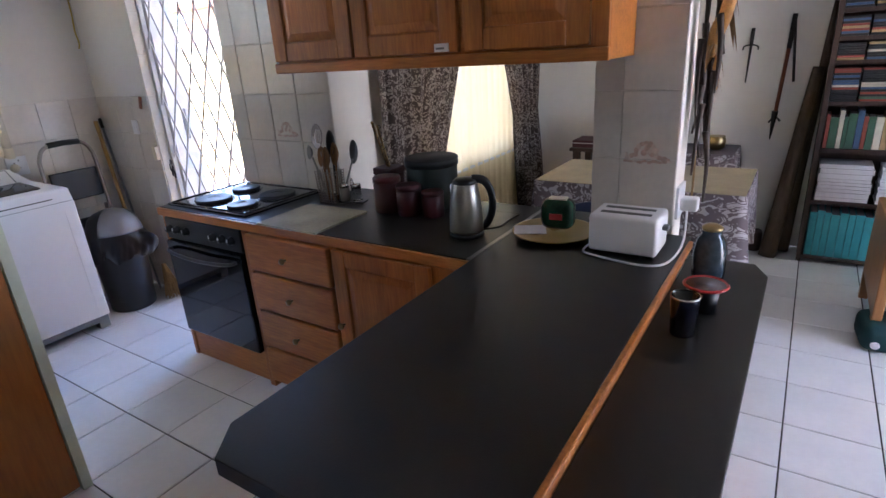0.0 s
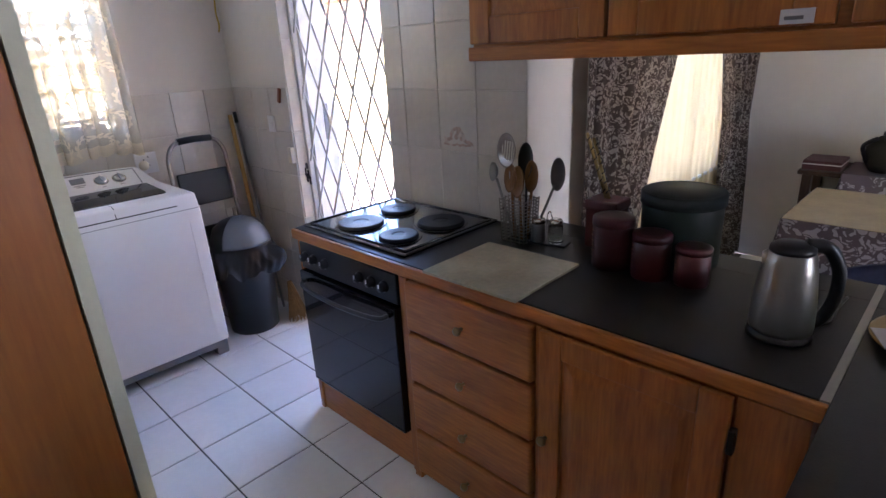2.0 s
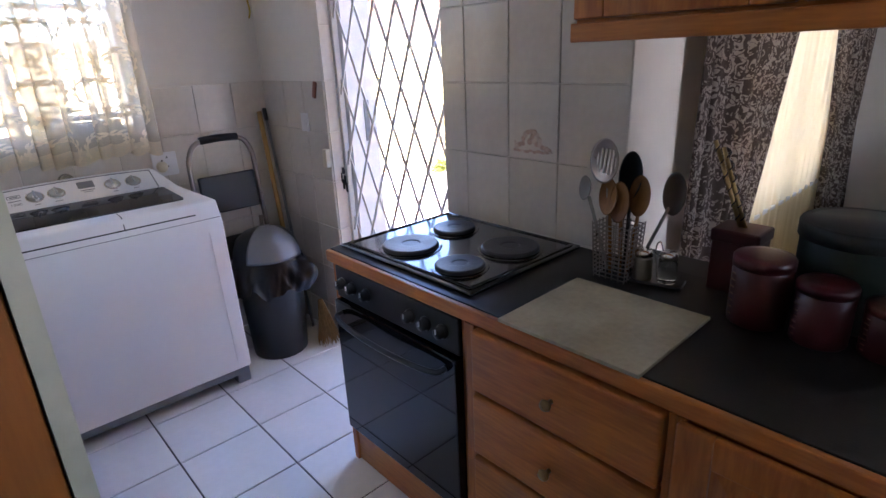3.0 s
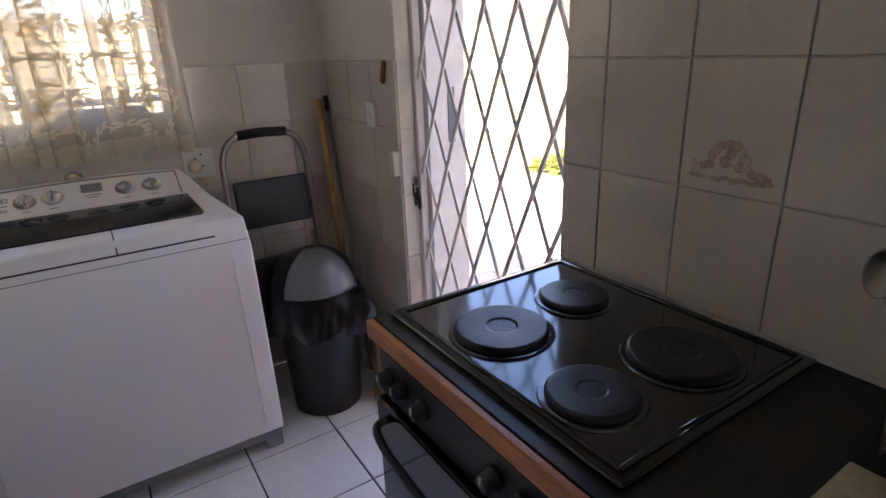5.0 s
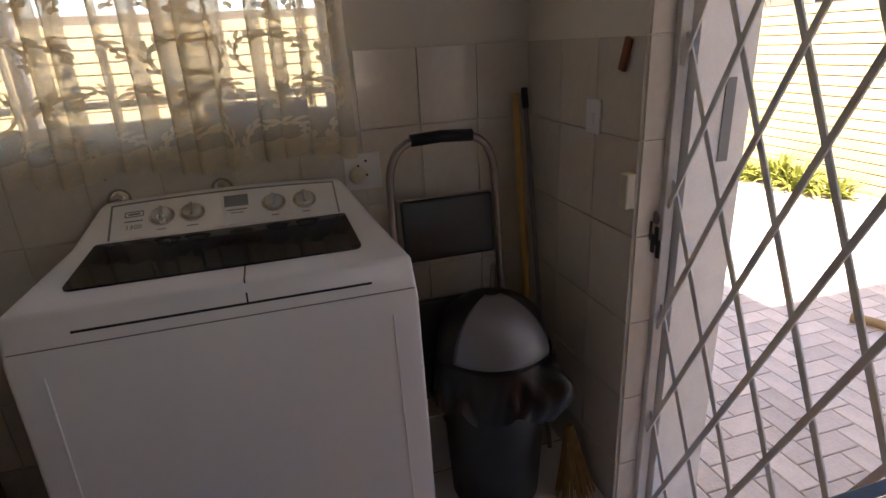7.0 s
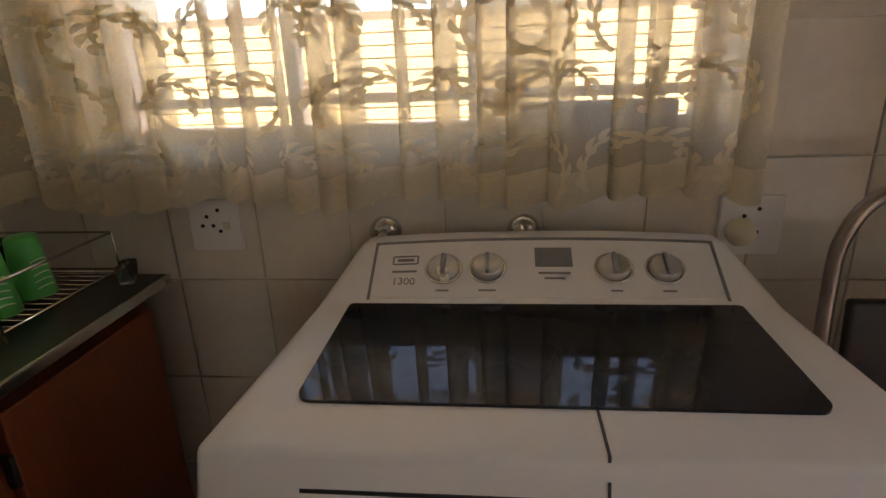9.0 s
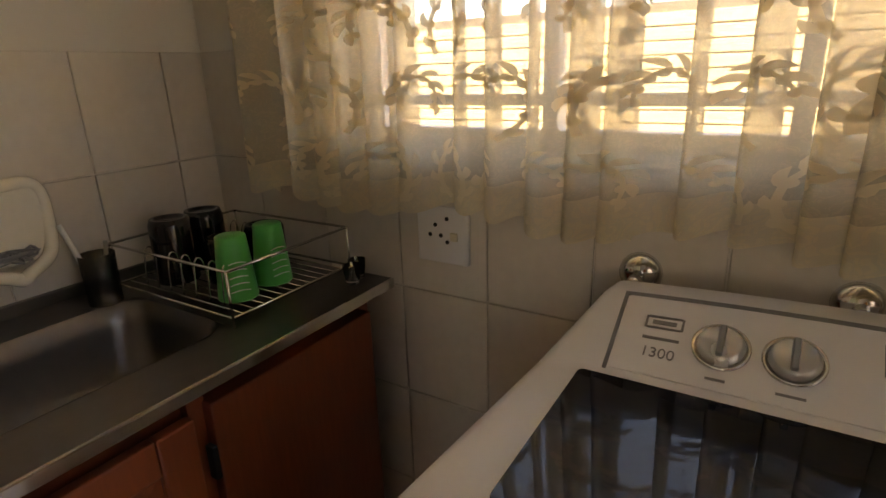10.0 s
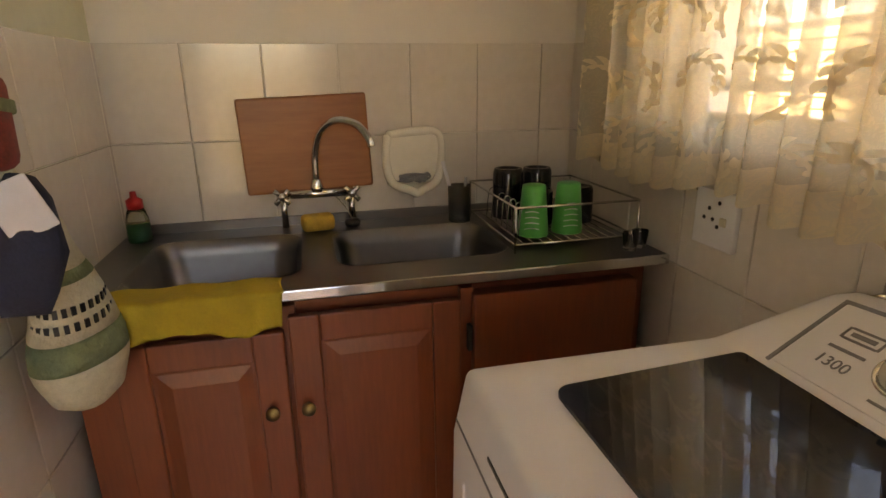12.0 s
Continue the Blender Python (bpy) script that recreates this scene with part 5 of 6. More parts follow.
canister(-2.84, 3.965, 0.062, 0.165)
canister(-2.712, 3.955, 0.055, 0.138)
canister(-2.597, 3.972, 0.048, 0.115)
red_tin = thing("red_tin", (-2.945, 4.12, ZC), "tall dark red square tin holding patterned sticks", "tin")
part("body", box(-3.0, -2.89, 4.07, 4.17, ZC, ZC + 0.165, 0.006), ENAMEL_RED, red_tin)
part("lid", box(-3.004, -2.886, 4.066, 4.174, ZC + 0.135, ZC + 0.168, 0.006), ENAMEL_RED, red_tin)
for k, (dx, dy, hh) in enumerate(((-0.1, 0.03, 0.33), (-0.085, 0.05, 0.31))):
    t = thing("patterned_stick", (-2.95, 4.12, ZC + 0.16), "gold and black spiral patterned stick in tin", "stick", "patterned sticks")
    part("stick", tube([(-2.95 + 0.01 * k, 4.12, ZC + 0.165), (-2.95 + dx, 4.12 + dy, ZC + 0.165 + hh - 0.12)], 0.006, 8), BRASS, t, "", True)
    bm = bmesh.new()
    tube([(-2.95 + 0.01 * k + dx * s + 0.007 * math.cos(40 * s), 4.12 + dy * s + 0.007 * math.sin(40 * s), ZC + 0.165 + (hh - 0.12) * s) for s in [q / 40 for q in range(41)]], 0.0018, 5, bm)
    part("wrap", bm, BLACK_PLASTIC, t, "black spiral wrap", True)
green = thing("green_tin", (-2.7, 4.13, ZC), "large round dark green tin with grey lid", "tin")
GREEN_TIN = surface("dark_green_enamel", (0.007, 0.017, 0.012), 0.2, 8.0, 0.5)
part("body", lathe([(0.116, 0), (0.118, 0.005), (0.118, 0.2), (0.116, 0.205)], (-2.7, 4.13, ZC), 48), GREEN_TIN, green, "", True)
part("lid", lathe([(0.124, 0.19), (0.124, 0.222), (0.12, 0.228), (0.108, 0.224), (0.104, 0.228), (0, 0.23)], (-2.7, 4.13, ZC), 48), surface("dull_green_lid", (0.015, 0.019, 0.018), 0.2, 8, 0.55), green, "dark lid", True)

kettle = thing("kettle", (-2.33, 3.8, ZC), "brushed steel electric kettle with black handle", "kettle")
KX, KY = -2.33, 3.805
part("base", lathe([(0.078, 0), (0.08, 0.006), (0.076, 0.018)], (KX, KY, ZC), 36), BLACK_PLASTIC, kettle, "", True)
part("body", lathe([(0.076, 0.019), (0.078, 0.03), (0.075, 0.09), (0.066, 0.16), (0.056, 0.205), (0.054, 0.208)], (KX, KY, ZC), 40), STEEL, kettle, "brushed steel jug", True)
part("lid", lathe([(0.054, 0.208), (0.053, 0.218), (0.04, 0.226), (0, 0.229)], (KX, KY, ZC), 36), BLACK_PLASTIC, kettle, "black lid", True)
bm = lathe([(0.03, -0.045), (0.02, 0.0), (0.008, 0.02)], (0, 0, 0), 12)
bmesh.ops.scale(bm, vec=(1, 0.7, 1), verts=bm.verts)
part("spout", turned(bm, (KX - 0.05, KY - 0.005, ZC + 0.188), 0, 0, -35), STEEL, kettle, "", True)
bm = bmesh.new()
tube(arc([(KX + 0.03, KY + 0.005, ZC + 0.222), (KX + 0.08, KY + 0.02, ZC + 0.214), (KX + 0.112, KY + 0.028, ZC + 0.165), (KX + 0.115, KY + 0.03, ZC + 0.1), (KX + 0.095, KY + 0.022, ZC + 0.05), (KX + 0.07, KY + 0.012, ZC + 0.035)], 8), 0.0165, 12, bm)
part("handle", bm, BLACK_PLASTIC, kettle, "thick black loop handle", True)
part("cord", tube(arc([(KX + 0.06, KY + 0.06, ZC + 0.006), (KX + 0.13, KY + 0.1, ZC + 0.006), (KX + 0.16, KY + 0.2, ZC + 0.006), (KX + 0.2, KY + 0.3, ZC + 0.006)]), 0.004, 6), BLACK_PLASTIC, kettle, "", True)
for o in kettle.children:
    o.data.transform(Matrix.Translation((KX, KY, 0)) @ Matrix.Rotation(radians(18), 4, "Z") @ Matrix.Diagonal((0.86, 0.86, 1, 1)) @ Matrix.Translation((-KX, -KY, 0)))

plate = thing("plate", (-2.0, 3.955, ZC), "wide mustard yellow plate on the worktop", "plate")
part("dish", lathe([(0.08, 0), (0.085, 0.004), (0.152, 0.018), (0.158, 0.021), (0.152, 0.021), (0.085, 0.008), (0, 0.008)], (-2.02, 3.93, ZC + 0.001), 44), surface("mustard_glaze", (0.36, 0.24, 0.07), 0.12, 10, 0.3), plate, "", True)
leaflet = thing("paper", (-2.06, 3.91, ZC + 0.02), "folded white paper lying on the plate", "paper")
part("sheet", turned(box(-0.06, 0.06, -0.045, 0.045, 0, 0.002), (-2.1, 3.89, ZC + 0.0225), 25, 3), PAGES, leaflet)
bread = thing("bread_packet", (-1.99, 3.975, ZC + 0.02), "green plastic packet with red label on plate", "packet")
bm = box(-0.063, 0.063, -0.045, 0.045, 0, 0.118, 0.034, 5)
part("wrap", turned(bm, (-2.015, 3.96, ZC + 0.02), 6), surface("green_wrap", (0.015, 0.06, 0.03), 0.4, 14, 0.25, bump=0.5, bump_scale=40), bread, "", True)
part("label", turned(box(-0.022, 0.026, -0.0468, -0.045, 0.045, 0.068), (-2.015, 3.96, ZC + 0.02), 6), surface("red_label", (0.28, 0.02, 0.02), 0.15, 20, 0.4), bread, "red label")
part("top_end", turned(box(-0.036, 0.036, -0.022, 0.022, 0.108, 0.1215, 0.006), (-2.015, 3.96, ZC + 0.02), 6), surface("clear_wrap", (0.4, 0.36, 0.28), 0.2, 20, 0.25), bread, "pale gathered top")

toaster = thing("toaster", (-1.71, 3.87, ZC), "white two-slice toaster in front of the pier", "toaster")
part("body", turned(box(-0.113, 0.113, -0.08, 0.08, 0.012, 0.142, 0.014, 3), (-1.732, 3.875, ZC), 0), WHITE_PLASTIC, toaster, "", True)
for dy in (-0.03, 0.03):
    part("slot", box(-1.815, -1.65, 3.862 + dy, 3.884 + dy, ZC + 0.1405, ZC + 0.1432), BLACK_PLASTIC, toaster)
part("lever", box(-1.62, -1.6, 3.86, 3.89, ZC + 0.09, ZC + 0.105, 0.003), GREY_PLASTIC, toaster)
for x in (-1.82, -1.645):
    part("foot", box(x - 0.012, x + 0.012, 3.82, 3.93, ZC, ZC + 0.0125), BLACK_PLASTIC, toaster)
part("cord", tube(arc([(-1.85, 3.85, ZC + 0.02), (-1.86, 3.8, ZC + 0.005), (-1.8, 3.77, ZC + 0.005), (-1.68, 3.745, ZC + 0.005), (-1.6, 3.765, ZC + 0.006), (-1.572, 3.86, ZC + 0.008), (-1.575, 4.02, ZC + 0.02), (-1.6, 4.19, ZC + 0.09)], 8), 0.004, 6), WHITE_PLASTIC, toaster, "white cord", True)

MOTIF = surface("brown_glaze_motif", (0.5, 0.355, 0.29), 0.35, 60, 0.4)
MOTIF_PALE = surface("tan_glaze_motif", (0.58, 0.47, 0.4), 0.35, 60, 0.4)


def fruit_motif(x, y, z, w):
    """A glazed basket heaped with fruit, a little proud of its tile."""
    t = thing("tile_motif", (x, y, z), "brown fruit basket motif on a wall tile", "motif", "tile motifs")
    rng = random.Random(5)
    face = y - 0.0062

    def dab(dx, dz, rx, rz, name="fruit"):
        bm = lathe([(0, 0.0014), (0.72, 0.0012), (1, 0)], (0, 0, 0), 14, "y")
        bmesh.ops.scale(bm, vec=(rx, 1, rz), verts=bm.verts)
        bmesh.ops.translate(bm, vec=(x + dx, face, z + dz), verts=bm.verts)
        part(name, bm, MOTIF if rng.random() < 0.6 else MOTIF_PALE, t)

    for k in range(9):
        q = math.pi * k / 8
        dab(-0.006 + 0.036 * math.cos(q), 0.018 + 0.042 * math.sin(q), rng.uniform(0.008, 0.012), rng.uniform(0.008, 0.012))
    for dx, dz, rx in ((-0.012, 0.026, 0.011), (0.006, 0.03, 0.012), (-0.002, 0.042, 0.01), (0.016, 0.02, 0.009), (-0.055, 0.014, 0.009), (-0.068, 0.006, 0.011), (-0.074, 0.02, 0.006), (0.042, 0.01, 0.01), (0.058, 0.006, 0.012), (0.072, 0.004, 0.007)):
        dab(dx, dz, rx, rx * rng.uniform(0.8, 1.1))
    for k in range(10):
        dab(w * (k / 9 - 0.5) * 0.95, -0.006 + rng.uniform(-0.003, 0.003), rng.uniform(0.008, 0.013), rng.uniform(0.003, 0.006), "leaf")


fruit_motif(-3.634, YK, 1.178, 0.16)
fruit_motif(-1.735, YN, 1.15, 0.16)

# ---- ledge and pier ----
jar = thing("dark_mug", (-1.49, 3.62, 0.72), "tall black glass mug on the ledge", "mug")
part("body", lathe([(0.034, 0), (0.036, 0.004), (0.042, 0.12), (0.043, 0.125), (0.038, 0.122), (0.033, 0.01), (0, 0.01)], (-1.5, 3.66, 0.72), 28), BLACK_GLASS, jar, "", True)
part("rim", lathe([(0.043, 0.123), (0.0445, 0.128), (0.04, 0.128)], (-1.5, 3.66, 0.72), 28, caps=False), CHROME, jar, "", True)
sieve = thing("sieve", (-1.465, 3.9, 0.72), "grey mesh sieve with a red rim", "sieve")
part("rim", lathe([(0.064, 0.085), (0.07, 0.09), (0.064, 0.096), (0.06, 0.09)], (-1.47, 3.85, 0.72), 32, caps=False), surface("red_plastic", (0.35, 0.02, 0.015), 0.1, 20, 0.35), sieve, "red plastic rim", True)
part("mesh", lathe([(0.0, 0.078), (0.03, 0.08), (0.061, 0.09)], (-1.47, 3.85, 0.72), 32), GREY_PLASTIC, sieve, "grey fine mesh", True)
part("cup", lathe([(0.036, 0), (0.045, 0.085), (0.042, 0.085)], (-1.47, 3.85, 0.72), 28), BLACK_PLASTIC, sieve, "", True)
camera_bag = thing("blue_flask", (-1.5, 4.15, 0.72), "dark blue-grey glass jug with brass lid", "jug")
part("body", lathe([(0.05, 0), (0.056, 0.01), (0.058, 0.1), (0.048, 0.15), (0.034, 0.17), (0.034, 0.185)], (-1.5, 4.13, 0.72), 32), surface("blue_grey_glaze", (0.035, 0.05, 0.065), 0.4, 40, 0.2), camera_bag, "", True)
part("lid", lathe([(0.034, 0.185), (0.036, 0.195), (0.02, 0.205), (0, 0.206)], (-1.5, 4.13, 0.72), 28), BRASS, camera_bag, "", True)
plug_point = thing("pier_socket", (-1.62, 4.2, 0.95), "white double socket with plug on pier side", "socket")
part("plate", box(-1.631, -1.62, 4.12, 4.24, 0.93, 1.05, 0.003), WHITE_PLASTIC, plug_point)
part("plug", box(-1.62, -1.56, 4.15, 4.2, 0.955, 1.005, 0.008, 3), WHITE_PLASTIC, plug_point, "white plug", True)
HUSK = surface("dry_husk", (0.28, 0.17, 0.07), 0.4, 20, 0.8, bump=0.5, bump_scale=60)
COB = surface("orange_cob", (0.42, 0.2, 0.04), 0.3, 60, 0.6, bump=0.8, bump_scale=160)
DARK_HUSK = surface("dark_bean_pod", (0.05, 0.03, 0.02), 0.4, 20, 0.6)
bunch = thing("dried_corn_bunch", (-1.6, 4.2, 1.0), "hanging bunch of dried corn cobs and dark pods", "dried corn")
rng = random.Random(17)
for k in range(6):
    x, y, z = -1.585 + rng.uniform(-0.02, 0.05), 4.2 + rng.uniform(-0.03, 0.05), 1.45 + 0.09 * k
    bm = lathe([(0, -0.09), (0.014, -0.07), (0.021, -0.02), (0.021, 0.04), (0.012, 0.085), (0, 0.09)], (0, 0, 0), 14)
    part("cob", turned(bm, (x, y, z), 0, rng.uniform(-15, 15), rng.uniform(-15, 15)), COB if k < 3 else HUSK, bunch, "", True)
    bm = bmesh.new()
    for q in range(4):
        a = rng.uniform(0, 6.28)
        blade((x, y, z + 0.06), (math.cos(a) * 0.3, math.sin(a) * 0.3, -1), rng.uniform(0.1, 0.17), 0.016, 0.2, bm)
    part("husk", bm, HUSK, bunch)
for k in range(16):
    x, y, z = -1.59 + rng.uniform(-0.015, 0.04), 4.2 + rng.uniform(-0.04, 0.05), 1.0 + rng.uniform(0, 0.55)
    bm = tube(arc([(x, y, z + 0.2), (x + rng.uniform(-0.01, 0.015), y, z + 0.1), (x + rng.uniform(-0.015, 0.02), y + rng.uniform(-0.02, 0.02), z - 0.05)], 4), 0.013, 6, None, 0.004)
    part("pod", bm, DARK_HUSK, bunch, "", True)
part("string", tube([(-1.6, 4.2, 2.24), (-1.59, 4.2, 1.0)], 0.004, 6), HUSK, bunch)

# ---- dining room: smaller things ----
IRON = surface("dark_iron", (0.03, 0.025, 0.022), 0.3, 40, 0.5, 0.6)
sai = thing("dagger", (-1.67, 6.7, 1.2), "small pronged dagger hung on dining wall", "dagger")
part("blade", tube([(-1.68, 6.7, 1.2), (-1.672, 6.7, 1.45)], 0.005, 6, None, 0.009), IRON, sai)
part("grip", tube([(-1.672, 6.7, 1.45), (-1.668, 6.7, 1.565)], 0.012, 8), IRON, sai)
part("guard", tube(arc([(-1.72, 6.7, 1.42), (-1.715, 6.7, 1.445), (-1.672, 6.7, 1.455), (-1.63, 6.7, 1.445), (-1.625, 6.7, 1.42)]), 0.005, 6), IRON, sai)
spear = thing("ornamental_sword", (-1.48, 6.7, 0.8), "long dark ornamental sword hung on the wall", "sword")
part("blade", tube([(-1.465, 6.7, 1.0), (-1.44, 6.7, 1.42)], 0.013, 6), RED_Z, spear)
part("tip", tube([(-1.478, 6.7, 0.8), (-1.468, 6.7, 1.0)], 0.004, 6, None, 0.022), IRON, spear)
part("grip", tube([(-1.44, 6.7, 1.42), (-1.43, 6.7, 1.64)], 0.015, 8), IRON, spear)
part("scabbard", tube([(-1.385, 6.7, 1.2), (-1.425, 6.7, 1.6)], 0.009, 6), IRON, spear)
part("barb", tube([(-1.5, 6.7, 0.92), (-1.467, 6.7, 0.97), (-1.43, 6.7, 0.93)], 0.007, 6), IRON, spear)
log = thing("driftwood_log", (-1.35, 6.5, 0), "weathered dark wooden log leaning beside bookcase", "log")
BARK = surface("weathered_bark", (0.06, 0.035, 0.02), 0.5, 12, 0.9, bump=1.0, bump_scale=30, stretch=(1, 1, 0.2))
part("trunk", tube(arc([(-1.38, 6.45, 0.0), (-1.34, 6.48, 0.4), (-1.29, 6.52, 0.9), (-1.25, 6.58, 1.3)]), 0.06, 9, None, 0.035), BARK, log, "", True)
part("limb", tube(arc([(-1.3, 6.56, 0.02), (-1.27, 6.58, 0.6), (-1.23, 6.6, 1.2), (-1.205, 6.62, 1.7)]), 0.05, 9, None, 0.02), BARK, log, "", True)
side_table = thing("side_table", (-2.2, 6.5, 0), "side table against the dining room wall", "table")
part("tabletop", box(-2.85, -1.68, 6.32, 6.7, 0.72, 0.745, 0.003), DARK_WOOD, side_table)
for x in (-2.8, -1.73):
    for y in (6.36, 6.66):
        part("leg", box(x - 0.025, x + 0.025, y - 0.025, y + 0.025, 0, 0.72), DARK_WOOD, side_table)
cloth_cover("table_runner", -2.62, -1.66, 6.3, 6.705, 0.745, 0.3, "dark mauve cloth over the side table", CLOTH_FALL, CLOTH_FALL)
pot = thing("brass_pot", (-1.8, 6.5, 0.75), "small round brass pot on side table", "pot")
part("body", lathe([(0.04, 0), (0.06, 0.02), (0.062, 0.07), (0.052, 0.085), (0.058, 0.095), (0.052, 0.095)], (-1.8, 6.5, 0.752), 28), BRASS, pot, "", True)
OLIVE = surface("dark_olive_canvas", (0.035, 0.036, 0.028), 0.35, 20, 0.7, bump=0.5, bump_scale=60)
pack = thing("backpack", (-2.4, 6.52, 0.75), "dark olive rounded bag on the side table", "bag")
bm = lathe([(0, 0), (0.15, 0.0), (0.19, 0.05), (0.18, 0.13), (0.12, 0.2), (0, 0.215)], (0, 0, 0), 24)
bmesh.ops.scale(bm, vec=(1, 0.75, 1), verts=bm.verts)
for v in bm.verts:
    v.co += 0.015 * Vector((noise.noise(v.co * 9), noise.noise(v.co * 9 + Vector((5, 0, 0))), noise.noise(v.co * 8)))
part("body", turned(bm, (-2.38, 6.5, 0.755), 10), OLIVE, pack, "", True)
part("flap", turned(box(-0.11, 0.11, -0.09, 0.05, 0.185, 0.222, 0.015, 3), (-2.38, 6.5, 0.755), 10, 6), OLIVE, pack, "grey folded flap", True)
part("strap", tube(arc([(-2.53, 6.42, 0.8), (-2.56, 6.38, 0.9), (-2.5, 6.4, 0.95)]), 0.012, 6), BLACK_PLASTIC, pack, "", True)
album = thing("box_file", (-2.75, 6.5, 0.75), "dark red flat box file on side table", "box")
part("box", box(-2.84, -2.64, 6.36, 6.6, 0.746, 0.8, 0.004), surface("maroon_card", (0.06, 0.015, 0.018), 0.2, 20, 0.6), album)
part("lid_edge", box(-2.842, -2.638, 6.358, 6.602, 0.778, 0.784), PAGES, album)
chair = thing("blue_chair", (-2.2, 5.05, 0), "dark blue moulded chair with floral cover", "chair")
NAVY = surface("navy_cover", (0.012, 0.018, 0.06), 0.4, 8, 0.6)


def chair_back(u, v):
    a = (u - 0.5) * 2
    return (-2.14 + 0.24 * a, 4.96 - 0.05 * a * a - 0.05 * v, 0.44 + 0.3 * v - 0.06 * a * a * v)


part("backrest", sheet(chair_back, 20, 10, 0.02), NAVY, chair, "", True)
part("seat", box(-2.38, -1.9, 4.95, 5.35, 0.42, 0.46, 0.015, 3), NAVY, chair, "", True)
for x in (-2.34, -1.94):
    for y in (4.98, 5.3):
        part("leg", tube([(x, y, 0), (x, y, 0.42)], 0.014), BLACK_PLASTIC, chair, "", True)
PETAL = surface("red_orange_petal", (0.5, 0.1, 0.02), 0.3, 30, 0.6)
for dx, dz in ((0.02, 0.14), (0.08, 0.1), (-0.06, 0.07), (0.13, 0.17)):
    part("printed_flower", lathe([(0.016, 0), (0.012, 0.002), (0, 0.003)], (-2.14 + dx, 4.918, 0.44 + dz), 7, "y"), PETAL, chair)
ORANGE_WOOD = wood("orange_wood", (0.45, 0.2, 0.06), (0.33, 0.13, 0.035), "z", 0.45)
armchair = thing("wooden_armchair", (-0.55, 5.5, 0), "orange-brown wooden armchair frame with cushions", "armchair")
part("side_panel", box(-0.86, -0.815, 5.25, 5.95, 0.16, 0.62, 0.006), ORANGE_WOOD, armchair)
part("seat", box(-0.815, -0.2, 5.25, 5.95, 0.3, 0.36, 0.006), ORANGE_WOOD, armchair)
part("side_panel", box(-0.2, -0.155, 5.25, 5.95, 0.0, 0.62, 0.006), ORANGE_WOOD, armchair)
part("backrest", box(-0.815, -0.2, 5.9, 5.95, 0.36, 0.95, 0.006), ORANGE_WOOD, armchair)
for y in (5.27, 5.9):
    part("leg", box(-0.86, -0.815, y, y + 0.05, 0, 0.16, 0.003), ORANGE_WOOD, armchair)
cushion = thing("spotted_cushion", (-0.75, 5.32, 0), "dark green cushion with white spots on floor", "cushion")
bm = box(-0.2, 0.2, -0.13, 0.13, 0, 0.15, 0.05, 4)
part("cover", turned(bm, (-0.7, 5.33, 0), 5), surface("dark_green_print", (0.01, 0.05, 0.05), 0.3, 20, 0.8), cushion, "", True)
for dx, dz in ((-0.14, 0.05), (-0.08, 0.1), (-0.02, 0.04), (0.05, 0.09), (0.12, 0.05)):
    part("spot", turned(lathe([(0.022, 0), (0.015, 0.003), (0, 0.004)], (dx, -0.129, dz), 12, "y"), (-0.7, 5.33, 0), 5), PAGES, cushion)
pouf = thing("brown_pouch", (-1.47, 6.5, 0), "small dark brown leather pouch on floor", "pouch")
part("body", box(-1.56, -1.43, 6.48, 6.6, 0.0, 0.16, 0.03, 3), surface("brown_leather", (0.07, 0.03, 0.02), 0.25, 15, 0.5), pouf, "", True)

# ---- kitchen: round the sink ----
chop = thing("chopping_board", (-4.73, 1.77, 1.01), "reddish wooden chopping board against the wall", "chopping board")
part("board", turned(box(-0.166, 0.166, -0.009, 0.009, -0.124, 0.124, 0.006, 2), (-4.728, 1.776, 1.139), 0, 2, 2.0), wood("board_wood", (0.36, 0.13, 0.045), (0.26, 0.085, 0.028), "x", 0.55), chop)
mixer = thing("mixer_tap", (-4.745, 1.8, 1.02), "chrome wall mixer with swan neck spout", "tap")
bm = tube([(-4.84, 1.8, 1.01), (-4.65, 1.8, 1.01)], 0.013, 12)
part("body", bm, CHROME, mixer, "", True)
part("spout", tube(arc([(-4.745, 1.8, 1.01), (-4.745, 1.805, 1.06), (-4.748, 1.81, 1.12), (-4.765, 1.84, 1.175), (-4.8, 1.89, 1.205), (-4.845, 1.95, 1.2), (-4.87, 1.985, 1.17), (-4.876, 1.99, 1.15)], 8), 0.0095, 12), CHROME, mixer, "curved swan neck spout", True)
part("collar", lathe([(0.016, 0), (0.018, 0.01), (0.013, 0.03), (0.011, 0.035)], (-4.745, 1.802, 1.015), 20), CHROME, mixer, "", True)
for x in (-4.655, -4.835):
    part("pipe", tube([(x, 1.8, 1.005), (x, 1.795, 0.92)], 0.009, 10), CHROME, mixer, "", True)
    h = part("tap_head", lathe([(0.012, 0), (0.014, 0.02), (0.009, 0.035)], (x, 1.812, 1.012), 16, "y"), CHROME, mixer, "", True)
    for v in h.data.vertices:
        v.co.y = 2 * 1.812 - v.co.y
    for a in range(4):
        q = radians(45 + 90 * a)
        part("spoke", tube([(x, 1.84, 1.012), (x + 0.026 * math.cos(q), 1.842, 1.012 + 0.026 * math.sin(q))], 0.0055, 8, None, 0.007), CHROME, h, "", True)
soapdish = thing("soap_dish", (-5.015, 1.78, 1.0), "cream ceramic soap dish set in tiles", "soap dish")
CERAMIC = surface("cream_ceramic", (0.8, 0.76, 0.66), 0.06, 8, 0.2, coat=0.4)


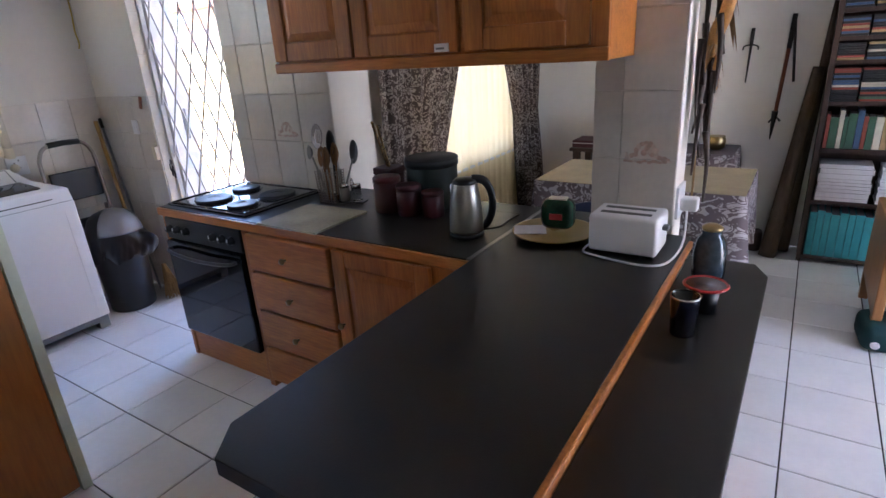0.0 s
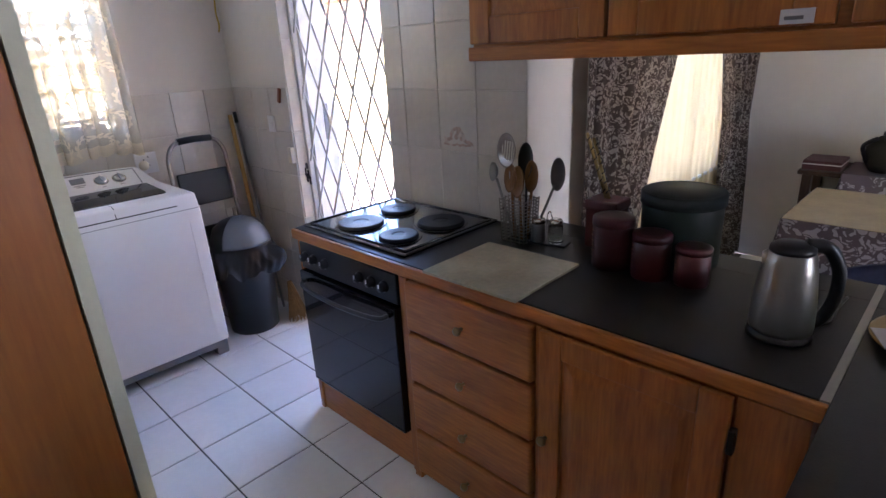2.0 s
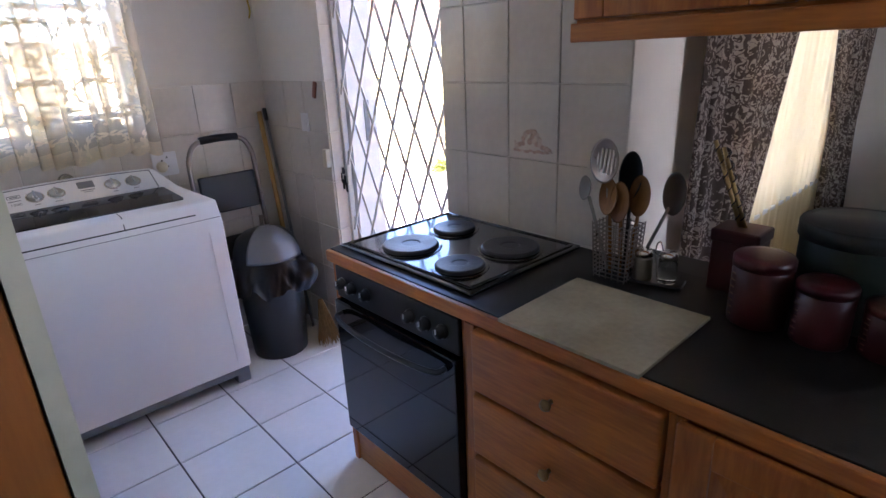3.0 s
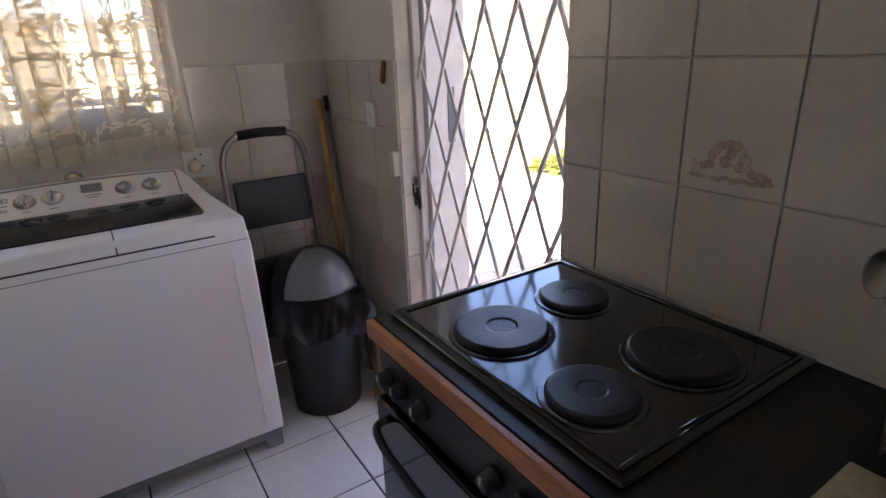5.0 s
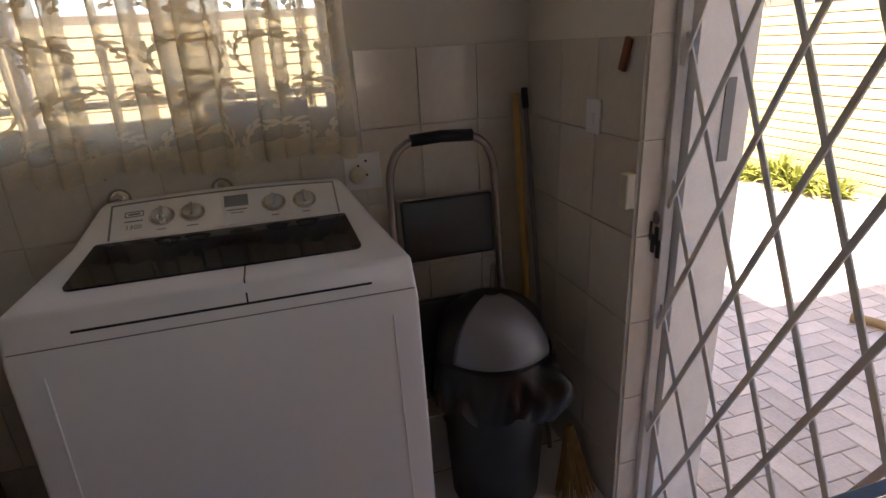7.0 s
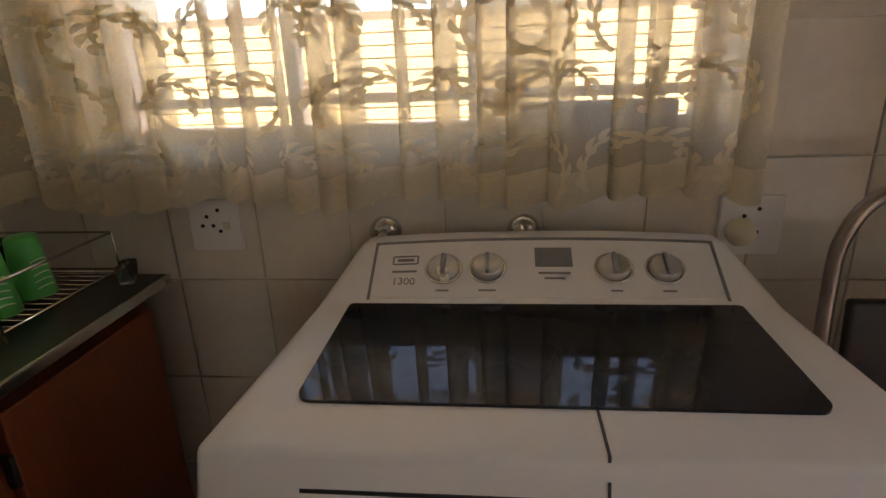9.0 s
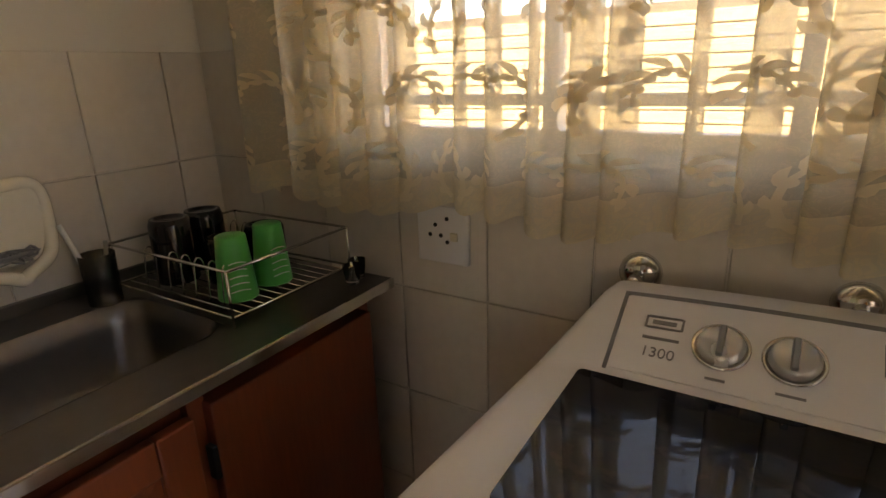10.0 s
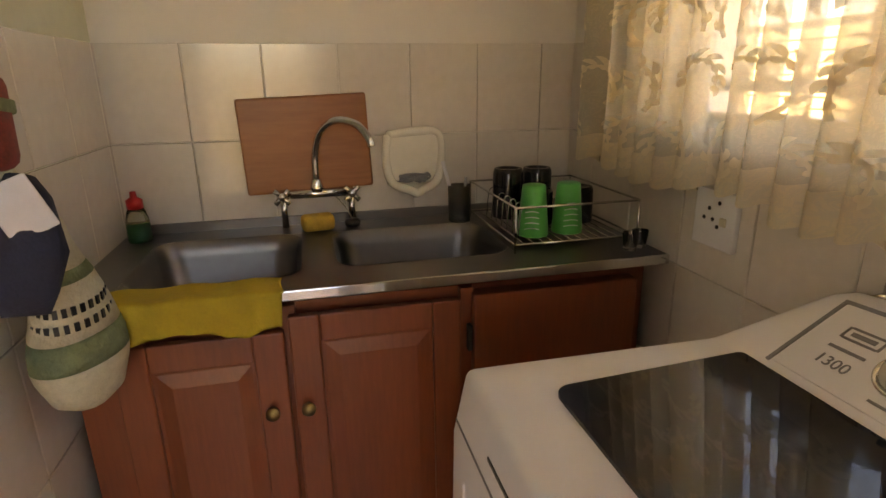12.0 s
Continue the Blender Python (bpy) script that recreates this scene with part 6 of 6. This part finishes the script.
def dish_shell(u, v):
    x = -4.94 - 0.152 * u
    a = abs(2 * u - 1)
    depth = 0.012 + 0.045 * (1 - v) ** 1.5 * (1 - a ** 4)
    return (x, 1.764 + depth, 1.0 + 0.018 * a * a + 0.155 * v * (1 - 0.02 * a) + (0.006 * math.cos(12 * u) if v < 0.05 else 0))


bm = box(-5.09, -4.94, 1.7611, 1.783, 1.012, 1.165, 0.006)
part("back", bm, CERAMIC, soapdish)
bm = tube(arc([(-4.945, 1.775, 1.155), (-5.015, 1.778, 1.162), (-5.085, 1.775, 1.155), (-5.093, 1.778, 1.08), (-5.078, 1.79, 1.025), (-5.03, 1.815, 1.005), (-5.015, 1.82, 0.998), (-5.0, 1.815, 1.005), (-4.952, 1.79, 1.025), (-4.938, 1.778, 1.08), (-4.945, 1.775, 1.155)], 5), 0.0125, 10)
part("rim", bm, CERAMIC, soapdish, "", True)
part("tray", sheet(lambda u, v: (-4.95 - 0.13 * u, 1.772 + 0.046 * v * (1 - abs(2 * u - 1) ** 3), 1.022 - 0.016 * v * (1 - abs(2 * u - 1) ** 2)), 14, 5, 0.006), CERAMIC, soapdish, "", True)
scrub = thing("scouring_pad", (-5.015, 1.8, 1.03), "tangled dark steel scouring pad in dish", "scourer")
bm = bmesh.new()
rng = random.Random(8)
pts = [(-5.015 + rng.uniform(-0.045, 0.045), 1.795 + rng.uniform(-0.01, 0.012), 1.033 + rng.uniform(-0.008, 0.016)) for _ in range(40)]
tube(arc(pts, 3), 0.003, 5, bm)
part("wire", bm, GREY_PLASTIC, scrub, "", True)
sponge = thing("sponge", (-4.765, 1.85, 0.922), "yellow-orange kitchen sponge on sink ledge", "sponge")
part("foam", turned(box(-0.042, 0.042, -0.026, 0.026, 0, 0.042, 0.012, 3), (-4.74, 1.85, 0.9215), 8), surface("yellow_foam", (0.5, 0.3, 0.05), 0.25, 40, 0.9, bump=0.8, bump_scale=120), sponge, "", True)
plug = thing("sink_plug", (-4.83, 1.825, 0.922), "black rubber plug on a chain", "plug")
part("stopper", lathe([(0.02, 0), (0.022, 0.012), (0.018, 0.018), (0, 0.02)], (-4.832, 1.83, 0.9215), 20), BLACK_PLASTIC, plug, "", True)
part("chain", tube(arc([(-4.832, 1.83, 0.94), (-4.81, 1.815, 0.98), (-4.79, 1.805, 1.0)]), 0.002, 5), CHROME, plug)
soap = thing("dish_soap", (-4.31, 1.83, 0.92), "small green dish soap bottle with red cap", "bottle")
SX, SOY = -4.305, 1.835
part("bottle", lathe([(0.026, 0), (0.028, 0.006), (0.027, 0.05), (0.022, 0.075), (0.016, 0.085)], (SX, SOY, 0.9215), 24), glassy("clear_plastic", (0.75, 0.85, 0.75), 0.15), soap, "", True)
part("liquid", lathe([(0.024, 0.003), (0.0255, 0.008), (0.0255, 0.045), (0, 0.046)], (SX, SOY, 0.9215), 24), surface("green_liquid", (0.01, 0.16, 0.07), 0.1, 10, 0.2), soap, "green liquid", True)
part("cap", lathe([(0.019, 0.083), (0.019, 0.105), (0.008, 0.112), (0.007, 0.125), (0, 0.127)], (SX, SOY, 0.9215), 20), surface("red_cap", (0.45, 0.015, 0.015), 0.1, 20, 0.35), soap, "red cap", True)
rag = thing("yellow_cloth", (-4.5, 2.28, 0.83), "yellow cleaning cloth hung over sink edge", "cloth")


def rag_shape(u, v):
    x = -4.352 - 0.31 * u
    wob = 0.004 * math.sin(19 * u) + 0.003 * math.sin(41 * u + 1)
    if v > 0.55:
        s = (v - 0.55) / 0.45
        return (x + 0.004 * math.sin(9 * v), 2.306 - 0.085 * s, 0.9275 + 0.002 * math.sin(17 * u))
    s = v / 0.55
    return (x + 0.008 * (1 - s) * math.sin(7 * u), 2.306 + wob * (1 - s), 0.9265 - (1 - s) * (0.068 + 0.008 * math.sin(11 * u) + 0.01 * u))


part("fabric", sheet(rag_shape, 60, 24, 0.002), surface("yellow_fabric", (0.42, 0.3, 0.03), 0.15, 20, 0.95, bump=0.5, bump_scale=120), rag, "", True)

rack = thing("dish_rack", (-5.3, 2.02, 0.92), "chrome wire dish rack with cups draining", "dish rack")
RX0, RX1, RY0, RY1 = -5.47, -5.165, 1.83, 2.19
bm = tube([(RX0, RY0, 1.025), (RX1, RY0, 1.025), (RX1, RY1, 1.025), (RX0, RY1, 1.025), (RX0, RY0, 1.025)], 0.0028, 8)
part("top_rail", bm, CHROME, rack, "", True)
bm = tube([(RX0, RY0, 0.94), (RX1, RY0, 0.94), (RX1, RY1, 0.94), (RX0, RY1, 0.94), (RX0, RY0, 0.94)], 0.0028, 8)
part("bottom_rail", bm, CHROME, rack, "", True)
for x, y in ((RX0, RY0), (RX1, RY0), (RX1, RY1), (RX0, RY1)):
    part("post", tube([(x, y, 0.9215), (x, y, 1.025)], 0.0028, 8), CHROME, rack, "", True)
for k in range(1, 13):
    x = RX0 + (RX1 - RX0) * k / 13
    part("floor_wire", tube([(x, RY0, 0.94), (x, RY1, 0.94)], 0.0016, 6), CHROME, rack, "", True)
for k in range(7):
    y = RY0 + 0.06 + 0.04 * k
    part("plate_loop", tube(arc([(RX1 - 0.03, y, 0.94), (RX1 - 0.035, y, 1.0), (RX1 - 0.045, y, 1.015), (RX1 - 0.055, y, 1.0), (RX1 - 0.06, y, 0.94)]), 0.0016, 6), CHROME, rack, "", True)
for k in range(4):
    y = RY0 + 0.05 + 0.04 * k
    part("plate_loop", tube(arc([(RX0 + 0.06, y, 0.94), (RX0 + 0.055, y, 1.0), (RX0 + 0.045, y, 1.015), (RX0 + 0.035, y, 1.0), (RX0 + 0.03, y, 0.94)]), 0.0016, 6), CHROME, rack, "", True)
GREEN_CUP = surface("green_plastic", (0.06, 0.42, 0.1), 0.06, 12, 0.35)
for x, y in ((-5.235, 2.12), (-5.325, 2.115)):
    t = thing("green_tumbler", (x, y, 0.942), "bright green plastic tumbler upside down in rack", "tumbler", "green tumblers")
    part("body", lathe([(0.036, 0), (0.037, 0.003), (0.03, 0.085), (0.027, 0.118), (0.024, 0.12), (0, 0.12)], (x, y, 0.9425), 28), GREEN_CUP, t, "", True)
    for k in range(5):
        z = 0.962 + 0.013 * k
        r = 0.0372 - (z - 0.9425) * 0.083
        a0 = 0.6 if x > -5.3 else 0.9
        part("ridge", tube([(x + r * math.cos(a0 + q), y + r * math.sin(a0 + q), z + 0.004 * math.sin(3 * q)) for q in (0, 0.25, 0.5, 0.75, 1.0)], 0.0012, 4), WHITE_PLASTIC, t)
MUG = surface("dark_brown_glaze", (0.012, 0.009, 0.01), 0.2, 12, 0.12)
for x, y, r, h in ((-5.24, 1.93, 0.04, 0.13), (-5.33, 1.91, 0.04, 0.125), (-5.29, 2.02, 0.036, 0.09), (-5.395, 2.02, 0.042, 0.09)):
    t = thing("dark_mug", (x, y, 0.942), "dark glazed mug upside down in dish rack", "mug", "dark mugs")
    part("body", lathe([(r, 0), (r * 1.02, 0.004), (r, h * 0.9), (r * 0.9, h), (r * 0.7, h), (r * 0.68, h - 0.004), (0, h - 0.004)], (x, y, 0.9425), 28), MUG, t, "", True)
    part("handle", tube(arc([(x + r * 0.6, y + r * 0.8, 0.96), (x + r * 0.9, y + r * 1.4, 0.97), (x + r * 0.9, y + r * 1.4, 0.99), (x + r * 0.6, y + r * 0.8, 1.005)]), 0.005, 8), MUG, t, "", True)
cup = thing("cutlery_cup", (-5.125, 1.86, 0.92), "clear cutlery cup with a knife in it", "cutlery cup")
part("body", lathe([(0.03, 0), (0.032, 0.1), (0.029, 0.1), (0.027, 0.005), (0, 0.005)], (-5.125, 1.86, 0.9215), 24), glassy("cup_plastic", (0.6, 0.6, 0.58), 0.2), cup, "", True)
part("knife", tube([(-5.12, 1.86, 0.93), (-5.085, 1.835, 1.085)], 0.005, 6), WHITE_PLASTIC, cup, "white handled knife", True)
part("spoon", tube([(-5.13, 1.865, 0.93), (-5.14, 1.875, 1.045)], 0.004, 6), STEEL, cup, "", True)
glasses = thing("shot_glass", (-5.43, 2.24, 0.92), "small clear shot glass on sink edge", "glass", "shot glasses")
part("body", lathe([(0.014, 0), (0.015, 0.004), (0.019, 0.04), (0.017, 0.04), (0.013, 0.008), (0, 0.008)], (-5.425, 2.235, 0.9222), 20), GLASS, glasses, "", True)
copy_thing(glasses, Matrix.Translation((-5.463, 2.225, 0.92)))

# ---- bags on the niche wall ----
CROCHET = surface("cream_crochet", (0.56, 0.5, 0.36), 0.15, 60, 0.95, bump=1.0, bump_scale=140)
SAGE = surface("sage_yarn", (0.16, 0.2, 0.11), 0.25, 60, 0.95, bump=1.0, bump_scale=140)
hang = thing("crochet_bag", (-4.33, 2.3, 0.74), "cream and green crochet bag hanging on wall", "bag")
HX, HY = -4.335, 2.35
prof = [(0.0, 0.735), (0.05, 0.738), (0.082, 0.76), (0.098, 0.805), (0.1, 0.825), (0.096, 0.85), (0.088, 0.87), (0.078, 0.9), (0.07, 0.925), (0.06, 0.955), (0.05, 0.975), (0.035, 1.01), (0.02, 1.05)]


def band(i, j, mat, name, label="", grow=1.0):
    bm = lathe([(1.06 * r * grow, z + 0.05) for r, z in prof[i:j]], (0, 0, 0), 40)
    bmesh.ops.scale(bm, vec=(0.62, 0.95, 1), verts=bm.verts)
    for v in bm.verts:
        v.co.x += 0.004 * math.sin(30 * v.co.y + 20 * v.co.z)
    bmesh.ops.translate(bm, vec=(HX, HY, 0), verts=bm.verts)
    part(name, bm, mat, hang, label, True)


band(0, 5, CROCHET, "base", "cream knitted base")
band(4, 7, SAGE, "lower_band", "sage green stripe")
band(6, 10, CROCHET, "middle", "open crochet middle")
band(9, 11, SAGE, "upper_band", "sage green stripe")
band(10, 13, CROCHET, "neck")
for row, z in enumerate((0.943, 0.967)):
    r = 0.0848 if row == 0 else 0.077
    for k in range(26):
        a = 2 * math.pi * k / 26
        bm = box(-0.0035, 0.0035, -0.0015, 0.0015, -0.007, 0.007)
        x, y = HX + 0.62 * r * 1.005 * math.cos(a), HY + 0.95 * r * 1.005 * math.sin(a)
        part("eyelet", turned(bm, (x, y, z), math.degrees(math.atan2(0.95 * math.sin(a + 0.01) - 0.95 * math.sin(a), 0.62 * math.cos(a + 0.01) - 0.62 * math.cos(a)))), BLACK_BAG, hang)
part("strap", tube(arc([(HX, HY, 1.09), (HX + 0.03, HY + 0.005, 1.15), (-4.265, HY + 0.01, 1.3)]), 0.009, 8), CROCHET, hang, "", True)
hook = thing("wall_hook", (-4.26, 2.36, 1.28), "metal wall hook on the tiled wall", "hook")
part("hook", tube(arc([(-4.257, 2.36, 1.33), (-4.258, 2.36, 1.29), (-4.28, 2.36, 1.28), (-4.29, 2.36, 1.3)]), 0.004, 8), CHROME, hook, "", True)
DENIM = surface("navy_denim", (0.02, 0.022, 0.045), 0.35, 30, 0.9, bump=0.5, bump_scale=100)
# A folded piece of navy cloth, not an umbrella.
sleeve = thing("folded_umbrella", (-4.32, 2.37, 0.95), "dark navy folded cloth hanging beside the bag", "cloth")
bm = lathe([(0.02, 0), (0.045, 0.03), (0.05, 0.09), (0.035, 0.17), (0.015, 0.2)], (0, 0, 0), 20)
for v in bm.verts:
    v.co += 0.014 * Vector((noise.noise(v.co * 22), noise.noise(v.co * 22 + Vector((3, 0, 0))), 0))
part("cloth", turned(bm, (-4.33, 2.475, 0.99), 0, 24), DENIM, sleeve, "", True)
part("lining", turned(box(-0.03, 0.03, -0.004, 0.004, -0.03, 0.05, 0.003), (-4.35, 2.46, 1.13), 30, 10, 20), PAGES, sleeve, "pale lining edge")
TARTAN = surface("red_green_weave", (0.22, 0.03, 0.02), 0.6, 25, 0.7)
mitt = thing("oven_mitt", (-4.31, 2.36, 1.2), "red and green patterned mitt hanging on hook", "mitt")
bm = box(-0.025, 0.025, -0.04, 0.04, 0, 0.13, 0.02, 3)
part("body", turned(bm, (-4.33, 2.46, 1.19), 8, 6), TARTAN, mitt, "", True)
part("green_band", turned(box(-0.0262, 0.0262, -0.0412, 0.0412, 0.075, 0.095, 0.004), (-4.33, 2.46, 1.19), 8, 6), SAGE, mitt, "dark green stripe")
branch = thing("fallen_branch", (-5.3, 6.1, -0.11), "short dry branch lying on the paving", "branch")
part("stick", tube(arc([(-5.62, 6.05, -0.085), (-5.5, 6.1, -0.08), (-5.38, 6.12, -0.085), (-5.28, 6.2, -0.09)]), 0.028, 8, None, 0.02), HUSK, branch, "", True)

# ---- tiles and pavers ----
MESHES = {}


def tile_mesh(w, h, d, edge):
    """A thin slab, w by h, standing on the xz plane and facing -y, with eased edges."""
    key = (round(w, 3), round(h, 3), d)
    if key not in MESHES:
        bm = bmesh.new()
        back = [bm.verts.new(p) for p in ((-w / 2, 0, -h / 2), (w / 2, 0, -h / 2), (w / 2, 0, h / 2), (-w / 2, 0, h / 2))]
        mid = [bm.verts.new((v.co.x, -d + edge, v.co.z)) for v in back]
        top = [bm.verts.new((v.co.x * (1 - 2 * edge / w), -d, v.co.z * (1 - 2 * edge / h))) for v in back]
        for a, b in ((back, mid), (mid, top)):
            for i in range(4):
                bm.faces.new((a[i], a[(i + 1) % 4], b[(i + 1) % 4], b[i]))
        bm.faces.new(top)
        bmesh.ops.recalc_face_normals(bm, faces=bm.faces)
        me = bpy.data.meshes.new("tile")
        bm.to_mesh(me)
        bm.free()
        MESHES[key] = me
    return MESHES[key]


def lay(parent, origin, across, cols, rows, mat, gap=0.003, d=0.006, skip=None, name="tile", turn=0.0):
    """Tiles on an upright face: cols and rows are the joint lines along the face and in height."""
    rot = Matrix.Rotation(turn, 4, "Z")
    for c0, c1 in zip(cols, cols[1:]):
        for z0, z1 in zip(rows, rows[1:]):
            if skip and skip((c0 + c1) / 2, (z0 + z1) / 2):
                continue
            me = tile_mesh(c1 - c0 - gap, z1 - z0 - gap, d, 0.0015)
            if not me.materials:
                me.materials.append(mat)
            o = new(name, me)
            c = (c0 + c1) / 2
            o.matrix_basis = Matrix.Translation((c if across == "x" else origin, origin if across == "x" else c, (z0 + z1) / 2)) @ rot
            under(o, parent)


def lines(a, b, step, phase):
    """Joint lines from a to b at phase + k * step, with the two ends."""
    k0 = math.ceil((a - phase) / step + 0.12)
    out = [a]
    v = phase + k0 * step
    while v < b - 0.12 * step:
        out.append(v)
        v += step
    return out + [b]


DADO = [0.0] + ROWS_Z
lay(wall_west, XW, "y", lines(YS, YN, 0.2, 2.31), DADO, WALL_TILE, skip=lambda y, z: 2.17 < y < 3.45 and z > 1.2, turn=math.pi / 2)
lay(wall_south, YS, "x", lines(XW, -4.25, 0.19, -5.204), DADO, WALL_TILE, turn=math.pi)
lay(wall_niche, -4.25, "y", lines(YS, 2.72, 0.2, 1.98), DADO, WALL_TILE, turn=-math.pi / 2)
lay(wall_north, YN, "x", lines(XW, -4.862, 0.2, -4.862), DADO, WALL_TILE)
lay(wall_north, -4.862, "y", [YN, 4.2], DADO + [1.64, 1.888, 2.1], WALL_TILE, turn=math.pi / 2)
lay(wall_north, YK, "x", [-4.068, -3.946, -3.739, -3.531, XD], [0.887, 1.143, 1.392, 1.647, 1.904, 2.16, TOP], WALL_TILE)
lay(pier, YN, "x", [-1.935, -1.83, -1.632], [0.905, 1.153, 1.393, 1.66, 1.92, 2.18, TOP], WALL_TILE)

P, FX, FY = 0.3355, -4.533, 3.392
fx = lines(XW, XE, P, FX)
fy = lines(YB, YN, P, FY) + lines(YN, YF, P, FY)[1:]
flat = Matrix.Rotation(-math.pi / 2, 4, "X")
rest = bmesh.new()
for x0, x1 in zip(fx, fx[1:]):
    for y0, y1 in zip(fy, fy[1:]):
        cx, cy = (x0 + x1) / 2, (y0 + y1) / 2
        if cx < XD and cy > YN:
            continue
        near = (-5.5 < cx < -2.1 and 2.3 < cy < 4.1) or (-1.7 < cx < 0.6 and 2.2 < cy < YF) or (-2.9 < cx < -1.3 and 4.2 < cy < YF)
        if near:
            me = tile_mesh(x1 - x0 - 0.006, y1 - y0 - 0.006, 0.0042, 0.0015)
            if not me.materials:
                me.materials.append(FLOOR_TILE)
            o = new("floor_tile", me)
            o.matrix_basis = Matrix.Translation((cx, cy, -0.0041)) @ flat
            under(o, floor)
        else:
            box(x0 + 0.003, x1 - 0.003, y0 + 0.003, y1 - 0.003, -0.0041, 0.0, 0, 2, rest)
tagged(part("floor_tiles", rest, FLOOR_TILE, floor), kind="stuff")

paving = tagged(part("paving", box(-9.5, -3.6, 4.33, 8.4, -0.14, -0.126), SOIL), "herringbone brown brick paving in the yard", "paving", kind="structure")
brick_mesh = tile_mesh(0.196, 0.096, 0.014, 0.003)
brick_mesh.materials.append(PAVER)
count, rest = 0, bmesh.new()
for i in range(-60, 60):
    for j in range(-60, 60):
        for turn, dx, dy in ((0, 0.1, 0.05), (1, 0.15, 0.2)):
            x, y = -5.2 + (i * 0.1 + j * 0.2 + dx), 5.4 + (j * 0.2 - i * 0.1 + dy)
            if not (-9.4 < x < -3.7 and 4.4 < y < 8.35):
                continue
            if -6.2 < x < -4.2 and y < 6.6 and count < 300:
                o = new("paver", brick_mesh)
                o.matrix_basis = Matrix.Translation((x, y, -0.126)) @ Matrix.Rotation(turn * math.pi / 2, 4, "Z") @ flat
                under(o, paving)
                count += 1
            else:
                a, b = (0.098, 0.048) if not turn else (0.048, 0.098)
                box(x - a, x + a, y - b, y + b, -0.126, -0.112, 0, 2, rest)
tagged(part("pavers", rest, PAVER, paving), kind="stuff")
